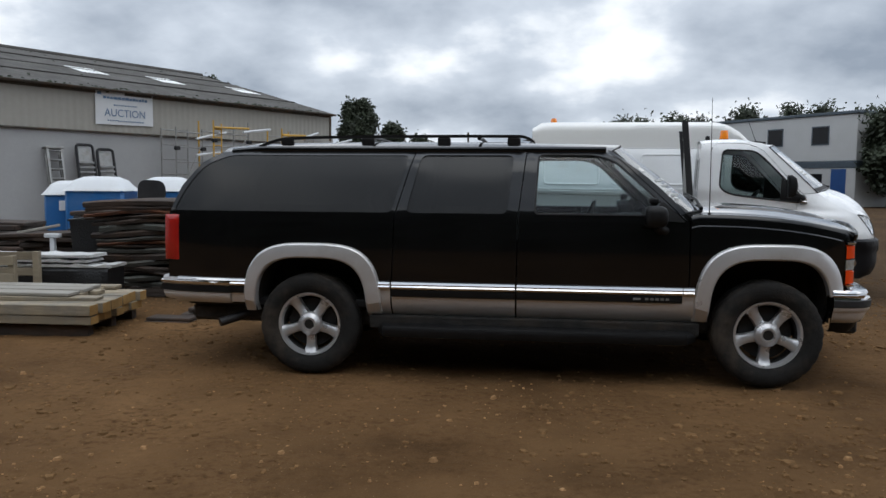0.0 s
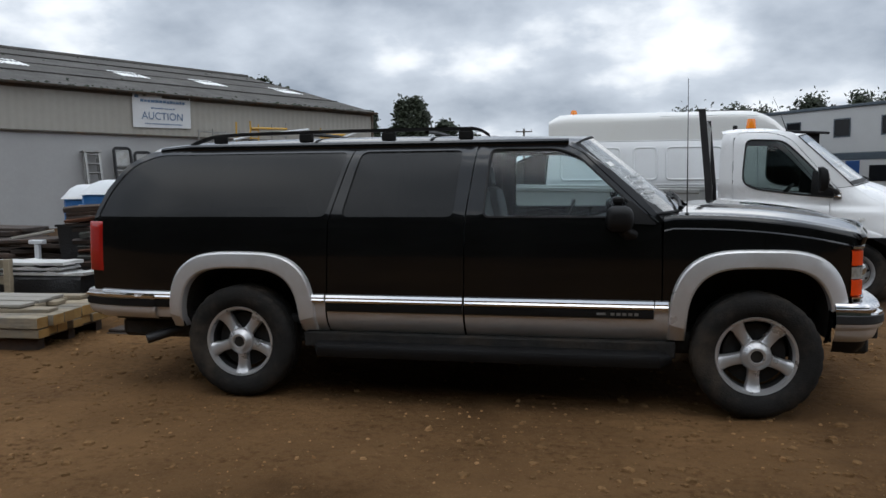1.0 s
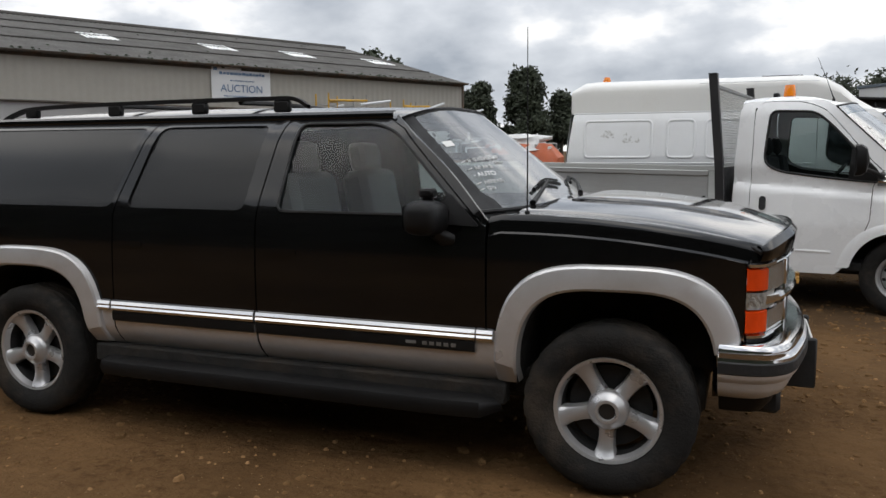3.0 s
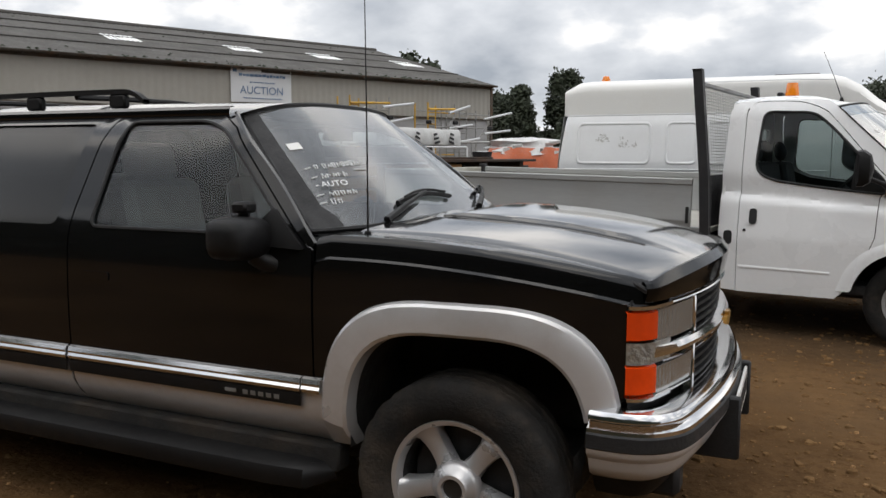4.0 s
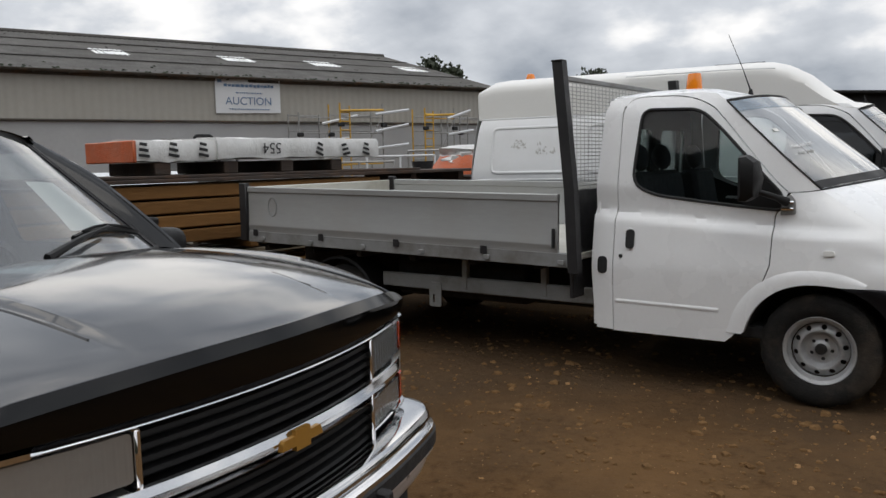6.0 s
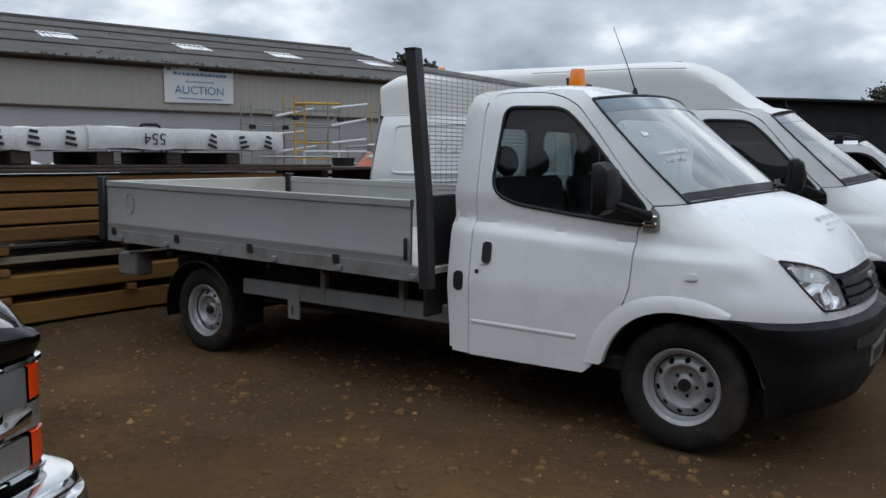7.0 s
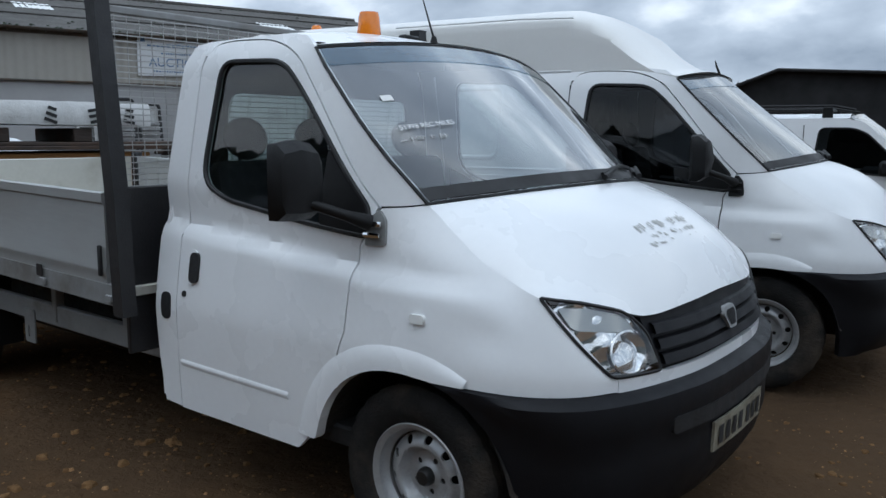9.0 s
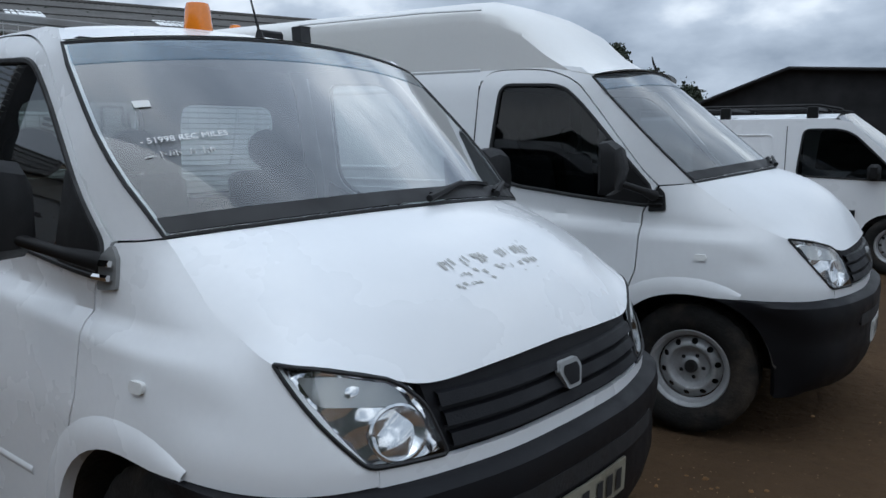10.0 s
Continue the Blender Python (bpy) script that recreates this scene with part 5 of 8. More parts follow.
    # bumper
    prof = [(-0.02, 0.79), (0.03, 0.785), (0.055, 0.765), (0.062, 0.72), (0.058, 0.66), (0.045, 0.60), (0.050, 0.56), (0.052, 0.48), (0.035, 0.40), (0.0, 0.33), (-0.06, 0.30)]
    rows = []
    for i in range(61):
        row = []
        for o, z in prof:
            q = min(1, max(0, (z - VAN_ARCH[1]) / VAN_ARCH[3]))
            s0 = VAN_ARCH[0] + VAN_ARCH[2] * (1 - q ** 2.2) ** (1 / 2.2) + 0.004
            s = s0 + 2 * (S_MID - s0) * (i - 1) / 58
            k = min(1.0, max(0, min(s - s0, 2 * S_MID - s0 - s) / 0.30))
            s = min(max(s, s0), 2 * S_MID - s0)
            row.append(skin(-1, (-0.05 if i in (0, 60) else 0.008 + (o - 0.008) * smooth(0, 1, k)))(s, z))
        rows.append(row)
    bumper = part("front_bumper", Geo().strip(rows), M["bumper"], van, "dark grey plastic front bumper")
    grid_loop = rounded([(S_MID - 0.52, 0.625), (S_MID + 0.52, 0.625), (S_MID + 0.52, 0.685), (S_MID - 0.52, 0.685)], 0.02)
    part("bumper_intake", Geo().panel(grid_loop, skin(-1, 0.062), (), 0.08, (-0.01, 0, 0)), M["rubber"], bumper)
    plate = part("number_plate", Geo().panel([(S_MID - 0.26, 0.49), (S_MID + 0.26, 0.49), (S_MID + 0.26, 0.60), (S_MID - 0.26, 0.60)], skin(-1, 0.060), (), 0.1, (-0.01, 0, 0)), M["dirty_plate" if dents else "plate"], bumper, "dirty number plate with plain black bars")
    for k in range(7):
        g = Geo()
        s = S_MID - 0.205 + 0.064 * k + (0.025 if k > 3 else 0)
        g.panel([(s - 0.019, 0.51), (s + 0.019, 0.51), (s + 0.019, 0.58), (s - 0.019, 0.58)], skin(-1, 0.064), (), 0.1)
        part("plate_bar", g, M["ink"], plate)
    # windscreen
    rows = [[van_screen(-1 + j / 8, i / 8) for j in range(17)] for i in range(9)]
    part("windscreen", Geo().strip(rows), M["screen" if not dents else "screen_clear"], van, "hazy windscreen with pen notes" if dents else "hazy windscreen with white paper behind")
    edge = rows[0] + [r[-1] for r in rows[1:]] + list(reversed(rows[-1]))[1:] + [r[0] for r in reversed(rows[1:-1])]
    part("windscreen_seal", Geo().tube(edge, 0.007, 6, True), M["rubber"], van)
    part("sun_band", Geo().strip([[van_screen(-0.985 + 1.97 * j / 16, k, 0.003) for k in (0.012, 0.07, 0.13)] for j in range(17)]), M["sun_band"], van, "blue tinted band along the top of the glass")
    part("screen_border", Geo().strip([[van_screen(-0.99 + 1.98 * j / 16, k, 0.003) for k in (0.915, 0.95, 0.985)] for j in range(17)]), M["ink"], van, "black lower screen border")
    for u0, u1 in ((-0.05, 0.52), (0.50, 0.96)):
        g = Geo()
        g.tube([van_screen(u0, 1.0, 0.03), van_screen((u0 + u1) / 2, 0.93, 0.035)], [0.013, 0.008], 6)
        g.tube([van_screen(u0 + (u1 - u0) * (0.1 + 0.9 * i / 6), 0.965 - 0.05 * math.sin(2.2 * i / 6), 0.016) for i in range(7)], 0.009, 5)
        part("wiper", g, M["plastic"], van)
    # cabin
    part("dashboard", Geo().strip([[(x + 0.16 * (1 - (y / 0.88) ** 2), y, z) for x, z in ((3.33, 0.70), (3.28, 1.10), (3.36, 1.20), (3.60, 1.255), (3.86, 1.285))] for y in [-0.86 + 0.172 * k for k in range(11)]]), M["inside"], van)
    part("cab_floor", Geo().box((2.5, -0.92, 0.42), (3.6, 0.92, 0.50), 0.01), M["inside"], van)
    part("chassis", Geo().box((-0.5, -0.45, 0.42), (4.4, -0.35, 0.56), 0.01).box((-0.5, 0.35, 0.42), (4.4, 0.45, 0.56), 0.01).box((3.3, -0.5, 0.34), (4.4, 0.5, 0.8), 0.03), M["under"], van)
    for y, wide in ((0.50, 0.25), (-0.42, 0.42)):
        seat = part("cab_seat", Geo().box((2.72, y - wide, 0.85), (3.2, y + wide, 1.02), 0.05), M["seat"], van)
        m = pose(2.74, y, 0.98, 0, -10, 0)
        part("backrest", Geo().box((-0.07, -wide + 0.01, 0), (0.07, wide - 0.01, 0.50), 0.06, m), M["seat"], seat)
        for yy in ((0,) if wide < 0.3 else (-0.21, 0.21)):
            pad = Geo().strip([[(0.058 * math.cos(b) * math.cos(a), yy + 0.118 * math.cos(b) * math.sin(a), 0.605 + 0.098 * math.sin(b)) for a in [2 * math.pi * q / 16 for q in range(16)]] for b in [radians(-88 + 22 * q) for q in range(9)]], False, True, m)
            part("headrest", pad.tube([m @ Vector((0, yy - 0.05, 0.4)), m @ Vector((0, yy - 0.05, 0.60))], 0.009, 5), M["seat"], seat)
    ring = [(3.20 + 0.13 * math.sin(a), 0.50 + 0.20 * math.cos(a), 1.22 + 0.15 * math.sin(a)) for a in [2 * math.pi * k / 24 for k in range(24)]]
    sw = part("steering_wheel", Geo().tube(ring, 0.016, 6, True), M["inside"], van)
    part("steering_column", Geo().tube([(3.20, 0.5, 1.22), (3.36, 0.5, 1.10)], 0.05, 8).box((3.17, 0.42, 1.19), (3.24, 0.58, 1.25), 0.02), M["inside"], sw)
    part("front_axle", Geo().tube([(3.904, -0.8, 0.345), (3.904, 0.8, 0.345)], 0.05, 8), M["under"], van)
    for s in (-1, 1):
        m = pose(3.904, s * 0.845, 0.345 + LIFT, 0, 25, 0 if s < 0 else 180)
        wheel(van, m, 0.345, 0.20, 0.203, "steel")


# ---- the dropside truck ----
TRUCK = thing("dropside_truck", pose(-0.784, 12.191, 0.0, 0, 0, -8.73) @ pose(0, 0.93, 0), "white dropside truck with grey aluminium sides, parked on brown soil", "truck")
van_front(TRUCK, M["white"], True)


def truck_body():
    # cab roof and back
    rows = []
    for i in range(12):
        k = i / 11
        row = []
        for j in range(25):
            v = -1 + 2 * j / 24
            x = 2.475 + (3.27 - 2.475) * k + (0.13 * k - 0.02 * (1 - k)) * (1 - v * v)
            yr = -Vector(skin(-1)(2.8, 1.99)).y * (1 - 0.01 * k)
            z = 1.992 - 0.058 * smooth(0.55, 1, k) - 0.012 * (1 - smooth(0, 0.15, k)) + 0.072 * (1 - abs(v) ** 2.8) * (0.72 + 0.28 * math.sin(math.pi * min(1, k + 0.12)))
            row.append((x, v * yr, z))
        rows.append(row)
    rows.append([van_screen(-1 + 2 * j / 24, 0.0) + Vector((-0.004, 0, 0.012)) for j in range(25)])
    part("cab_roof", Geo().strip(rows), M["white"], TRUCK)
    edge = [(abs(skin(-1)(2.47, z)[1]) - 0.008, z) for z in (0.42, 0.84, 1.1, 1.3, 1.5, 1.75, 1.88, 1.978)]
    back = [(-y, z) for y, z in edge] + [(-0.60, 2.02), (0.60, 2.02)] + [(y, z) for y, z in reversed(edge)]
    hole = rounded([(-0.66, 1.36), (-0.10, 1.36), (-0.10, 1.80), (-0.66, 1.80)], 0.08)
    hole2 = rounded([(0.10, 1.36), (0.66, 1.36), (0.66, 1.80), (0.10, 1.80)], 0.08)
    wall = part("cab_back", Geo().panel(back, lambda y, z: (2.448 + 0.03 * smooth(1.3, 1.95, z), y, z), [hole, hole2], 0.12, (0.02, 0, 0)), M["white"], TRUCK)
    part("cab_lining", Geo().panel(back, lambda y, z: (2.49 + 0.03 * smooth(1.3, 1.95, z), y * 0.95, z - 0.015), [hole, hole2], 0.15), M["inside"], TRUCK)
    part("headlining", Geo().box((2.6, -0.70, 1.955), (3.20, 0.70, 1.965), 0.003), M["inside"], TRUCK)
    for h in (hole, hole2):
        part("rear_window", Geo().panel(h, lambda y, z: (2.455 + 0.03 * smooth(1.3, 1.95, z), y, z), (), 0.2), M["glass"], wall)
    # beacon, aerial, box on the roof
    beacon = part("beacon", Geo().lathe([(0.058, 0.0), (0.060, 0.02), (0.052, 0.105), (0.046, 0.125), (0.0, 0.130)], 20, pose(2.80, 0.02, 2.072, 90)), M["beacon"], TRUCK, "orange flashing beacon, unlit")
    part("beacon_base", Geo().lathe([(0.0, -0.03), (0.066, -0.03), (0.064, 0.006)], 20, pose(2.80, 0.02, 2.072, 90)), M["rubber"], beacon)
    part("work_light", Geo().box((2.58, 0.48, 2.02), (2.64, 0.62, 2.15), 0.012), M["plastic"], TRUCK, "small black box lamp")
    a = part("aerial", Geo().tube([(3.215, 0.02, 2.04), (3.15, 0.02, 2.22), (3.05, 0.02, 2.46)], [0.006, 0.003, 0.002], 5), M["plastic"], TRUCK)
    part("aerial_base", Geo().lathe([(0.0, 0.045), (0.010, 0.04), (0.022, 0.0)], 10, pose(3.215, 0.02, 2.012, 90)), M["plastic"], a)
    # flat bed
    X0, X1, Y0, Y1 = -1.10, 2.235, -1.11, 1.06
    BED = Matrix.Translation((0, 0, 0.062)) @ Matrix.Rotation(radians(0.95), 4, "Y")
    part("bed_floor", Geo().box((X0, Y0 + 0.03, 0.845), (2.34, Y1 - 0.03, 0.89), 0.004), M["alu_in"], TRUCK, "worn grey load floor", BED)
    for y in (Y0, Y1):
        s = -1 if y < 0 else 1
        rows = []
        for x in (X0 + 0.05, X1 - 0.02):
            rows.append([(x, y - s * 0.025, 0.895), (x, y, 0.895), (x, y, 0.93), (x, y + s * 0.006, 0.945), (x, y + s * 0.006, 0.96), (x, y, 0.975), (x, y, 1.255), (x, y + s * 0.010, 1.265), (x, y + s * 0.010, 1.305), (x, y - s * 0.008, 1.312), (x, y - s * 0.030, 1.305), (x, y - s * 0.030, 1.26), (x, y - s * 0.022, 1.25), (x, y - s * 0.022, 0.90)])
        g = Geo().strip(rows, False, True)
        g.f += [tuple(range(14)), tuple(range(14, 28))]
        side = part("dropside", g, M["alu"], TRUCK, "dull grey aluminium dropside", BED)
        for x in (-0.95, -0.1, 0.75, 1.6):
            part("hinge", Geo().box((x - 0.03, y - 0.012, 0.855), (x + 0.03, y + s * 0.016, 0.915), 0.005), M["darksteel"], side)
        part("latch", Geo().box((X1 - 0.06, y - 0.008, 0.93), (X1 - 0.035, y + s * 0.022, 1.07), 0.004), M["rubber"], side)
        part("side_rave", Geo().strip([[(x, y - s * 0.02, 0.90), (x, y + s * 0.004, 0.893), (x, y + s * 0.004, 0.80), (x, y - s * 0.035, 0.79)] for x in (X0, 0.5, 2.34)]), M["greysteel"], TRUCK, "grey bed edge rail", BED)
        for x in [X0 + 0.25 + 0.62 * i for i in range(6)]:
            part("rope_hook", Geo().box((x - 0.025, y - 0.006, 0.815), (x + 0.025, y + s * 0.022, 0.85), 0.006), M["greysteel"], TRUCK, "", BED)
        part("rear_corner_post", Geo().box((X0 - 0.05, y - 0.03, 0.80), (X0 + 0.045, y + 0.03, 1.345), 0.008), M["darksteel"], TRUCK, "dark steel corner post", BED)
        # tall front post
        post = part("front_post", Geo().strip([[(x0 + dx, y + dy - s * 0.005, z) for dx, dy in ((-0.022, -0.035), (0.055, -0.035), (0.055, 0.035), (-0.022, 0.035))] for x0, z in ((2.345, 0.79), (2.320, 1.36), (2.235, 2.245))], False, True), M["darksteel"], TRUCK, "tall dark grey headboard post")
        post.data.polygons.foreach_set("use_smooth", [False] * len(post.data.polygons))
        part("post_cap", Geo().box((2.210, y - 0.038, 2.243), (2.292, y + 0.036, 2.253), 0.003), M["darksteel"], post)
    tail = part("tailgate", Geo().box((X0 - 0.02, Y0 + 0.06, 0.895), (X0 + 0.008, Y1 - 0.06, 1.305), 0.006), M["alu_in"], TRUCK, "scuffed aluminium tailgate", BED)
    # headboard with mesh
    head = part("headboard", Geo().box((2.30, Y0 + 0.04, 0.60), (2.33, Y1 - 0.04, 1.36), 0.006), M["darksteel"], TRUCK, "dark headboard with wire mesh above")
    g = Geo()
    for i in range(35):
        y = Y0 + 0.06 + i * (Y1 - Y0 - 0.12) / 34
        g.box((2.290, y - 0.0011, 1.34), (2.294, y + 0.0011, 2.12))
    for i in range(29):
        z = 1.36 + i * 0.0265
        g.box((2.289, Y0 + 0.04, z - 0.0025), (2.295, Y1 - 0.04, z + 0.0025))
    part("wire_mesh", g, M["galv_mesh"], head, "fine galvanised wire mesh guard")
    part("top_rail", Geo().box((2.268, Y0 + 0.03, 2.11), (2.300, Y1 - 0.03, 2.145), 0.006), M["greysteel"], head)
    # chassis rails and underside
    for s in (-1, 1):
        part("chassis_rail", Geo().box((0.42, s * 0.86, 0.535), (2.44, s * 0.90, 0.655), 0.008).box((0.42, s * 0.80, 0.535), (2.44, s * 0.86, 0.55), 0.004), M["greysteel"], TRUCK, "grey side guard rail")
        for x in (1.28, 2.0):
            part("rail_bracket", Geo().box((x - 0.025, s * 0.855, 0.56), (x + 0.025, s * 0.905, 0.80), 0.006), M["greysteel"], TRUCK)
        part("drop_bracket", Geo().panel(rounded([(0.93, 0.40), (1.05, 0.40), (1.05, 0.60), (0.93, 0.60)], 0.02), lambda x, z: (x, s * 0.91, z), [rounded([(0.965, 0.43), (0.985, 0.43), (0.985, 0.50), (0.965, 0.50)], 0.008)], 0.1, (0, -s * 0.008, 0)), M["greysteel"], TRUCK)
        rows = []
        for i in range(15):
            a = radians(-10 + 200 * i / 14)
            rows.append([(0.43 * math.cos(a), s * y, 0.345 + 0.43 * math.sin(a)) for y in (0.70, 0.99)] + [(0.41 * math.cos(a), s * 1.0, 0.345 + 0.41 * math.sin(a))])
        part("mudguard", Geo().strip(rows), M["plastic"], TRUCK, "black plastic rear mudguard")
        m = pose(0.03, s * 0.875, 0.362, 0, 12, 0 if s < 0 else 180)
        wheel(TRUCK, m, 0.338, 0.20, 0.203, "steel")
    part("underframe", Geo().box((-1.0, -0.45, 0.58), (2.4, -0.38, 0.80), 0.01).box((-1.0, 0.38, 0.58), (2.4, 0.45, 0.80), 0.01).box((0.5, -0.8, 0.46), (1.8, 0.8, 0.76), 0.03), M["under"], TRUCK)
    g = Geo()
    for i in range(6):
        g.box((-0.9 + 0.58 * i, -1.05, 0.79), (-0.84 + 0.58 * i, 1.0, 0.845), 0.004)
    part("bed_bearer", g, M["under"], TRUCK)
    part("rear_axle", Geo().tube([(0, -0.8, 0.345), (0, 0.8, 0.345)], 0.06, 8), M["under"], TRUCK)
    part("rear_lamp_box", Geo().box((-1.12, -0.98, 0.56), (-0.86, -0.80, 0.76), 0.02), M["greysteel"], TRUCK, "grey rear lamp bracket box")
    # worn round mark on the dropside
    part("scuff_ring", Geo().tube([(-0.72 + 0.055 * math.cos(a), -1.112, 1.13 + 0.085 * math.sin(a)) for a in [2 * math.pi * i / 20 for i in range(20)]], 0.005, 4, True), M["greysteel"], TRUCK, "", BED)
    # notes on the windscreen
    part("price_ticket", Geo().strip([[van_screen(u, k, 0.004) for k in (0.355, 0.392)] for u in (-0.855, -0.83, -0.80)]), M["paper"], TRUCK, "small white paper ticket on the glass")
    rnd = random.Random(9)
    for k0, a, b in ((0.635, -0.855, -0.67),):
        g = Geo().tube([van_screen(a - 0.05, k0 + 0.01, 0.004), van_screen(a - 0.025, k0 + 0.005, 0.004)], 0.0025, 4)
        u = a
        while u < b:
            h = 0.036 * rnd.uniform(0.6, 1)
            j = rnd.choice((0, 1, 2))
            g.tube([van_screen(*p, 0.004) for p in ((u, k0 + h / 2), (u + 0.003 * j, k0 - h / 2), (u + 0.014, k0 + h / 2 * (j - 1)), (u + 0.008 + 0.004 * j, k0 + h / 2 - 0.01 * j))], 0.0022, 4)
            u += rnd.choice((0.022, 0.024, 0.042))
        tagged(part("painted_note", g, M["pen"], TRUCK, "white hand-painted note, not legible"), kind="stuff")

    o, e = van_screen(-0.90, 0.575, 0.006), van_screen(-0.61, 0.565, 0.006)
    across = (e - o).normalized()
    up = (van_screen(-0.75, 0.50) - van_screen(-0.75, 0.58)).normalized()
    out = across.cross(up).normalized()
    up = out.cross(across)
    m = Matrix((across, up, out)).transposed().to_4x4()
    m.translation = (o + e) / 2 + out * 0.006
    words("- 51998 REC MILES", 0.033, M["pen"], "painted_note", TRUCK, m, 0.0005)


truck_body()


# ---- the high-roof panel van ----
VAN = thing("panel_van", pose(-0.07, 15.31, 0.030), "white high-roof panel van with black bumper, parked on brown soil", "van")
van_front(VAN, M["white_van"], True, False, True)


def van_roof(x):
    """Height of the roof's side edge and of its crown."""
    f = min(1, max(0, (x - 2.50) / 0.86))
    r = smooth(-0.50, -0.20, x)
    edge = 1.995 + 0.30 * (1 - f ** 1.4) - 0.05 * (1 - r)
    crown = 2.45 - 0.45 * f ** 1.5 - 0.12 * (1 - r) ** 2
    return edge, crown


def van_body():
    for side in (-1, 1):
        fn = skin(side)
        t = (0, -side * 0.02, 0)
        ra = arch(0.62, 0.34, 0.42, 0.44, 0.40, 20, 2.2)
        body = [(-0.50, 0.42), (-0.50, 1.2), (-0.47, 1.60), (-0.42, 1.995), (2.60, 1.995), (2.600, 1.94), (2.594, 1.88), (2.594, 0.36)] + ra
        part("body_side", Geo().panel(body, fn, (), 0.07, t), M["white_van"], VAN)
        for x0, x1 in ((-0.26, 0.62), (0.82, 1.16), (1.30, 2.10)):
            loop = rounded([(x0, 1.41), (x1, 1.41), (x1, 1.89), (x0, 1.89)], 0.07)
            part("pressed_panel", Geo().tube([skin(side, -0.006)(*p) for p in divide(loop, 0.08)], 0.019, 8, True), M["white_van"], VAN)
        for z, r in ((1.995, 0.013), (1.335, 0.012), (1.285, 0.009)):
            part("body_line", Geo().tube([skin(side, -0.003)(x, z) for x in [-0.42 + 0.25 * i for i in range(13)]], r, 6), M["white_van"], VAN)
        part("door_gap", Geo().tube([skin(side, 0.0)(2.597, z) for z in (0.38, 0.8, 1.2, 1.6, 1.9)], 0.005, 4), M["rubber"], VAN)
        wheel(VAN, pose(0.62, side * 0.86, 0.345 + LIFT, 0, 0, 0 if side < 0 else 180), 0.345, 0.20, 0.215, "steel")
        # upper side, leaning in
        rows = []
        for i in range(26):
            x = -0.46 + 3.765 * i / 25
            e, c = van_roof(x)
            low = Vector(skin(side)(x, 1.99 - 0.06 * smooth(3.05, 3.305, x)))
            yt = 0.80 - 0.02 * smooth(2.4, 3.33, x)
            w = smooth(2.75, 3.305, x)
            e += (1.940 - e) * w
            yt += (abs(low.y) - yt) * w
            row = []
            for k in range(13):
                a = k / 12
                if a < 0.35:
                    q = a / 0.35
                    row.append((x, side * (abs(low.y) - (abs(low.y) - yt) * q * 0.40), low.z + (e - low.z) * q))
                else:
                    q = (a - 0.35) / 0.65
                    y0 = abs(low.y) - (abs(low.y) - yt) * 0.40
                    ang = q * math.pi / 2
                    bow = 0.13 * smooth(2.6, 3.305, x) * (1 - (math.cos(ang)) ** 2)
                    row.append((x + bow, side * y0 * math.cos(ang) ** 0.62, (e + (c - e) * math.sin(ang) ** 0.75) * (1 - w) + (1.940 + 0.055 * math.sin(ang) ** 2) * w))
            rows.append(row)
        rows.insert(0, [(x, y, 1.94) for x, y, z in rows[0]])
        rows.append([van_screen(side * math.cos(k / 12 * math.pi / 2), 0.0) + Vector((-0.004, 0, 0.013)) for k in range(13)])
        part("high_roof", Geo().strip(rows), M["white_roof"], VAN, "weathered cream-white moulded high roof")
    part("roof_rib", Geo().tube([(x, -0.80, van_roof(x)[0] + 0.06) for x in (1.2, 1.7, 2.2, 2.6)], 0.006, 5), M["white_van"], VAN)
    rows = []
    for i in range(9):
        z = 0.45 + (2.30 - 0.45) * i / 8
        w = abs(Vector(skin(-1)(0, min(z, 1.94))).y) - 0.12 * smooth(1.94, 2.35, z) - 0.25 * smooth(2.15, 2.4, z)
        rows.append([(-0.50 + 0.05 * smooth(1.4, 2.3, z), v * w, z) for v in (-1, -0.5, 0, 0.5, 1)])
    part("rear_doors", Geo().strip(rows), M["white_van"], VAN)
    edge = [(abs(skin(-1)(2.5, z)[1]) - 0.03, z) for z in (0.5, 0.84, 1.2, 1.5, 1.75, 1.9)]
    part("bulkhead", Geo().panel([(-y, z) for y, z in edge] + [(y, z) for y, z in reversed(edge)], lambda y, z: (2.50, y, z), (), 0.3, (0.02, 0, 0)), M["inside"], VAN)
    part("headlining", Geo().strip([[(x, y, 1.94 - 0.04 * smooth(3.0, 3.3, x)) for y in (-0.72, 0, 0.72)] for x in (2.53, 2.9, 3.2, 3.30)]), M["inside"], VAN)
    part("load_floor", Geo().box((-0.48, -0.9, 0.42), (2.5, 0.9, 0.50), 0.01), M["under"], VAN)
    b = part("beacon", Geo().lathe([(0.055, 0.0), (0.055, 0.03), (0.04, 0.075), (0.0, 0.085)], 16, pose(-0.10, -0.10, 2.455, 90)), M["beacon"], VAN, "dull amber beacon, unlit")
    part("beacon_base", Geo().lathe([(0.0, -0.10), (0.06, -0.10), (0.06, 0.005)], 16, pose(-0.10, -0.10, 2.455, 90)), M["rubber"], b)
    part("roof_aerial", Geo().tube([(3.38, 0.15, 2.0), (3.35, 0.15, 2.07), (3.34, 0.15, 2.11)], [0.011, 0.008, 0.003], 6), M["plastic"], VAN)
    part("paper_sheet", Geo().strip([[van_screen(u, k, -0.05) for k in (0.60, 0.72, 0.86)] for u in (0.02, 0.16, 0.30)]), M["paper"], VAN, "crumpled white paper behind the glass")
    part("roof_vent", Geo().box((1.95, -0.16, 2.44), (2.45, 0.12, 2.475), 0.01), M["rubber"], VAN)
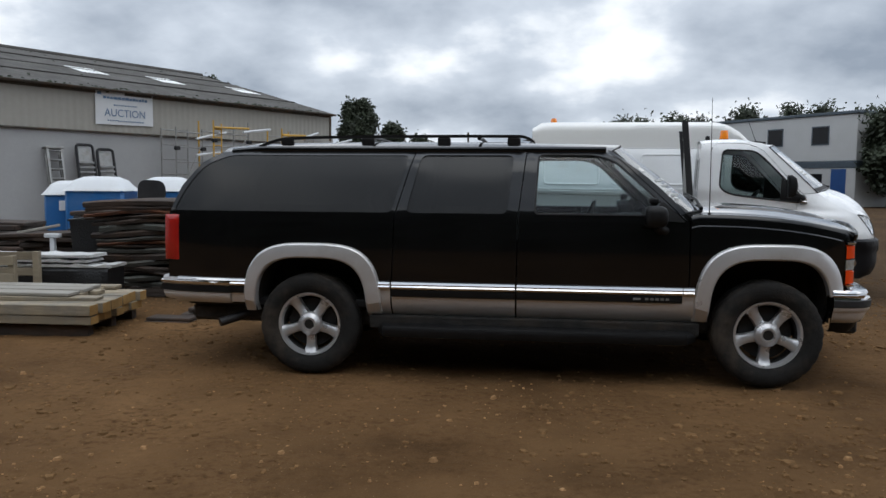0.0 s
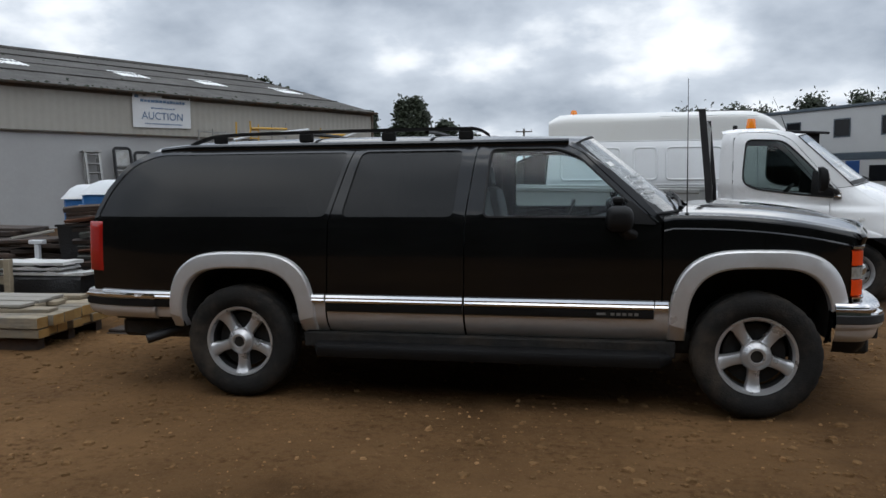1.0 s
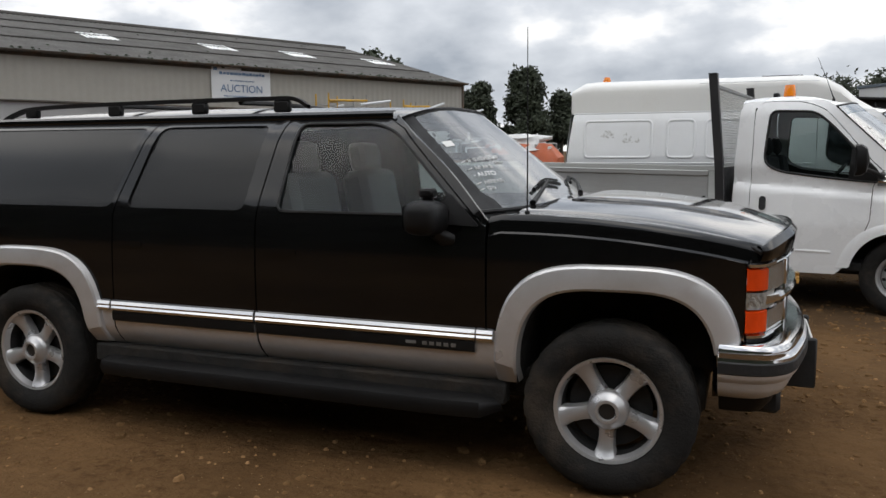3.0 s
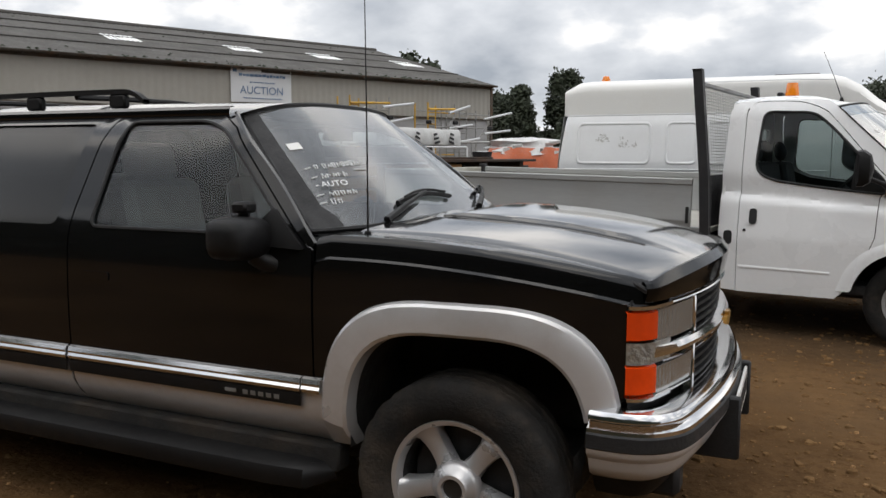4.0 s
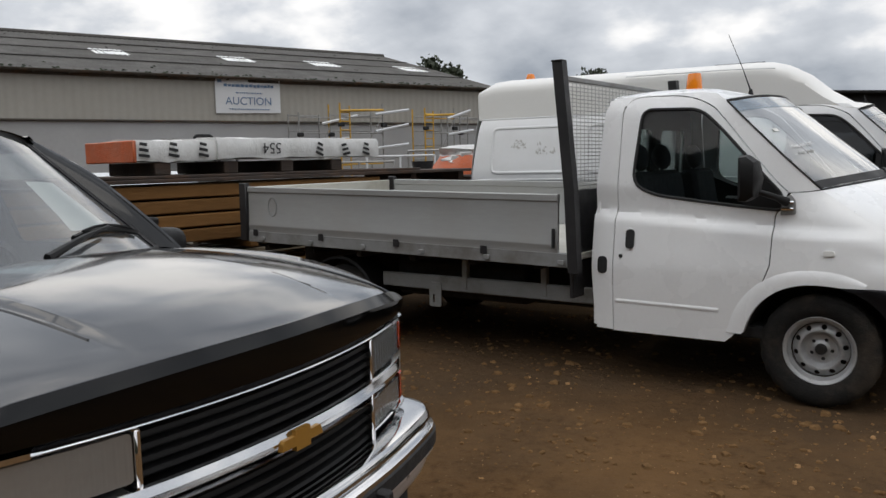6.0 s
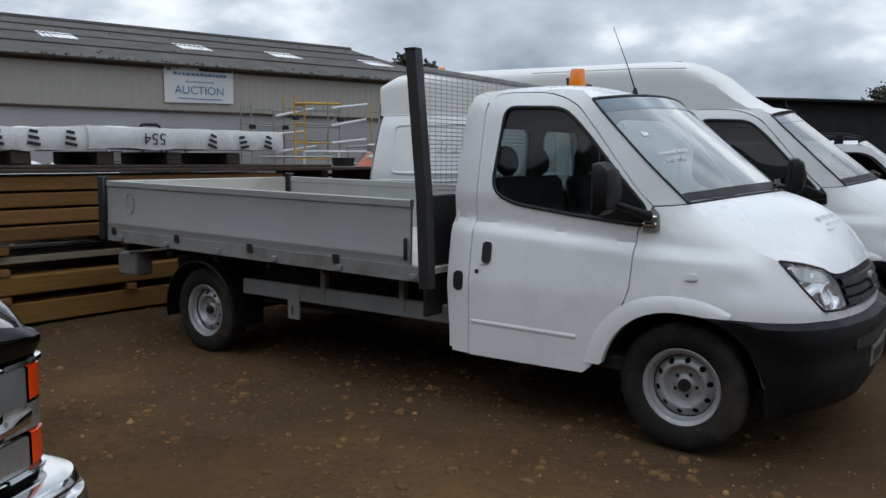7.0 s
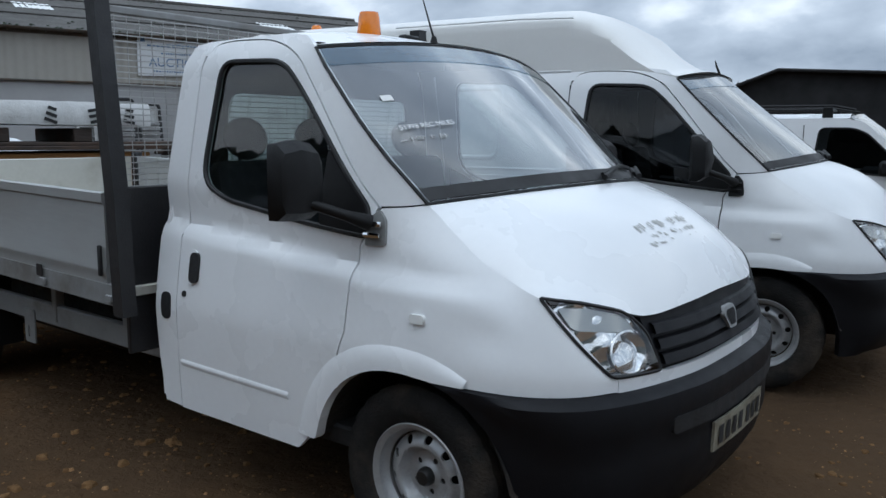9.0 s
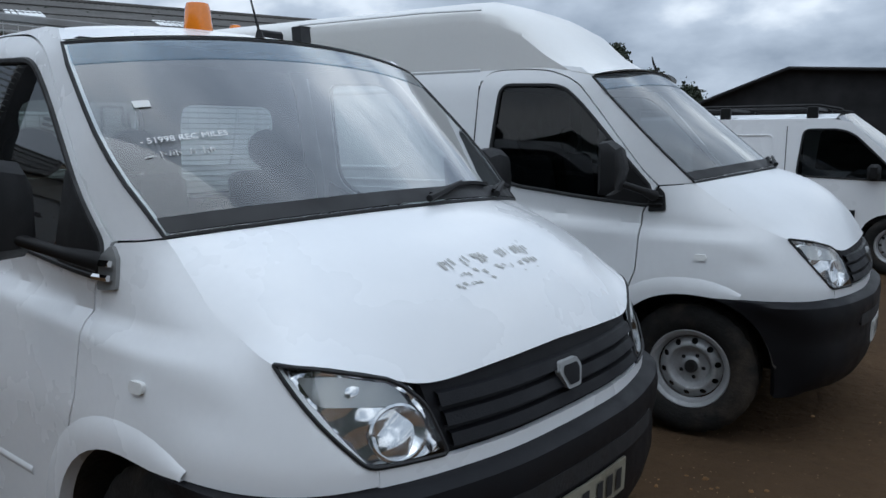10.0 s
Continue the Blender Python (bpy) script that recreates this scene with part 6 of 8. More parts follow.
    g = Geo()
    rnd = random.Random(2)
    for i in range(26):
        x, z = rnd.uniform(-0.05, 0.12), rnd.gauss(1.70, 0.025)
        g.panel([(x, z), (x + rnd.uniform(0.01, 0.04), z), (x + 0.02, z + rnd.uniform(0.006, 0.03))], skin(-1, 0.003), (), 0.1)
    for i in range(22):
        x, z = rnd.uniform(0.24, 0.45), 1.60 + abs(rnd.gauss(0, 0.05))
        g.panel([(x, z), (x + rnd.uniform(0.006, 0.03), z), (x + 0.004, z + rnd.uniform(0.02, 0.06))], skin(-1, 0.003), (), 0.1)
    tagged(part("sticker_residue", g, M["ghost"], VAN, "torn grey sticker remains"), kind="stuff")


van_body()

# ghost lettering left on the truck's bonnet
g = Geo()
rnd = random.Random(5)


def on_bonnet(u, k):
    """A place just over the truck's bonnet: u across (-1 to 1), k from screen (0) to grille (1)."""
    me = next(o for o in TRUCK.children if o.name.startswith("bonnet") and "gap" not in o.name).data
    nn = len(me.vertices) // 15
    i, j = k * 14, (u + 1) / 2 * (nn - 1)
    i0, j0 = min(int(i), 13), min(int(j), nn - 2)
    v = [me.vertices[a * nn + b].co for a, b in ((i0, j0), (i0, j0 + 1), (i0 + 1, j0), (i0 + 1, j0 + 1))]
    p = v[0].lerp(v[1], j - j0).lerp(v[2].lerp(v[3], j - j0), i - i0)
    n = (v[1] - v[0]).cross(v[2] - v[0]).normalized()
    return p + n * (0.003 if n.z > 0 else -0.003)


for row, (k0, h) in enumerate(((0.47, 0.065), (0.56, 0.035), (0.62, 0.02))):
    for i in range(30):
        u = -0.145 + 0.205 * i / 30
        if rnd.random() < (0.25 if row == 0 else 0.5):
            continue
        k1 = k0 + rnd.uniform(-0.01, 0.01)
        hh = h * rnd.uniform(0.3, 1.0)
        ww = rnd.uniform(0.002, 0.006)
        q = [on_bonnet(u, k1), on_bonnet(u + ww, k1), on_bonnet(u + ww + 0.004, k1 + hh), on_bonnet(u + 0.004, k1 + hh)]
        g.add(q, [(0, 1, 2, 3)])
tagged(part("ghost_lettering", g, M["ghost"], TRUCK, "worn grey remains of removed lettering"), kind="stuff")


# ---- materials of the yard ----
def ground_material():
    mt, nodes, links, bsdf = shader("brown_stony_soil")
    tc = nodes.new("ShaderNodeTexCoord")
    vec = tc.outputs["Object"]
    out = mixed(nodes, links, grain(nodes, links, vec, 0.42, 7.0, -0.25, 1.2, 0.62), (0.055, 0.030, 0.0135), (0.190, 0.108, 0.049))
    out = mixed(nodes, links, grain(nodes, links, vec, 2.3, 6.0, -0.15, 0.65), out, (0.128, 0.072, 0.032))
    crumbs = nodes.new("ShaderNodeMath")
    crumbs.operation, crumbs.use_clamp = "MULTIPLY", True
    links.new(grain(nodes, links, vec, 17.0, 5.0, -0.9, 1.2, 0.65), crumbs.inputs[0])
    links.new(grain(nodes, links, vec, 1.5, 5.0, -0.35, 1.35, 0.62), crumbs.inputs[1])
    out = mixed(nodes, links, crumbs.outputs[0], out, (0.062, 0.032, 0.013))
    out = mixed(nodes, links, grain(nodes, links, vec, 95.0, 4.0, -0.5, 0.3, 0.7), out, (0.26, 0.160, 0.078))
    # darker, greyer earth deeper in the yard, with a ragged edge
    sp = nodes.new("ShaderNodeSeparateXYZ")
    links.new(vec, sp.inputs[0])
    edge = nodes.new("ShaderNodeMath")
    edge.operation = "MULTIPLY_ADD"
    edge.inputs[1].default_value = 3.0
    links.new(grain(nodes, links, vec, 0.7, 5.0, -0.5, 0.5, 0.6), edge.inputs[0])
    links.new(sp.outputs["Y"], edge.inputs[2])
    deep_mix = nodes.new("ShaderNodeMapRange")
    deep_mix.inputs["From Min"].default_value, deep_mix.inputs["From Max"].default_value, deep_mix.inputs["To Max"].default_value = 9.0, 11.8, 0.72
    links.new(edge.outputs[0], deep_mix.inputs["Value"])
    out = mixed(nodes, links, deep_mix.outputs["Result"], out, (0.060, 0.042, 0.027))
    v = nodes.new("ShaderNodeTexVoronoi")
    v.inputs["Scale"].default_value = 38
    links.new(vec, v.inputs["Vector"])
    r = nodes.new("ShaderNodeMapRange")
    r.inputs["From Min"].default_value, r.inputs["From Max"].default_value = 0.16, 0.08
    links.new(v.outputs["Distance"], r.inputs["Value"])
    pick = nodes.new("ShaderNodeMath")
    pick.operation = "GREATER_THAN"
    pick.inputs[1].default_value = 0.80
    sepc = nodes.new("ShaderNodeSeparateColor")
    links.new(v.outputs["Color"], sepc.inputs[0])
    links.new(sepc.outputs[0], pick.inputs[0])
    mul = nodes.new("ShaderNodeMath")
    mul.operation = "MULTIPLY"
    links.new(r.outputs[0], mul.inputs[0])
    links.new(pick.outputs[0], mul.inputs[1])
    out = mixed(nodes, links, mul.outputs[0], out, (0.31, 0.21, 0.12))
    links.new(out, bsdf.inputs["Base Color"])
    links.new(grain(nodes, links, vec, 1.1, 5.0, 0.85, 1.0), bsdf.inputs["Roughness"])
    bsdf.inputs["Specular IOR Level"].default_value = 0.04
    b = nodes.new("ShaderNodeBump")
    b.inputs["Strength"].default_value, b.inputs["Distance"].default_value = 0.6, 0.05
    links.new(grain(nodes, links, vec, 9.0, 8.0, 0, 1, 0.62), b.inputs["Height"])
    links.new(b.outputs[0], bsdf.inputs["Normal"])
    return mt


M.update(
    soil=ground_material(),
    stone=mat("soil_stained_stone", (0.34, 0.20, 0.095), 0.9, 0, 0.45, 9, 60, bump=0.4, dust=((0.16, 0.082, 0.030), 0.95, 7), spec=0.1),
    clod=mat("crumbled_earth", (0.19, 0.110, 0.050), 0.95, 0, 0.4, 14, 80, bump=0.5, dust=((0.085, 0.045, 0.019), 0.7, 3), spec=0.05),
    roofing=mat("mossy_fibre_cement_roof", (0.078, 0.073, 0.067), 0.9, 0, 0.3, 0.9, 9, bump=0.3, dust=((0.050, 0.047, 0.040), 0.6, 0.5)),
    cladding=mat("beige_grey_wall_cladding", (0.345, 0.33, 0.295), 0.7, 0, 0.07, 0.3, 8, dust=((0.27, 0.25, 0.21), 0.4, 0.25)),
    lower_wall=mat("pale_grey_painted_wall", (0.37, 0.37, 0.37), 0.75, 0, 0.08, 0.5, 10, dust=((0.32, 0.32, 0.31), 0.4, 0.4)),
    gutter=mat("rusty_dark_gutter", (0.09, 0.08, 0.068), 0.8, 0, 0.3, 2, 30, dust=((0.15, 0.075, 0.03), 0.6, 1.5)),
    skylight=mat("white_translucent_roof_sheet", (0.80, 0.81, 0.80), 0.4, 0, 0.05, 2, 20),
    sign=mat("white_vinyl_banner", (0.66, 0.67, 0.68), 0.5, 0, 0.05, 2, 30, bump=0.05),
    galv=mat("galvanised_tube", (0.36, 0.36, 0.35), 0.45, 0.7, 0.2, 6, 60, dust=((0.2, 0.15, 0.1), 0.3, 4)),
    yellow=mat("yellow_scaffold_paint", (0.58, 0.33, 0.03), 0.5, 0, 0.2, 5, 60, dust=((0.3, 0.25, 0.18), 0.4, 4)),
    tarp=mat("orange_plastic_sheet", (0.50, 0.10, 0.025), 0.4, 0, 0.2, 3, 30, bump=0.3, dust=((0.35, 0.25, 0.2), 0.3, 4)),
    wrap=mat("white_timber_wrap", (0.62, 0.62, 0.61), 0.35, 0, 0.08, 3, 20, bump=0.35, dust=((0.35, 0.34, 0.32), 0.35, 4)),
    new_wood=mat("pale_sawn_timber", (0.31, 0.255, 0.175), 0.8, 0, 0.25, 2, 40, bump=0.4, stretch=(0.15, 1, 1), tint=0.4, dust=((0.17, 0.16, 0.14), 0.8, 2.5)),
    end_wood=mat("yellow_timber_ends", (0.42, 0.25, 0.08), 0.8, 0, 0.25, 6, 60, bump=0.3, tint=0.4),
    old_wood=mat("dark_weathered_boards", (0.050, 0.037, 0.030), 0.9, 0, 0.4, 2, 30, bump=0.5, stretch=(0.2, 1, 1), tint=0.45, dust=((0.12, 0.06, 0.03), 0.45, 2.5)),
    brown_wood=mat("brown_stained_planks", (0.215, 0.108, 0.038), 0.75, 0, 0.3, 2, 30, bump=0.35, stretch=(0.2, 1, 1), tint=0.5, spec=0.15),
    grey_wood=mat("greyed_boards", (0.34, 0.32, 0.28), 0.85, 0, 0.2, 2, 40, bump=0.3, stretch=(0.15, 1, 1), tint=0.25, dust=((0.22, 0.2, 0.17), 0.4, 2)),
    rust=mat("rusty_steel", (0.13, 0.045, 0.018), 0.9, 0.1, 0.4, 5, 40, bump=0.5, dust=((0.04, 0.03, 0.025), 0.6, 4)),
    felt=mat("grey_green_roofing_felt", (0.075, 0.078, 0.070), 0.9, 0, 0.3, 3, 40, bump=0.4, dust=((0.12, 0.10, 0.08), 0.4, 3)),
    ochre_wood=mat("ochre_timber_beams", (0.24, 0.125, 0.036), 0.75, 0, 0.25, 2, 30, bump=0.3, stretch=(0.2, 1, 1), tint=0.3, spec=0.15),
    black_sheet=mat("black_plastic_sheet", (0.012, 0.012, 0.013), 0.35, 0, 0.2, 4, 40, bump=0.4),
    blue=mat("blue_plastic_tank", (0.02, 0.13, 0.36), 0.4, 0, 0.12, 2, 40, dust=((0.2, 0.2, 0.2), 0.2, 2)),
    lid=mat("white_plastic_lid", (0.66, 0.68, 0.70), 0.45, 0, 0.06, 2, 40, dust=((0.4, 0.4, 0.38), 0.3, 2)),
    leaf=mat("dark_green_foliage", (0.026, 0.036, 0.017), 0.7, 0, 0.5, 0.7, 6),
    bark=mat("grey_brown_bark", (0.07, 0.055, 0.04), 0.9, 0, 0.3, 4, 30, bump=0.5),
    cabin=mat("off_white_cabin_panel", (0.47, 0.475, 0.475), 0.5, 0, 0.05, 0.5, 10, dust=((0.4, 0.4, 0.38), 0.3, 0.6)),
    cabin_blue=mat("blue_door_paint", (0.02, 0.07, 0.22), 0.45, 0, 0.1),
    cabin_band=mat("dark_blue_grey_band", (0.06, 0.08, 0.10), 0.5, 0, 0.15),
    barn=mat("black_barn_cladding", (0.010, 0.010, 0.011), 0.85, 0, 0.3, 0.5, 8),
    barn_roof=mat("grey_barn_roof_sheet", (0.17, 0.17, 0.17), 0.7, 0, 0.15, 0.5, 8),
    win_dark=mat("dark_window_glass", (0.012, 0.013, 0.015), 0.1, 0, 0.2, spec=0.15),
)


# ---- ground ----
def ground_z(x, y):
    return 0.008 * min(max(y - 7, 0), 33)


def rough_z(x, y):
    n = noise.noise(Vector((x * 0.35, y * 0.35, 0))) * 0.016 + noise.noise(Vector((x * 1.7, y * 1.7, 3))) * 0.008 + noise.noise(Vector((x * 6, y * 6, 7))) * 0.008 + noise.noise(Vector((x * 13, y * 13, 9))) * 0.005
    return ground_z(x, y) + n - 0.006


def build_ground():
    def axis(lo, hi, a, b, fine, first):
        out, x, st = [], a, first
        while x < b:
            out.append(x)
            x += fine
        right = [b]
        while right[-1] < hi:
            right.append(right[-1] + st)
            st *= 1.35
        left, st = [], first
        x = a
        while x > lo:
            x -= st
            st *= 1.35
            left.append(x)
        return list(reversed(left)) + out + right

    xs, ys = axis(-1500, 1500, -7.0, 7.5, 0.065, 0.1), axis(-1500, 3000, 2.6, 15.0, 0.065, 0.1)
    g = Geo()
    nx = len(xs)
    g.v = [(x, y, rough_z(x, y) if -30 < x < 30 and -20 < y < 60 else ground_z(x, y)) for y in ys for x in xs]
    g.f = [(j * nx + i, j * nx + i + 1, (j + 1) * nx + i + 1, (j + 1) * nx + i) for j in range(len(ys) - 1) for i in range(nx - 1)]
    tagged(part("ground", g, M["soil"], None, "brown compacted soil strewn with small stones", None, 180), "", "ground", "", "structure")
    rnd = random.Random(11)
    g = Geo()
    for i in range(4200):
        if i < 3600:
            x, y = rnd.uniform(-5.5, 6.5), 2.4 + 9.5 * rnd.random() ** 1.3
        else:
            x, y = rnd.uniform(-8, 9), rnd.uniform(2.4, 18)
        if noise.noise(Vector((x * 0.8, y * 0.8, 21))) < rnd.uniform(-0.5, 0.35):
            continue
        s = 0.0070 * math.exp(rnd.gauss(0, 0.55))
        if rnd.random() < 0.012:
            s *= 1.8
        z = rough_z(x, y)
        h = s * rnd.uniform(0.45, 0.9)
        n, turn = 6, rnd.uniform(0, 6.28)
        low = [(x + s * rnd.uniform(0.8, 1.3) * math.cos(turn + k * 1.047), y + s * rnd.uniform(0.8, 1.3) * math.sin(turn + k * 1.047), z - 0.003) for k in range(n)]
        up = [(x + (p[0] - x) * 0.65, y + (p[1] - y) * 0.65, z + h * rnd.uniform(0.7, 1.1)) for p in low]
        m = len(g.v)
        g.v += low + up
        g.f += [(m + k, m + (k + 1) % n, m + n + (k + 1) % n, m + n + k) for k in range(n)] + [tuple(m + n + k for k in range(n))]
    tagged(part("loose_stones", g, M["stone"], None, "small loose stones scattered over the soil", None, 0), "", "stones", "", "stuff")


build_ground()


def clods():
    rnd = random.Random(31)
    g = Geo()
    for i in range(30000):
        x, y = rnd.uniform(-6.5, 7.5), 2.4 + 11.5 * rnd.random() ** 1.2
        if noise.noise(Vector((x * 0.6, y * 0.6, 41))) + 0.7 * noise.noise(Vector((x * 1.9, y * 1.9, 5))) < rnd.uniform(-0.35, 0.55):
            continue
        s = min(0.034, 0.0095 * math.exp(rnd.gauss(0, 0.6)))
        z, n, turn = rough_z(x, y), 7, rnd.uniform(0, 6.28)
        low = [(x + s * rnd.uniform(0.55, 1.5) * math.cos(turn + k * 0.898), y + s * rnd.uniform(0.55, 1.5) * math.sin(turn + k * 0.898), z - 0.004) for k in range(n)]
        mid_ring = [(x + (p[0] - x) * 0.8, y + (p[1] - y) * 0.8, z + s * rnd.uniform(0.3, 0.55)) for p in low]
        m = len(g.v)
        g.v += low + mid_ring + [(x, y, z + s * rnd.uniform(0.55, 0.8))]
        g.f += [(m + k, m + (k + 1) % n, m + n + (k + 1) % n, m + n + k) for k in range(n)] + [(m + n + k, m + n + (k + 1) % n, m + 2 * n) for k in range(n)]
    tagged(part("soil_clods", g, M["clod"], None, "crumbly brown clods of earth strewn over the soil", None, 0), "", "soil", "", "stuff")


clods()


# ---- the long shed ----
def shed():
    h = thing("shed", pose(-13.94, 26.15, 0, 0, 0, 64), "long grey warehouse with corrugated roof and skylights", "warehouse")
    X0, X1, EAVE, LAP, RIDGE, BACK = -34.0, 10.2, 4.33, 2.97, 6.47, 8.2

    def ribbed(x0, x1, z0, z1, pitch, depth, y):
        rows, x = [], x0
        while x < x1:
            for dx, dy in ((0, 0), (0.35, 0), (0.5, -depth), (0.85, -depth)):
                xx = min(x + dx * pitch, x1)
                rows.append([(xx, y + dy, z0), (xx, y + dy, z1)])
            x += pitch
        rows.append([(x1, y, z0), (x1, y, z1)])
        return Geo().strip(rows)

    part("upper_wall", ribbed(X0, X1, LAP, EAVE, 0.24, 0.012, -0.04), M["cladding"], h, "beige-grey ribbed upper cladding", None, 30)
    part("lower_wall", ribbed(X0, X1, -0.2, LAP + 0.05, 1.22, 0.012, 0.03), M["lower_wall"], h, "pale grey painted lower wall", None, 30)
    part("lap_trim", Geo().box((X0, -0.075, LAP - 0.035), (X1, 0.03, LAP + 0.015), 0.008), M["gutter"], h)
    part("inner_wall", Geo().box((X0, 0.06, -0.2), (X1, 0.25, EAVE - 0.02)), M["lower_wall"], h)
    gable = [(0.0, -0.2), (2 * BACK, -0.2), (2 * BACK, EAVE), (BACK, RIDGE), (0.0, EAVE)]
    for x in (X1, X0):
        part("gable_wall", Geo().panel(gable, lambda u, v: (x, u, v), (), 2.0, (-0.15 if x > 0 else 0.15, 0, 0)), M["cladding"], h)
    part("corner_trim", Geo().box((X1 - 0.06, -0.09, -0.2), (X1 + 0.05, 0.05, EAVE), 0.01), M["gutter"], h)
    for s in (1, -1):
        rows = []
        x = X0 - 0.15
        i = 0
        while x < X1 + 0.2:
            up = 0.028 if i % 2 else 0.0
            row = []
            for k in range(5):
                b = -0.28 + (BACK + 0.28) * k / 4
                z = EAVE + (RIDGE - EAVE) * b / BACK + up + 0.03
                row.append((x, b if s > 0 else 2 * BACK - b, z + (0.02 if k == 2 else 0)))
            rows.append(row)
            x += 0.09
            i += 1
        part("roof_slope", Geo().strip(rows), M["roofing"], h, "mossy grey corrugated roof sheets", None, 60)
    part("ridge_cap", Geo().tube([(X0 - 0.1, BACK, RIDGE + 0.05), (X1 + 0.1, BACK, RIDGE + 0.05)], 0.10, 8), M["roofing"], h)
    g = Geo()
    for k in range(1, 4):
        b = BACK * k / 4
        z = EAVE + (RIDGE - EAVE) * k / 4 + 0.062
        g.box((X0, b - 0.06, z - 0.008), (X1, b + 0.02, z + 0.022), 0.004)
    part("sheet_lap", g, M["roofing"], h)
    rows = [[(x, -0.26 + 0.075 * math.cos(a), EAVE - 0.02 + 0.075 * math.sin(a)) for a in [math.pi + math.pi * k / 6 for k in range(7)]] for x in (X0, -10, 0, X1 + 0.1)]
    part("gutter", Geo().strip(rows), M["gutter"], h, "dark rusty gutter along the eave")
    g = Geo()
    rnd = random.Random(3)
    x = X0
    while x < X1:
        part("gutter_bracket", Geo().box((x, -0.28, EAVE - 0.12), (x + 0.03, -0.04, EAVE - 0.03)), M["gutter"], h)
        x += 0.9
    part("fascia", Geo().box((X0, -0.10, EAVE - 0.16), (X1, -0.05, EAVE + 0.01)), M["gutter"], h)
    g = Geo()
    for i in range(420):
        x = rnd.uniform(X0, X1)
        b = rnd.uniform(-0.3, 0.1) if rnd.random() < 0.7 else rnd.uniform(0, BACK)
        z = EAVE + (RIDGE - EAVE) * b / BACK + 0.05
        s = rnd.uniform(0.02, 0.07)
        g.lathe([(s, 0), (s * 0.7, s * 0.5), (0.0, s * 0.7)], 5, pose(x, b, z, 90))
    tagged(part("moss", g, M["leaf"], h), "dark moss tufts on the roof", kind="stuff")
    for x in (-15.6, -11.5, -7.35, -3.1, 1.27, 4.75, 8.85):
        b0, b1 = 3.25, 4.45
        g = Geo().strip([[(x + dx, b, EAVE + (RIDGE - EAVE) * b / BACK + 0.066 + (0.02 if i % 2 else 0)) for b in (b0, b1)] for i, dx in enumerate([-0.52 + 0.08 * k for k in range(14)])])
        part("skylight", g, M["skylight"], h, "white translucent roof light", None, 60)
    # banner
    b = thing("banner_sign", pose(-13.94, 26.15, 0, 0, 0, 64) @ pose(0, -0.10, 0), "white auction banner with blue lettering on the wall", "sign")
    loop = [(-1.07, 3.20), (1.07, 3.24), (1.07, 4.30), (-1.07, 4.27)]
    part("sheet", Geo().panel(loop, lambda u, v: (u, 0.012 * math.sin(3 * u) * math.sin(2 * v), v), (), 0.2, (0, 0.01, 0)), M["sign"], b)
    words("AUCTION", 0.34, M["blue_ink"], "lettering", b, pose(0, -0.022, 3.58, 90), 0.001)
    rows = ((4.06, -0.80, 0.85, 0.10), (3.84, -0.42, 0.46, 0.05), (3.34, -0.66, 0.70, 0.045))
    for z, a, c, hh in rows:
        g = Geo()
        x = a
        while x < c:
            wd = rnd.uniform(0.05, 0.12) * (hh / 0.08)
            g.box((x, -0.018, z - hh / 2 * rnd.uniform(0.6, 1)), (min(x + wd, c), -0.016, z + hh / 2 * rnd.uniform(0.6, 1)))
            x += wd + 0.022
        tagged(part("text_bars", g, M["blue_ink"], b), kind="stuff")
    part("corner_mark", Geo().box((-1.0, -0.018, 4.14), (-0.86, -0.016, 4.24)), M["blue_ink"], b)


shed()
WALL = pose(-13.94, 26.15, 0.15, 0, 0, 64)


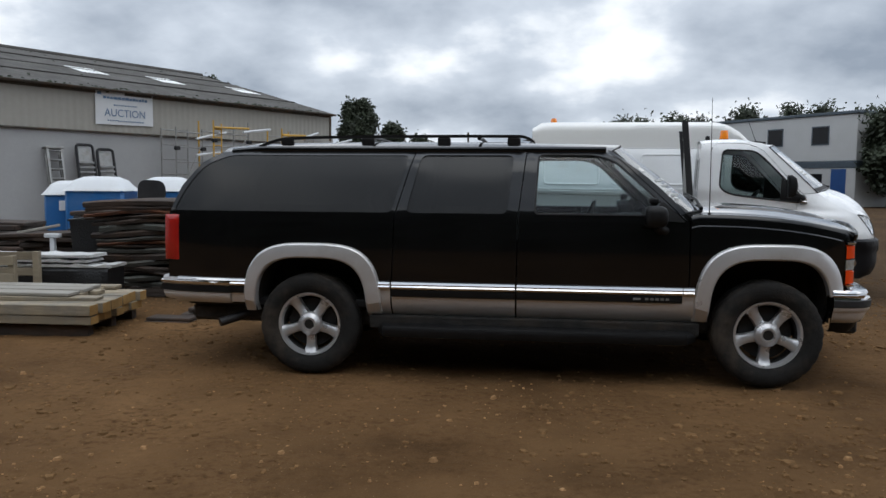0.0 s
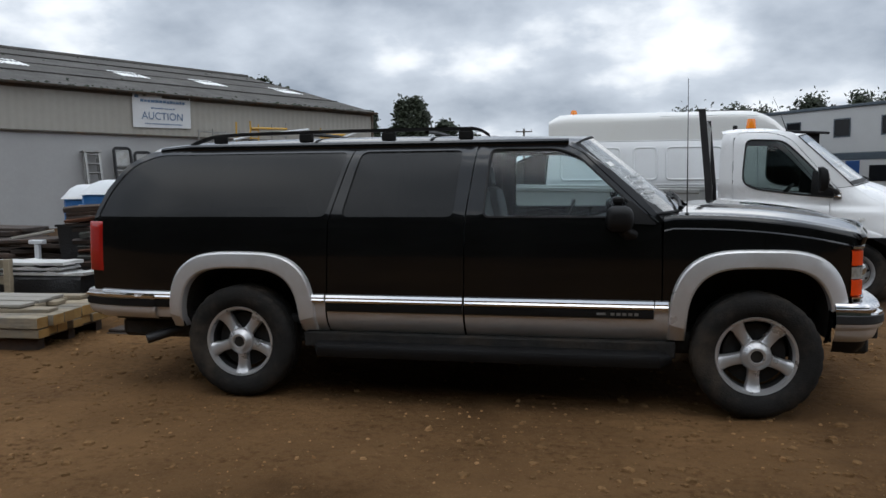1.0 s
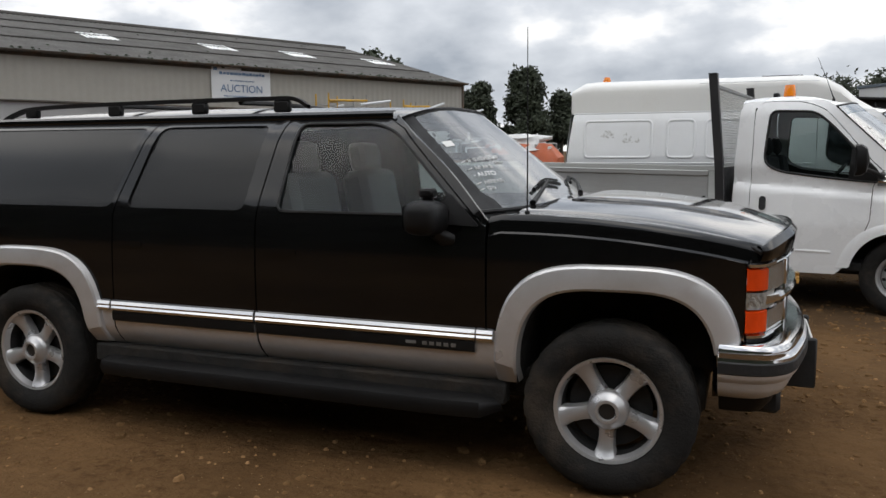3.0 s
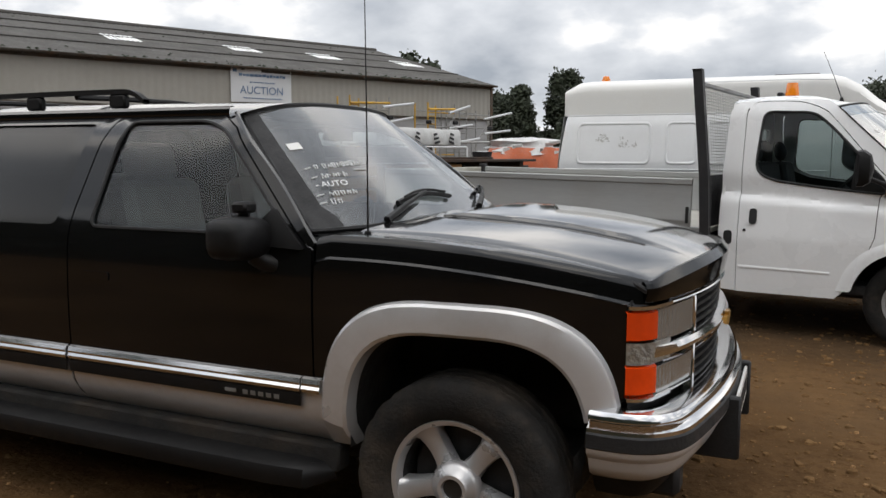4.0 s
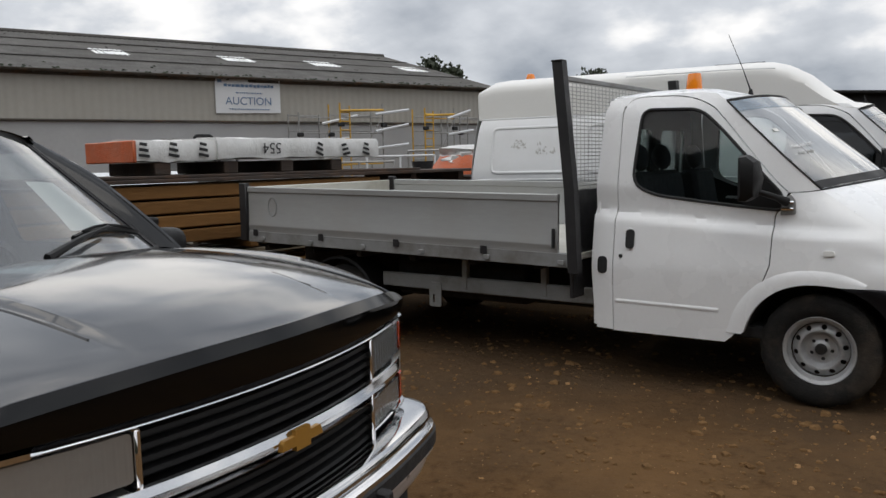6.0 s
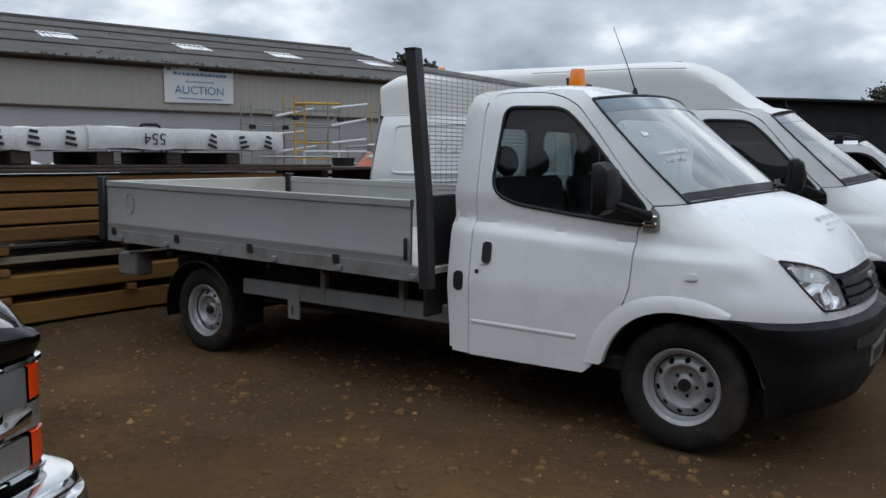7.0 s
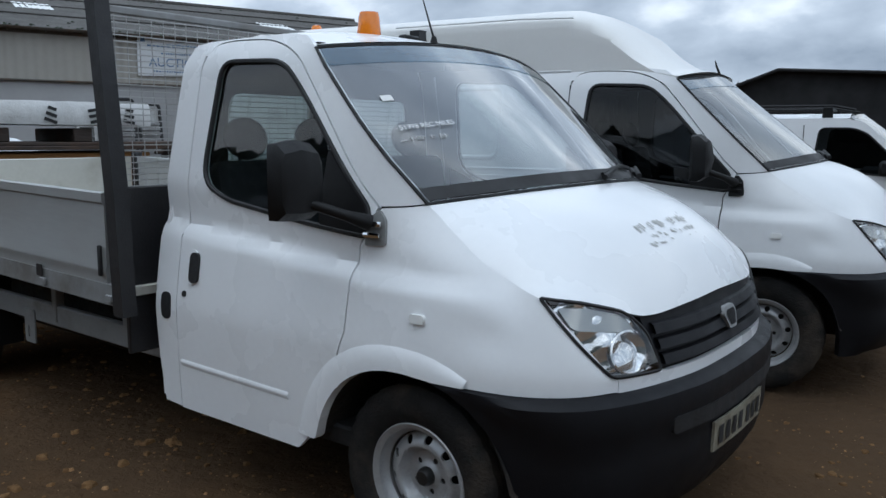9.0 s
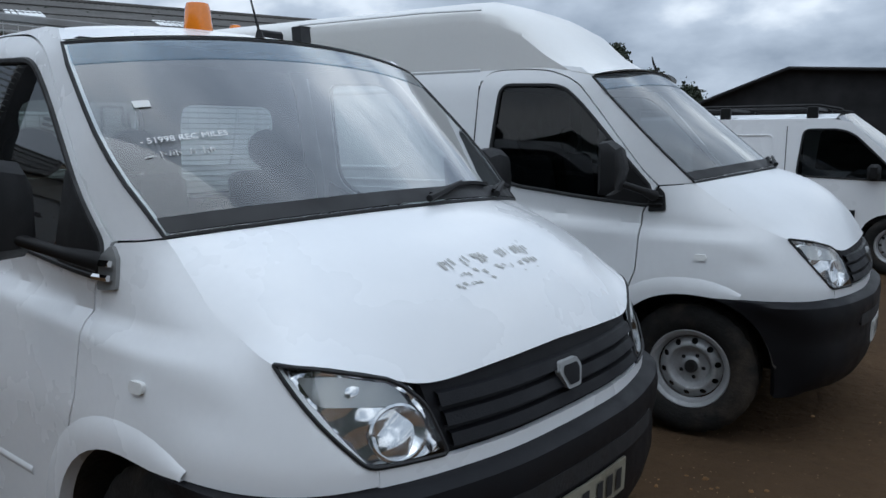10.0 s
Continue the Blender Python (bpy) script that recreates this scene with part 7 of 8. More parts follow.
# ---- scaffold frames in front of the shed ----
def scaffold(x0, x1, y, z1, paint, ladder=True, seed=0):
    rnd = random.Random(seed)
    t = thing("scaffold_tower", WALL @ pose(0, y, 0), "scaffold tower frame of %s tube with rungs, beside the shed" % ("yellow" if paint == "yellow" else "grey"), "scaffold", "scaffold towers by the shed")
    m = M[paint]
    for x in (x0, x1):
        for yy in (0, 0.75):
            p = part("post", Geo().tube([(x, yy, 0), (x, yy, z1)], 0.028, 7), m if x == x0 or paint == "galv" else M["galv"], t)
    for z in [0.4 + 0.5 * i for i in range(int((z1 - 0.4) / 0.5) + 1)]:
        part("ledger", Geo().tube([(x0, 0, z), (x1, 0, z)], 0.022, 6), m if rnd.random() < 0.5 else M["galv"], t)
        part("ledger", Geo().tube([(x0, 0.75, z + 0.1), (x1, 0.75, z + 0.1)], 0.022, 6), M["galv"], t)
    part("brace", Geo().tube([(x0, 0, 0.5), (x1, 0, z1 - 0.4)], 0.018, 6), M["galv"], t)
    if ladder:
        for k in range(int(z1 / 0.28)):
            part("rung", Geo().tube([(x0, 0, 0.25 + 0.28 * k), (x0 + 0.35, 0, 0.25 + 0.28 * k)], 0.02, 6), m, t)
        part("ladder_rail", Geo().tube([(x0 + 0.35, 0, 0), (x0 + 0.35, 0, z1 - 0.1)], 0.026, 6), m, t)
    for q in range(3):
        z = z1 - 0.25 - 0.55 * q
        part("loose_tube", Geo().tube([(x1 - 0.35, -0.12, z - 0.10), (x1 + rnd.uniform(0.6, 1.1), -0.16, z + rnd.uniform(0.0, 0.22))], 0.045, 6), M["lid"], t)
    if paint == "yellow":
        part("guard_rail", Geo().tube([(x0, -0.04, z1 - 0.25), (x1, -0.04, z1 - 0.2)], 0.04, 6), m, t)
    for x, yy in ((x0, 0), (x1, 0)):
        part("brace_fitting", Geo().box((x - 0.06, yy - 0.06, z1 - 0.75), (x + 0.14, yy + 0.06, z1 - 0.62), 0.02), M["rubber"], t)
    return t


scaffold(1.2, 2.3, -1.1, 3.05, "galv", False, 1)
scaffold(2.45, 4.05, -1.5, 3.35, "yellow", True, 2)
scaffold(5.75, 7.0, -1.5, 3.25, "yellow", True, 3)
scaffold(7.5, 9.0, -1.2, 3.10, "galv", True, 4)


def leaning(name, label, category, x, z1, kind):
    t = thing(name, WALL @ pose(x, -0.55, 0, -9, 0, 0), label, category)
    if kind == "ladder":
        for layer, k in ((0.0, 1.0), (0.10, 0.93)):
            for xx in (-0.22, 0.22):
                part("rail", Geo().box((xx - 0.04, layer - 0.035, 0), (xx + 0.04, layer + 0.035, z1 * k), 0.008), M["galv"], t)
            for q in range(int(z1 * k / 0.28)):
                part("rung", Geo().box((-0.22, layer - 0.03, 0.2 + 0.28 * q), (0.22, layer + 0.03, 0.245 + 0.28 * q), 0.006), M["greysteel"], t)
        part("top_cap", Geo().box((-0.30, -0.06, z1), (0.30, 0.16, z1 + 0.07), 0.015), M["galv"], t)
    else:
        loop = rounded([(-0.30, 0.2), (0.30, 0.2), (0.28, z1), (-0.28, z1)], 0.12)
        part("tube_frame", Geo().tube([(u, 0, v) for u, v in divide(loop, 0.1)], 0.045, 6, True), M["darksteel"], t)
        part("back_panel", Geo().panel(rounded([(-0.22, z1 - 0.62), (0.22, z1 - 0.62), (0.2, z1 - 0.1), (-0.2, z1 - 0.1)], 0.08), lambda u, v: (u, 0.02, v), (), 0.3, (0, 0.02, 0)), M["galv"], t, "pale grey panel")
        for v in (0.45, 0.60, 0.75, 0.90):
            part("slat", Geo().box((-0.26, -0.05, z1 - 0.15 - v), (0.26, 0.03, z1 - 0.08 - v), 0.01), M["greysteel"], t)
    return t


leaning("ladder", "grey folded stepladder leaning on the shed wall", "ladder", -2.55, 2.24, "ladder")
leaning("metal_frame", "dark tubular frame with grey panel leaning on the wall", "frame", -1.55, 2.40, "frame")
leaning("metal_frame", "narrow dark slatted frame leaning on the wall", "frame", -0.85, 2.28, "frame")

# ---- blue tanks with white lids ----
for i, (x, y, w, l) in enumerate(((-10.0, 16.7, 0.82, 0.85), (-9.22, 16.5, 1.14, 1.0), (-8.0, 16.9, 0.98, 1.0))):
    z0 = ground_z(x, y) + (0.09 if i == 0 else 0.0)
    t = thing("plastic_tank", pose(x, y, ground_z(x, y), 0, 0, 12), "blue plastic tank with a domed white lid, on the soil", "tank", "blue tanks by the shed")
    part("body", Geo().box((-w / 2, -l / 2, 0), (w / 2, l / 2, 1.27 - z0), 0.06), M["blue"], t)
    rows = []
    for j in range(9):
        u = -1 + j / 4
        rows.append([(u * (w / 2 + 0.03), v * (l / 2 + 0.03), 1.25 - z0 + 0.27 * (1 - abs(u) ** 5) * (1 - abs(v) ** 4) + (0 if abs(u) < 1 and abs(v) < 1 else -0.02)) for v in [-1 + k / 4 for k in range(9)]])
    part("lid", Geo().strip(rows), M["lid"], t, "domed white plastic lid")
    part("front_plate", Geo().box((-0.10, -l / 2 - 0.02, 0.75), (0.12, -l / 2, 0.95), 0.01), M["lid"], t)


# ---- timber and pallets behind the estate car ----
def pallet(m, sx, sy, label):
    t = thing("pallet", m, label, "pallet", "pallets on the soil")
    n = 6
    for i in range(n):
        x = -sx / 2 + 0.05 + (sx - 0.1) * i / (n - 1)
        part("deck_board", Geo().box((x - 0.05, -sy / 2, 0.10), (x + 0.05, sy / 2, 0.122), 0.003), M["old_wood"], t)
    for y in (-sy / 2 + 0.05, 0, sy / 2 - 0.05):
        part("bearer", Geo().box((-sx / 2, y - 0.05, 0.0), (sx / 2, y + 0.05, 0.10), 0.004), M["old_wood"], t)
    return t


def board_stack(name, m, length, rows, cols, bw, bh, mtl, label, rnd, ragged=0.06, gap=0.006, ends=None):
    """A stack of boards along x; each board is a part."""
    t = thing(name, m, label, "timber stack")
    z = 0.0
    for r in range(rows):
        hh = bh * rnd.uniform(0.85, 1.15)
        for c in range(cols):
            y = (c - (cols - 1) / 2) * (bw + gap) + rnd.uniform(-0.004, 0.004)
            a, b = -length / 2 + rnd.uniform(-ragged, ragged), length / 2 + rnd.uniform(-ragged, ragged)
            w = bw * rnd.uniform(0.92, 1.0) / 2
            tilt = Matrix.Rotation(rnd.uniform(-0.012, 0.012), 4, "Z") @ Matrix.Rotation(rnd.uniform(-0.008, 0.008), 4, "Y")
            part("board", Geo().box((a, y - w, z), (b, y + w, z + hh), 0.006, tilt), M[mtl], t)
            if ends:
                part("board_end", Geo().box((b, y - w * 0.96, z + 0.004), (b + 0.003, y + w * 0.96, z + hh - 0.004), 0.0, tilt), M[ends], t)
        z += hh + 0.004
    return t


rnd = random.Random(21)
# pale timbers on a pallet
pallet(pose(-5.36, 8.52, 0.0, 0, 0, 3), 1.55, 1.0, "grey-brown wooden pallet under the pale timber")
board_stack("timber_stack", pose(-5.38, 8.52, 0.124, 0, 0, 3), 1.70, 2, 7, 0.155, 0.088, "new_wood", "pale sawn timbers with yellow ends stacked on a pallet", rnd, 0.05, 0.010, "end_wood")
board_stack("timber_stack", pose(-5.70, 8.62, 0.308, 0, 0, 5), 1.85, 1, 5, 0.17, 0.035, "new_wood", "loose pale boards laid on the timber", rnd, 0.16, 0.03)
board_stack("timber_stack", pose(-5.85, 8.55, 0.350, 0, 0, 1), 1.75, 1, 3, 0.21, 0.030, "grey_wood", "wide greyed boards on top of the timber", rnd, 0.18, 0.04)
# pack of boards in black sheet with white sheets on top
t = thing("board_pack", pose(-5.95, 9.80, 0.02, 0, 0, 2) @ Matrix.Diagonal((1, 0.45, 1, 1)), "low pack of boards under black sheet with white top", "timber stack")
rows = []
for k in range(15):
    x = -0.75 + 1.45 * k / 14
    rows.append([(x + 0.02 * noise.noise(Vector((k * 0.5, z * 5, 0))), y + 0.03 * noise.noise(Vector((k * 0.7, z * 4, y))), z) for y, z in ((-0.43, 0.0), (-0.45, 0.2), (-0.42, 0.40), (-0.38, 0.44), (0.40, 0.44), (0.43, 0.0))])
g = Geo().strip(rows, False, True)
g.f += [tuple(range(6)), tuple(range(len(g.v) - 6, len(g.v)))]
part("sheeted_pack", g, M["black_sheet"], t, "creased black plastic sheeting")
for i, (a, b, z) in enumerate(((-0.72, 0.74, 0.445), (-0.95, 0.46, 0.50), (-1.0, 0.50, 0.555))):
    rows = []
    for k in range(15):
        x = a + (b - a) * k / 14
        zz = z + 0.030 + 0.022 * noise.noise(Vector((k * 0.55, i * 7, 1)))
        rows.append([(x + 0.05 * noise.noise(Vector((y * 9, i, k * 0.2))), y, zz + 0.010 * noise.noise(Vector((k * 0.8, y * 3, i)))) for y in (-0.44, -0.2, 0.1, 0.42)] + [(x, 0.42, z), (x, -0.43, z)])
    g = Geo().strip(rows, False, True)
    g.f += [tuple(range(6)), tuple(range(len(g.v) - 6, len(g.v)))]
    part("white_sheet", g, M["wrap"], t, "crumpled white sheeting")
# crate side beside it
t = thing("crate", pose(-6.25, 9.15, 0.0, 0, 0, 6), "pale slatted wooden crate beside the boards", "crate")
for z in (0.02, 0.20, 0.38, 0.56):
    part("slat", Geo().box((-0.42, -0.30, z), (0.34, -0.28, z + 0.09), 0.004), M["new_wood"], t)
    part("slat", Geo().box((-0.42, 0.28, z), (0.34, 0.30, z + 0.09), 0.004), M["new_wood"], t)
for x in (-0.40, 0.28):
    for y in (-0.28, 0.21):
        part("corner_post", Geo().box((x, y, 0.0), (x + 0.07, y + 0.07, 0.66), 0.006), M["new_wood"], t)
# tall stack of dark warped sheets that leans out towards its top
pallet(pose(-4.95, 10.95, 0.03, 0, 0, 4), 1.5, 1.1, "dark wooden pallet under the old boards")
t = thing("board_stack", pose(-4.95, 10.95, 0.155, 0, 0, 3), "tall ragged stack of dark warped boards leaning out at the top", "timber stack")
z, r = 0.0, 0
while z < 0.99:
    hh = rnd.uniform(0.028, 0.075)
    k0 = z / 1.0
    left = -0.66 - 0.40 * k0 ** 1.25 + rnd.uniform(-0.09, 0.09)
    right = 0.62 + rnd.uniform(-0.1, 0.1)
    warp, ph, sag = rnd.uniform(0.006, 0.016), rnd.uniform(0, 6), 0.05 * k0
    rows = []
    for k in range(17):
        x = left + (right - left) * k / 16
        zz = z + warp * math.sin(ph + k * 0.5) + sag * math.sin(math.pi * k / 16) - 0.03 * k0
        yy = 0.035 * math.sin(ph * 2 + k * 0.7) + rnd.uniform(-0.006, 0.006)
        rows.append([(x, -0.52 + yy, zz), (x, -0.54 + yy, zz + hh * 0.7), (x, -0.50 + yy, zz + hh), (x, 0.52, zz + hh), (x, 0.52, zz)])
    g = Geo().strip(rows, False, True)
    g.f += [tuple(range(5)), tuple(range(len(g.v) - 5, len(g.v)))]
    part("board", g, M[rnd.choice(("old_wood", "old_wood", "old_wood", "felt", "rust"))], t)
    z += hh + rnd.uniform(0.002, 0.014)
t = thing("curved_panel", pose(-5.97, 12.05, 0.04, -3, 0, 5), "dark grey rounded panel standing behind the boards", "panel")
part("panel", Geo().panel(rounded([(-0.20, 0.0), (0.20, 0.0), (0.20, 1.42), (-0.20, 1.42)], [0.02, 0.02, 0.14, 0.14], 6), lambda u, v: (u, 0.05 * (u / 0.2) ** 2, v), (), 0.12, (0, 0.03, 0)), M["darksteel"], t)
t = thing("black_tub", pose(-6.30, 11.3, 0.03, 0, 0, 8), "black open plastic tub standing in the yard", "tub")
part("tub", Geo().strip([[(sx * w, sy * w * 0.8, z) for sx, sy in ((-1, -1), (1, -1), (1, 1), (-1, 1))] for w, z in ((0.24, 0.0), (0.29, 0.88), (0.31, 0.88), (0.31, 0.91), (0.27, 0.91), (0.22, 0.05))], False, True), M["black_sheet"], t, "", None, 30)
# rusty and dark odds and ends
for i, (x, y, z, sx, sy, sz, key, lab) in enumerate((
        (-6.9, 11.6, 0.04, 1.7, 0.9, 0.72, "old_wood", "dark heap of old boards beside the tanks"),
        (-6.55, 12.5, 0.04, 1.6, 0.8, 0.98, "black_sheet", "black sheeted bundle by the shed yard"),
        (-8.6, 12.4, 0.04, 1.6, 0.9, 0.80, "old_wood", "rusty brown heap of scrap boards"),
        (-5.3, 14.9, 0.06, 2.2, 0.9, 0.95, "old_wood", "dark heap of scrap boards behind the timber"),
        (-6.9, 15.2, 0.06, 1.4, 0.9, 0.90, "old_wood", "rusty heap of old boards by the tanks"),
        (-3.75, 9.45, 0.0, 1.0, 0.5, 0.12, "old_wood", "low dark boards lying on the soil"),
        (-4.1, 8.9, 0.0, 0.7, 0.3, 0.06, "old_wood", "loose dark board on the soil"))):
    t = thing("board_heap", pose(x, y, z, 0, 0, rnd.uniform(-12, 12)), lab, "timber")
    n = max(2, int(sz / 0.07))
    for k in range(n):
        zz = sz * k / n
        part("board", Geo().box((-sx / 2 * rnd.uniform(0.5, 1.0), -sy / 2 * rnd.uniform(0.5, 1), zz), (sx / 2 * rnd.uniform(0.5, 1.0), sy / 2 * rnd.uniform(0.5, 1), zz + sz / n * rnd.uniform(0.7, 1.05)), 0.01, pose(0, 0, 0, 0, rnd.uniform(-2.5, 2.5) * (k > 1), rnd.uniform(-14, 14))), M[key if k % 3 else "old_wood"], t)
        if k > 1 and k % 2:
            x1, y1 = rnd.uniform(-sx / 2, sx / 4), rnd.uniform(-sy / 2, 0)
            part("offcut", Geo().box((0, -0.05, -0.02), (rnd.uniform(0.3, 0.7), 0.05, 0.02), 0.008, pose(x1, y1 - 0.05, zz + 0.04, rnd.uniform(-15, 15), rnd.uniform(-12, 12), rnd.uniform(-60, 60))), M[rnd.choice(("rust", "old_wood", "rust", "grey_wood"))], t)
t = thing("tarpaulin", pose(-5.75, 11.1, 0.78, 0, 0, 0), "crumpled rusty-orange sheet over the boards", "sheet")
rows = [[(0.05 * i, 0.05 * j - 0.3, -0.03 * abs(i - 5) + 0.07 * noise.noise(Vector((i * 0.7, j * 0.7, 2)))) for j in range(9)] for i in range(9)]
part("sheet", Geo().strip(rows), M["tarp"], t)
t = thing("white_post", pose(-6.55, 10.65, 0.02), "short white painted post with a cross plate", "post")
part("post", Geo().box((-0.03, -0.03, 0.0), (0.03, 0.03, 0.72), 0.006), M["lid"], t)
part("cross_arm", Geo().box((-0.10, -0.04, 0.70), (0.10, 0.04, 0.75), 0.006), M["lid"], t)
part("foot", Geo().box((-0.18, -0.14, 0.40), (0.18, 0.14, 0.45), 0.006), M["lid"], t)

# ---- timber by the truck's tail ----
LONG = pose(-2.62, 12.75, 0.045, 0, 0, 77)


def long_stack():
    t = thing("timber_stack", LONG, "long stack of brown planks and ochre beams with spacers", "timber stack")
    for k, (z, h, key, out) in enumerate(((0.02, 0.20, "ochre_wood", 0.0), (0.30, 0.17, "ochre_wood", 0.03))):
        for c in range(4):
            y = 0.02 + c * 0.30 - out
            part("beam", Geo().box((-2.4 + 0.07 * k, y, z), (2.2 - 0.1 * c, y + 0.22, z + h), 0.012), M[key], t)
    for x in (-2.1, -0.9, 0.3, 1.5):
        for z in (0.235, 0.49, 0.685):
            part("spacer", Geo().box((x - 0.05, -0.02, z - 0.015), (x + 0.05, 1.15, z + 0.05), 0.006), M["brown_wood"], t)
    for c in range(9):
        y = 0.05 + 0.12 * c
        part("slat", Geo().box((-2.2 + rnd.uniform(-0.2, 0.2), y, 0.56 + rnd.uniform(0, 0.02)), (1.4 + rnd.uniform(-0.4, 0.4), y + 0.09, 0.64), 0.006), M["new_wood"] if c % 3 == 0 else M["old_wood"], t)
    for r in range(4):
        z = 0.785 + 0.150 * r
        for c in range(4):
            y = 0.0 + 0.28 * c + rnd.uniform(-0.008, 0.008)
            part("plank", Geo().box((-2.5 + rnd.uniform(-0.06, 0.06), y, z), (2.3 + rnd.uniform(-0.06, 0.06), y + 0.26, z + 0.128), 0.010), M["brown_wood"], t)
    part("cover_board", Geo().box((-2.6, -0.05, 1.392), (4.2, 1.15, 1.43), 0.006), M["old_wood"], t, "dark cover board on top")
    part("cover_board", Geo().box((-2.6, -0.03, 1.432), (3.0, 1.12, 1.462), 0.006), M["old_wood"], t)
    for x in (3.0, 4.0):
        part("prop", Geo().box((x - 0.06, 0.1, 0.0), (x + 0.06, 1.0, 1.39), 0.01), M["old_wood"], t)


long_stack()
t = thing("wrapped_timber", LONG @ pose(-1.1, 0.10, 1.464), "pack of timber in white printed wrap on the stack", "timber pack")
for x in (0.45, 1.25, 2.0, 2.75):
    part("spacer", Geo().box((x - 0.09, 0.02, 0.0), (x + 0.09, 0.95, 0.13), 0.01), M["old_wood"], t)
for i, (a, b, z0, z1, y0) in enumerate(((0.17, 1.14, 0.14, 0.345, 0.0), (1.06, 3.42, 0.16, 0.375, -0.02))):
    rows = []
    for k in range(31):
        x = a + (b - a) * k / 30
        row = []
        for j, (y, z) in enumerate(((y0, z0), (y0 - 0.01, z0 + 0.06), (y0 - 0.005, z1 - 0.05), (y0 + 0.02, z1), (0.35, z1 + 0.01), (0.8, z1 + 0.005), (0.98, z1 - 0.02), (1.0, z0))):
            d = 0.020 * noise.noise(Vector((x * 3.1, j * 1.3, i * 5))) + 0.010 * noise.noise(Vector((x * 9, j * 2.3, i)))
            row.append((x, y + d * (0.8 if j < 3 else 0.3), z + d))
        rows.append(row)
    g = Geo().strip(rows, False, True)
    g.f += [tuple(range(8)), tuple(range(len(g.v) - 8, len(g.v)))]
    p = part("wrapped_pack", g, M["wrap"], t, "creased white plastic wrap with black print")
words("554", 0.17, M["ink"], "printed_number", t, pose(1.75, -0.048, 0.268, 90, 180, 0), 0.001)
for x, tilt in ((0.24, 8), (0.56, 10), (0.90, 10), (2.45, 20), (2.85, -10), (3.2, 15)):
    g = Geo()
    for k in range(3):
        g.box((-0.06, -0.002, -0.07 + 0.055 * k), (0.06 - 0.02 * k, 0.0, -0.04 + 0.055 * k))
    part("print_mark", g, M["ink"], t, "", pose(x, -0.046 if x > 1 else -0.030, 0.25, 0, tilt, 0))
part("red_end", Geo().box((0.135, 0.0, 0.13), (0.175, 0.98, 0.345), 0.01), M["tarp"], t, "red end cap of the pack")

# orange sheeted pile and pale tube frames beyond
t = thing("sheeted_pile", pose(-2.35, 18.3, ground_z(0, 18)), "pile under crumpled orange plastic with white sheet on top", "pile")
for key, r0, z0, z1, name in (("tarp", 0.74, 0.0, 1.58, "orange_sheet"), ("wrap", 0.56, 1.46, 1.74, "white_sheet")):
    rows = []
    for i in range(25):
        a = 2 * math.pi * i / 24
        row = []
        for j in range(9):
            k = j / 8
            r = r0 * (1 - 0.25 * k - 0.75 * max(0, k - 0.7) / 0.3) * (1 + 0.22 * noise.noise(Vector((math.cos(a) * 2, math.sin(a) * 2, k * 4))) + 0.12 * noise.noise(Vector((math.cos(a) * 6, math.sin(a) * 6, k * 9))))
            row.append((r * math.cos(a) * 1.15, r * math.sin(a), z0 + (z1 - z0) * min(1, k / 0.75) + 0.05 * noise.noise(Vector((math.cos(a) * 3, math.sin(a) * 3, k * 6 + 2)))))
        rows.append(row)
    part(name, Geo().strip(rows), M[key], t)
for i in range(5):
    x, y = -6.0 + 0.75 * i, 20.3 + 0.45 * i
    t = thing("tube_frame", pose(x, y, ground_z(x, y), -6 + 4 * i, 0, 20 - 9 * i), "pale aluminium tube frame standing in the yard", "frame", "tube frames in the yard")
    w, h = 1.5, 1.50 + 0.10 * (i % 3)
    for zz in (0.25, h * 0.5, h - 0.35, h):
        part("rail", Geo().tube([(-w / 2, 0, zz), (w / 2, 0, zz)], 0.022, 6), M["lid"] if i % 2 else M["galv"], t)
    for xx in (-w / 2, 0, w / 2):
        part("upright", Geo().tube([(xx, 0, 0), (xx, 0, h)], 0.024, 6), M["lid"] if i % 2 else M["galv"], t)
t = thing("bench_top", pose(-2.9, 17.0, ground_z(0, 17), 0, 0, 10), "dark low table with black buckets on the yard", "table")
part("tabletop", Geo().box((-1.0, -0.35, 1.25), (1.0, 0.35, 1.29), 0.01), M["old_wood"], t)
for x in (-0.9, 0.9):
    part("leg", Geo().box((x - 0.04, -0.3, 0), (x + 0.04, 0.3, 1.25), 0.01), M["old_wood"], t)
b = thing("bucket", pose(-2.6, 16.95, ground_z(0, 17) + 1.29), "black plastic bucket on the low table", "bucket")
part("body", Geo().lathe([(0.0, 0.0), (0.13, 0.0), (0.17, 0.22), (0.16, 0.22), (0.12, 0.02)], 16, pose(0, 0, 0, 90)), M["rubber"], b)


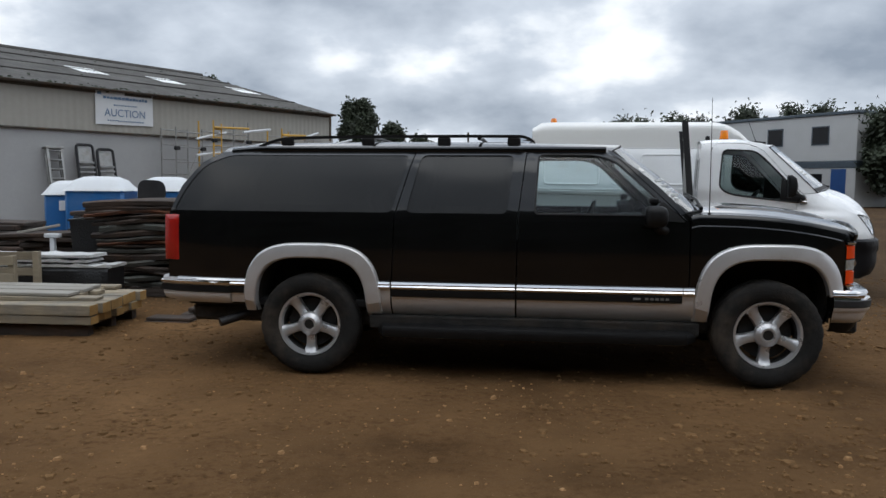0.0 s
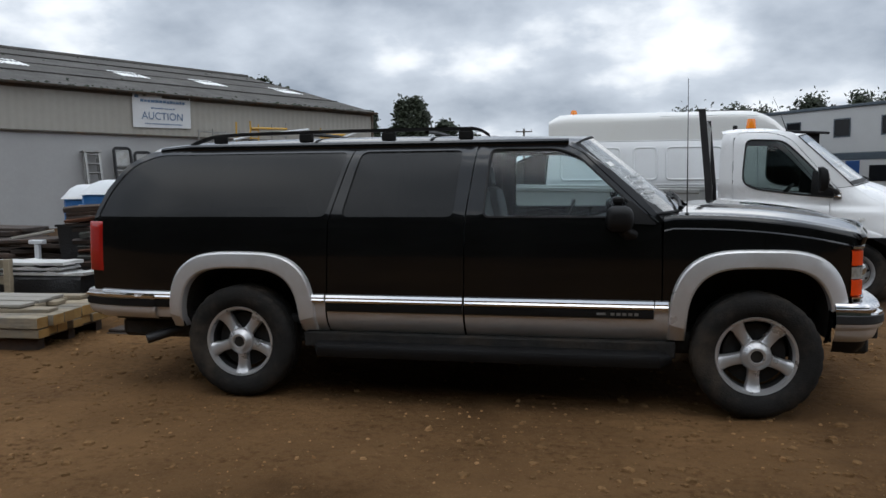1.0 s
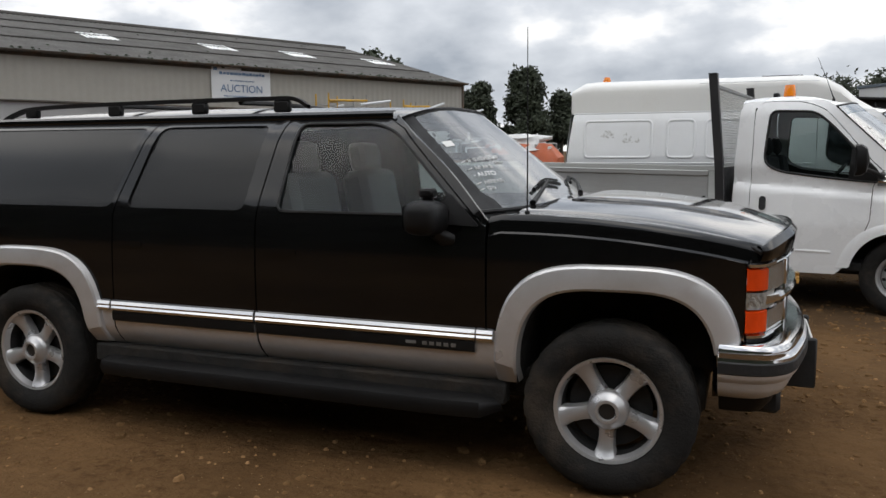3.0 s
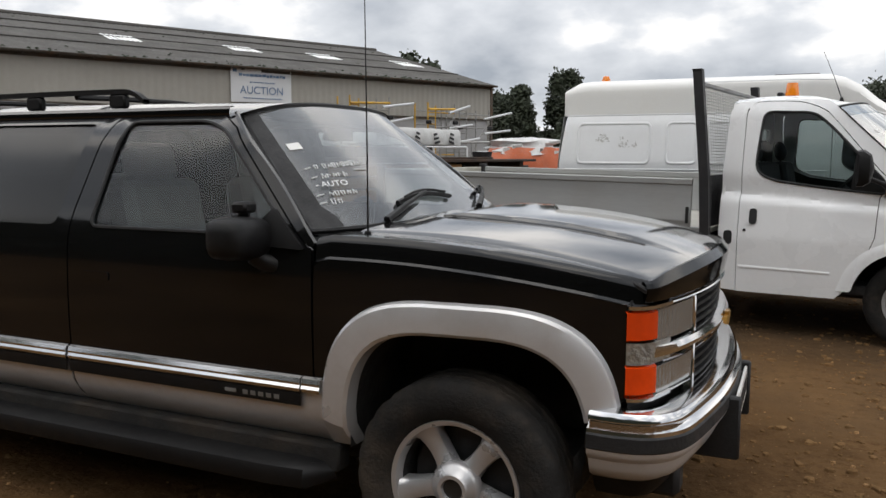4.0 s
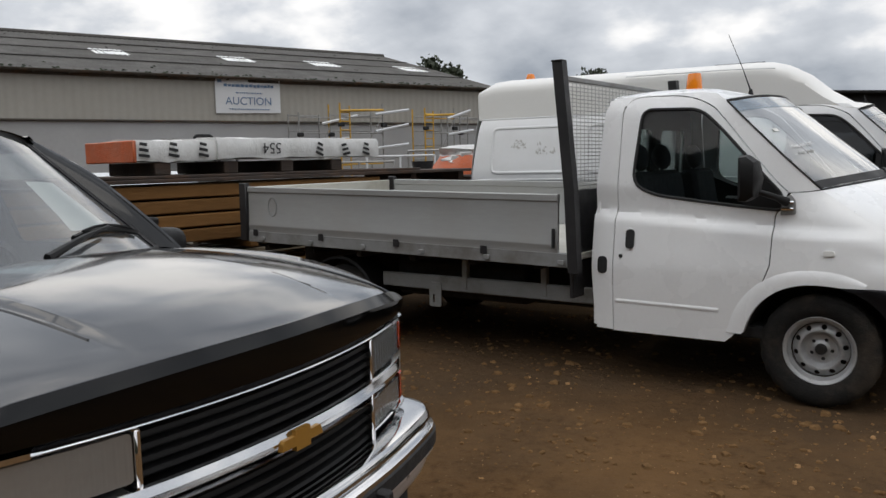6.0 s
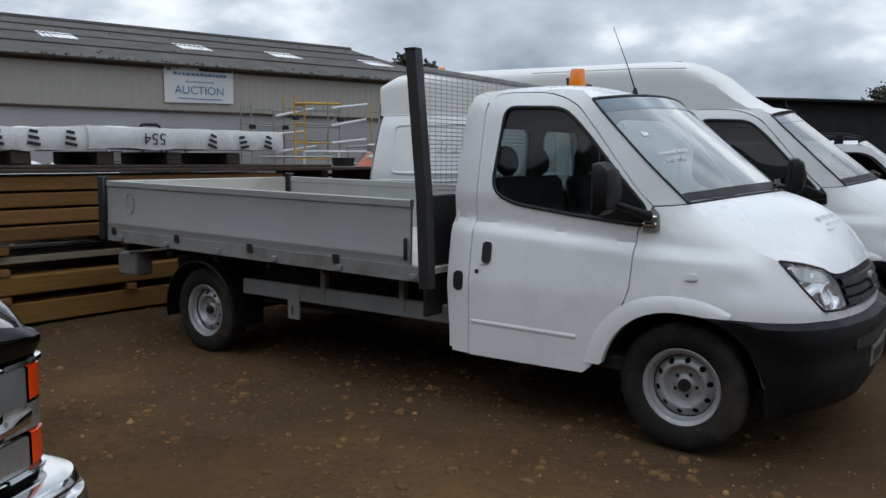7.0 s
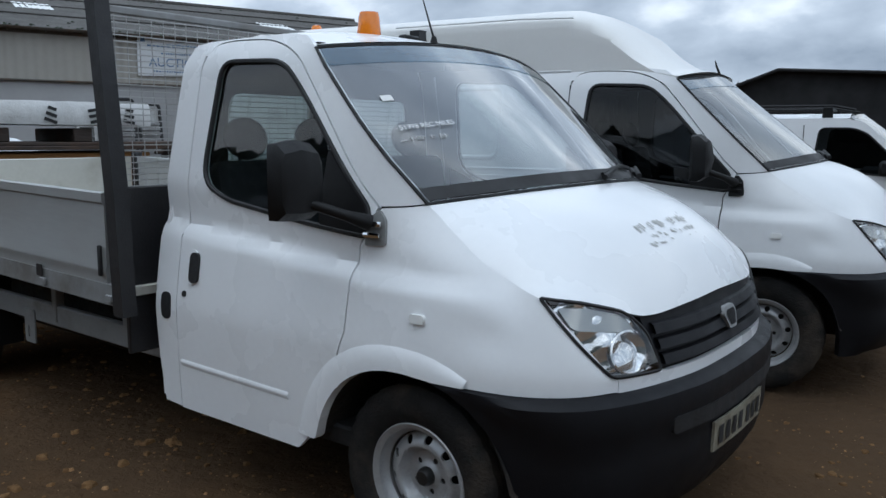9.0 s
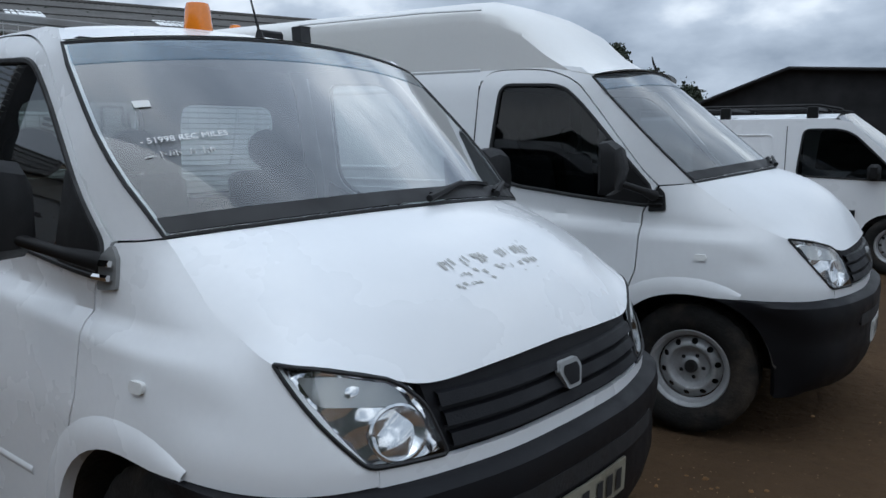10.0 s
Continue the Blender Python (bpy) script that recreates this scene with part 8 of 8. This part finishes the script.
# ---- small white van with a roof rack, beyond the high-roof van ----
def small_van():
    t = thing("small_van", pose(1.55, 21.05, ground_z(0, 21) + 0.005), "small white panel van with a black roof rack, parked beyond", "van")

    def fn(s):
        return lambda x, z: (x, s * (0.90 - 0.10 * max(0, z - 1.0) ** 1.3 - 0.04 * max(0, 0.6 - z) - 0.10 * max(0, (x - 3.3) / 0.6) ** 2), z)

    for s in (-1, 1):
        tk = (0, -s * 0.02, 0)
        body = [(-0.75, 0.35), (-0.72, 1.55), (-0.60, 1.70), (2.35, 1.70), (2.55, 1.66), (3.05, 1.20), (3.20, 1.06), (3.75, 0.92), (3.90, 0.78), (3.95, 0.38)] + arch(3.05, 0.30, 0.36, 0.36, 0.33, 14) + arch(0.25, 0.30, 0.36, 0.36, 0.33, 14)
        hole = rounded([(2.02, 1.06), (2.98, 1.02), (3.02, 1.10), (2.60, 1.52), (2.45, 1.58), (2.08, 1.58)], 0.07)
        part("body_side", Geo().panel(body, fn(s), [hole], 0.15, tk), M["white"], t)
        part("door_window", Geo().panel(hole, lambda x, z: (x, s * (abs(fn(s)(x, z)[1]) - 0.01), z), (), 0.2), M["smoke"], t, "dark door glass")
        part("window_seal", Geo().tube([fn(s)(*p) for p in divide(hole, 0.08)], 0.012, 5, True), M["rubber"], t)
        loop = rounded([(-0.40, 1.0), (1.75, 1.0), (1.75, 1.52), (-0.35, 1.52)], 0.06)
        part("pressed_panel", Geo().tube([fn(s)(*p) for p in divide(loop, 0.1)], 0.012, 5, True), M["white"], t)
        part("door_gap", Geo().tube([fn(s)(1.90, z) for z in (0.4, 0.8, 1.2, 1.62)], 0.006, 4), M["rubber"], t)
        part("side_strip", Geo().strip([[(x, s * (0.905 + o), z) for o, z in ((0, 0.60), (0.015, 0.61), (0.015, 0.68), (0, 0.69))] for x in (0.65, 1.6, 2.65)]), M["bumper"], t)
        part("door_mirror", Geo().box((2.75, s * 0.90, 1.02), (2.88, s * 1.08, 1.20), 0.04), M["plastic"], t)
        for x in (0.25, 3.05):
            wheel(t, pose(x, s * 0.82, 0.31, 0, 0, 0 if s < 0 else 180), 0.31, 0.185, 0.19, "steel")
    rows = [[(x, v * 0.835, 1.70 + 0.07 * (1 - abs(v) ** 2.5) * smooth(-0.75, -0.3, x)) for v in [-1 + k / 6 for k in range(13)]] for x in (-0.66, -0.4, 0.5, 1.5, 2.4)]
    part("roof", Geo().strip(rows), M["white"], t)
    rows = [[(2.4 + (3.12 - 2.4) * k + 0.12 * (1 - v * v), v * (0.80 + 0.05 * k), 1.72 - 0.55 * k + 0.05 * (1 - v * v)) for v in [-1 + j / 6 for j in range(13)]] for k in (0, 0.25, 0.5, 0.75, 1)]
    part("windscreen", Geo().strip(rows), M["screen"], t)
    rows = [[(3.12 + (3.88 - 3.12) * k + 0.10 * (1 - v * v), v * (0.85 - 0.08 * k * k), 1.17 - 0.30 * k - 0.12 * k ** 4 + 0.07 * (1 - v * v)) for v in [-1 + j / 6 for j in range(13)]] for k in [i / 8 for i in range(9)]]
    part("bonnet", Geo().strip(rows), M["white"], t)
    rows = [[(3.86 + 0.13 * (1 - v * v) + o, v * 0.84, z) for o, z in ((0.0, 0.80), (0.04, 0.62), (0.09, 0.55), (0.09, 0.40), (0.02, 0.30))] for v in [-1 + j / 6 for j in range(13)]]
    part("front_bumper", Geo().strip(rows), M["bumper"], t)
    part("rear_doors", Geo().box((-0.76, -0.86, 0.36), (-0.72, 0.86, 1.66), 0.02), M["white"], t)
    part("underbody", Geo().box((-0.6, -0.72, 0.24), (3.8, 0.72, 0.42), 0.03), M["under"], t)
    part("dashboard", Geo().box((2.5, -0.8, 0.5), (3.1, 0.8, 1.08), 0.05), M["inside"], t)
    part("bulkhead", Geo().box((1.85, -0.82, 0.42), (1.88, 0.82, 1.68), 0.01), M["inside"], t)
    bars = [Geo().tube([(x, y, 1.83) for y in (-0.80, 0, 0.80)], 0.018, 6) for x in (0.1, 1.2, 2.15)]
    rack = part("roof_rack", bars[0], M["plastic"], t, "black bar roof rack")
    for g in bars[1:]:
        part("cross_bar", g, M["plastic"], rack)
    for s in (-1, 1):
        part("rack_rail", Geo().tube([(-0.5, s * 0.72, 1.85), (2.2, s * 0.72, 1.85), (2.45, s * 0.72, 1.80)], 0.02, 6), M["plastic"], rack)
        for x in (0.1, 1.2, 2.15):
            part("rack_foot", Geo().box((x - 0.06, s * 0.78 - 0.03, 1.70), (x + 0.06, s * 0.78 + 0.03, 1.84), 0.01), M["plastic"], rack)


small_van()


# ---- buildings and trees further off ----
def cabins():
    a, b = Vector((15.9, 45.0, 0)), Vector((11.35, 52.0, 0))
    head = math.degrees(math.atan2((a - b).y, (a - b).x))
    t = thing("site_cabin", Matrix.Translation((a.x, a.y, 0.26)) @ Matrix.Rotation(radians(head), 4, "Z"), "two-storey white site cabins with a blue door", "cabin")
    for z0, z1, name in ((0.0, 2.05, "lower_unit"), (2.42, 4.86, "upper_unit")):
        part(name, Geo().box((-15, 0, z0), (0, 3.0, z1), 0.03), M["cabin"], t)
    part("band", Geo().box((-15.05, -0.03, 2.05), (0.05, 3.03, 2.42), 0.02), M["cabin_band"], t, "dark band between the storeys")
    part("roof_edge", Geo().box((-15.1, -0.10, 4.86), (0.1, 3.1, 5.02), 0.02), M["cabin_band"], t)
    for x in (-11.6, -8.6, -5.2, -2.2):
        w = part("window", Geo().box((x - 0.5, -0.02, 3.35), (x + 0.5, 0.02, 4.25), 0.01), M["win_dark"], t)
        part("window_frame", Geo().box((x - 0.56, -0.025, 3.29), (x + 0.56, -0.015, 3.35)).box((x - 0.56, -0.025, 4.25), (x + 0.56, -0.015, 4.31)).box((x - 0.56, -0.025, 3.35), (x - 0.5, -0.015, 4.25)).box((x + 0.5, -0.025, 3.35), (x + 0.56, -0.015, 4.25)), M["cabin_band"], w)
    part("door", Geo().box((-1.45, -0.03, 0.05), (-0.55, 0.02, 2.0), 0.01), M["cabin_blue"], t, "blue painted door")
    part("door", Geo().box((-4.9, -0.03, 0.05), (-4.0, 0.02, 2.0), 0.01), M["cabin_blue"], t, "blue painted door")
    w = part("window", Geo().box((-3.4, -0.02, 0.9), (-2.0, 0.02, 1.75), 0.01), M["win_dark"], t)


def barn():
    t = thing("barn", pose(0.55, 40, 0.26, 0, 0, 8), "black-clad barn with a low grey sheeted roof", "barn")
    loop = [(-3.9, 0), (9.5, 0), (9.5, 3.15), (0.1, 3.62), (-3.9, 2.05)]
    part("gable", Geo().panel(loop, lambda u, v: (u, 0, v), (), 2.0, (0, 0.2, 0)), M["barn"], t)
    part("side_wall", Geo().box((9.3, 0.2, 0), (9.5, 16, 3.15)).box((-3.9, 0.2, 0), (-3.7, 16, 2.05)), M["barn"], t)
    part("roof_slope", Geo().strip([[(0.1, y, 3.64 + 0.02 * (y + 0.3)), (9.8, y, 3.16 + 0.02 * (y + 0.3))] for y in (-0.3, 8, 16)]), M["barn_roof"], t, "grey sheeted roof slope")
    part("roof_slope", Geo().strip([[(0.1, y, 3.64), (-4.2, y, 1.96)] for y in (-0.3, 8, 16)]), M["barn_roof"], t, "grey sheeted roof slope")
    part("verge", Geo().tube([(-4.2, -0.3, 1.94), (0.1, -0.3, 3.62), (9.8, -0.3, 3.13)], 0.06, 6), M["barn"], t)
    p = thing("utility_pole", pose(-8.2, 90, 0.26), "wooden utility pole with crossarm beyond the barn", "pole")
    part("pole", Geo().tube([(0, 0, 0), (0, 0, 6.6)], [0.14, 0.10], 8), M["bark"], p)
    part("crossarm", Geo().box((-0.9, -0.06, 6.2), (0.9, 0.06, 6.32), 0.01), M["bark"], p)
    for x in (-0.8, 0, 0.8):
        part("insulator", Geo().tube([(x, 0, 6.3), (x, 0, 6.5)], 0.05, 6), M["lid"], p)


def tree(x, y, h, r, seed, conifer=False):
    rnd = random.Random(seed)
    t = thing("tree", pose(x, y, ground_z(x, y)), "dark green tree with an uneven crown, behind the yard", "tree", "trees behind the yard")
    trunk = Geo().tube([(0, 0, 0), (0.1, 0, h * 0.4), (0.0, 0.1, h * 0.8), (0.05, 0, h * 0.98)], [h * 0.028, h * 0.02, h * 0.009, 0.02], 8)
    ends = []
    for i in range(26):
        a, k = rnd.uniform(0, 6.28), rnd.uniform(0.22, 0.97)
        if conifer:
            reach = r * (1.05 - k) * rnd.uniform(0.7, 1.1)
        else:
            reach = r * math.sin(math.pi * min(1, (k - 0.12) * 1.02)) ** 0.6 * rnd.uniform(0.55, 1.1)
        e = Vector((reach * math.cos(a), reach * math.sin(a), h * min(1.0, k + 0.05 * rnd.random())))
        s = Vector((0.05, 0, h * k * 0.82))
        trunk.tube([s, s.lerp(e, 0.5) + Vector((0, 0, 0.05 * h * rnd.random())), e], [h * 0.008, h * 0.005, 0.01], 5)
        ends += [e, s.lerp(e, 0.6), s.lerp(e, 0.8)]
    part("trunk", trunk, M["bark"], t)
    g = Geo()
    for e in ends:
        cl = rnd.uniform(0.10, 0.22) * r
        for i in range(150):
            p = e + Vector((rnd.gauss(0, cl), rnd.gauss(0, cl), rnd.gauss(0, cl * 0.8)))
            s = rnd.uniform(0.08, 0.20) * (0.6 + h / 14)
            d1 = Vector((rnd.uniform(-1, 1), rnd.uniform(-1, 1), rnd.uniform(-1, 1))).normalized() * s
            d2 = d1.orthogonal().normalized() * s * 0.6
            g.add([p - d1, p + d2, p + d1, p - d2], [(0, 1, 2, 3)])
    part("crown", g, M["leaf"], t, "", None, 0)


cabins()
barn()
tree(-24.6, 59.5, 8.7, 1.5, 1)
for i, (x, y, h, r) in enumerate(((-19.5, 69, 7.2, 2.0), (-17.0, 71, 7.8, 1.9), (-15.2, 69, 7.9, 1.9), (-13.4, 72, 6.6, 2.1), (-21.8, 72, 6.6, 2.2), (-24.0, 75, 6.6, 2.4), (-11.2, 74, 5.2, 2.2))):
    tree(x, y, h, r * 0.85, 10 + i, True)
for i, (x, y, h, r) in enumerate(((17.5, 58, 6.2, 2.4), (14.4, 62, 6.3, 2.4), (20.5, 52, 5.6, 2.8), (22.5, 50, 5.4, 2.8), (19.0, 47.5, 4.6, 2.2), (11.0, 66, 6.0, 2.6), (7.5, 70, 6.0, 2.8), (25.5, 50, 5.8, 3.0), (17.3, 44.3, 4.9, 1.3), (18.4, 45.2, 5.2, 1.5), (19.8, 46.0, 4.6, 1.6))):
    tree(x, y, h, r, 30 + i, i in (1,))


def tree_line():
    """The dense dark hedge of trees behind the camera, which paint and glass mirror."""
    rnd = random.Random(77)
    g = Geo()
    for row, (y0, h0) in enumerate(((-12.0, 11.0), (-14.0, 12.8))):
        rows = []
        for i in range(121):
            x = -60 + i
            top = h0 * (1 + 0.22 * noise.noise(Vector((x * 0.23, row * 9, 1))) + 0.12 * noise.noise(Vector((x * 0.9, row * 9, 4))))
            rows.append([(x, y0 + 0.8 * noise.noise(Vector((x * 0.5, z, row))) + (0.5 * z / top) ** 2, z) for z in [top * k / 8 for k in range(9)]])
        g.strip(rows)
    for i in range(9000):
        x, z = rnd.uniform(-55, 55), rnd.uniform(0.2, 13.0)
        p = Vector((x, -11.6 + rnd.uniform(-0.9, 0.5), z * (0.8 + 0.2 * noise.noise(Vector((x * 0.23, 0, 1))))))
        d1 = Vector((rnd.uniform(-1, 1), rnd.uniform(-1, 1), rnd.uniform(-1, 1))).normalized() * rnd.uniform(0.12, 0.3)
        d2 = d1.orthogonal().normalized() * 0.14
        g.add([p - d1, p + d2, p + d1, p - d2], [(0, 1, 2, 3)])
    tagged(part("tree_line", g, M["leaf"], None, "dense dark hedge of trees along the yard", None, 0), "", "hedge", "", "stuff")


tree_line()


def far_car():
    t = thing("parked_car", pose(19.2, 42.0, ground_z(0, 42), 0, 0, 60), "small white car parked by the site cabins", "car")
    for s in (-1, 1):
        loop = [(-1.9, 0.3), (-1.9, 0.85), (-1.2, 0.95), (-0.7, 1.42), (0.5, 1.42), (1.1, 0.95), (1.9, 0.82), (1.95, 0.3)]
        part("body_side", Geo().panel(loop, lambda x, z: (x, s * (0.82 - 0.2 * max(0, z - 0.9)), z), (), 0.4, (0, -s * 0.03, 0)), M["white"], t)
        part("side_window", Geo().panel([(-0.95, 0.97), (0.9, 0.97), (0.42, 1.36), (-0.65, 1.36)], lambda x, z: (x, s * (0.83 - 0.2 * max(0, z - 0.9)), z), (), 0.4), M["win_dark"], t)
        for x in (-1.2, 1.25):
            part("wheel", tyre_geo(0.3, 0.18, 0.18, False), M["tyre"], t, "", pose(x, s * 0.74, 0.3, 0, 0, 0 if s < 0 else 180))
    prof = [(-1.9, 0.85), (-1.2, 0.95), (-0.7, 1.42), (0.5, 1.42), (1.1, 0.95), (1.9, 0.82), (1.95, 0.3)]
    part("body_top", Geo().strip([[(x, y * (0.82 - 0.2 * max(0, z - 0.9)), z) for y in (-1, 0, 1)] for x, z in prof]), M["white"], t)


far_car()
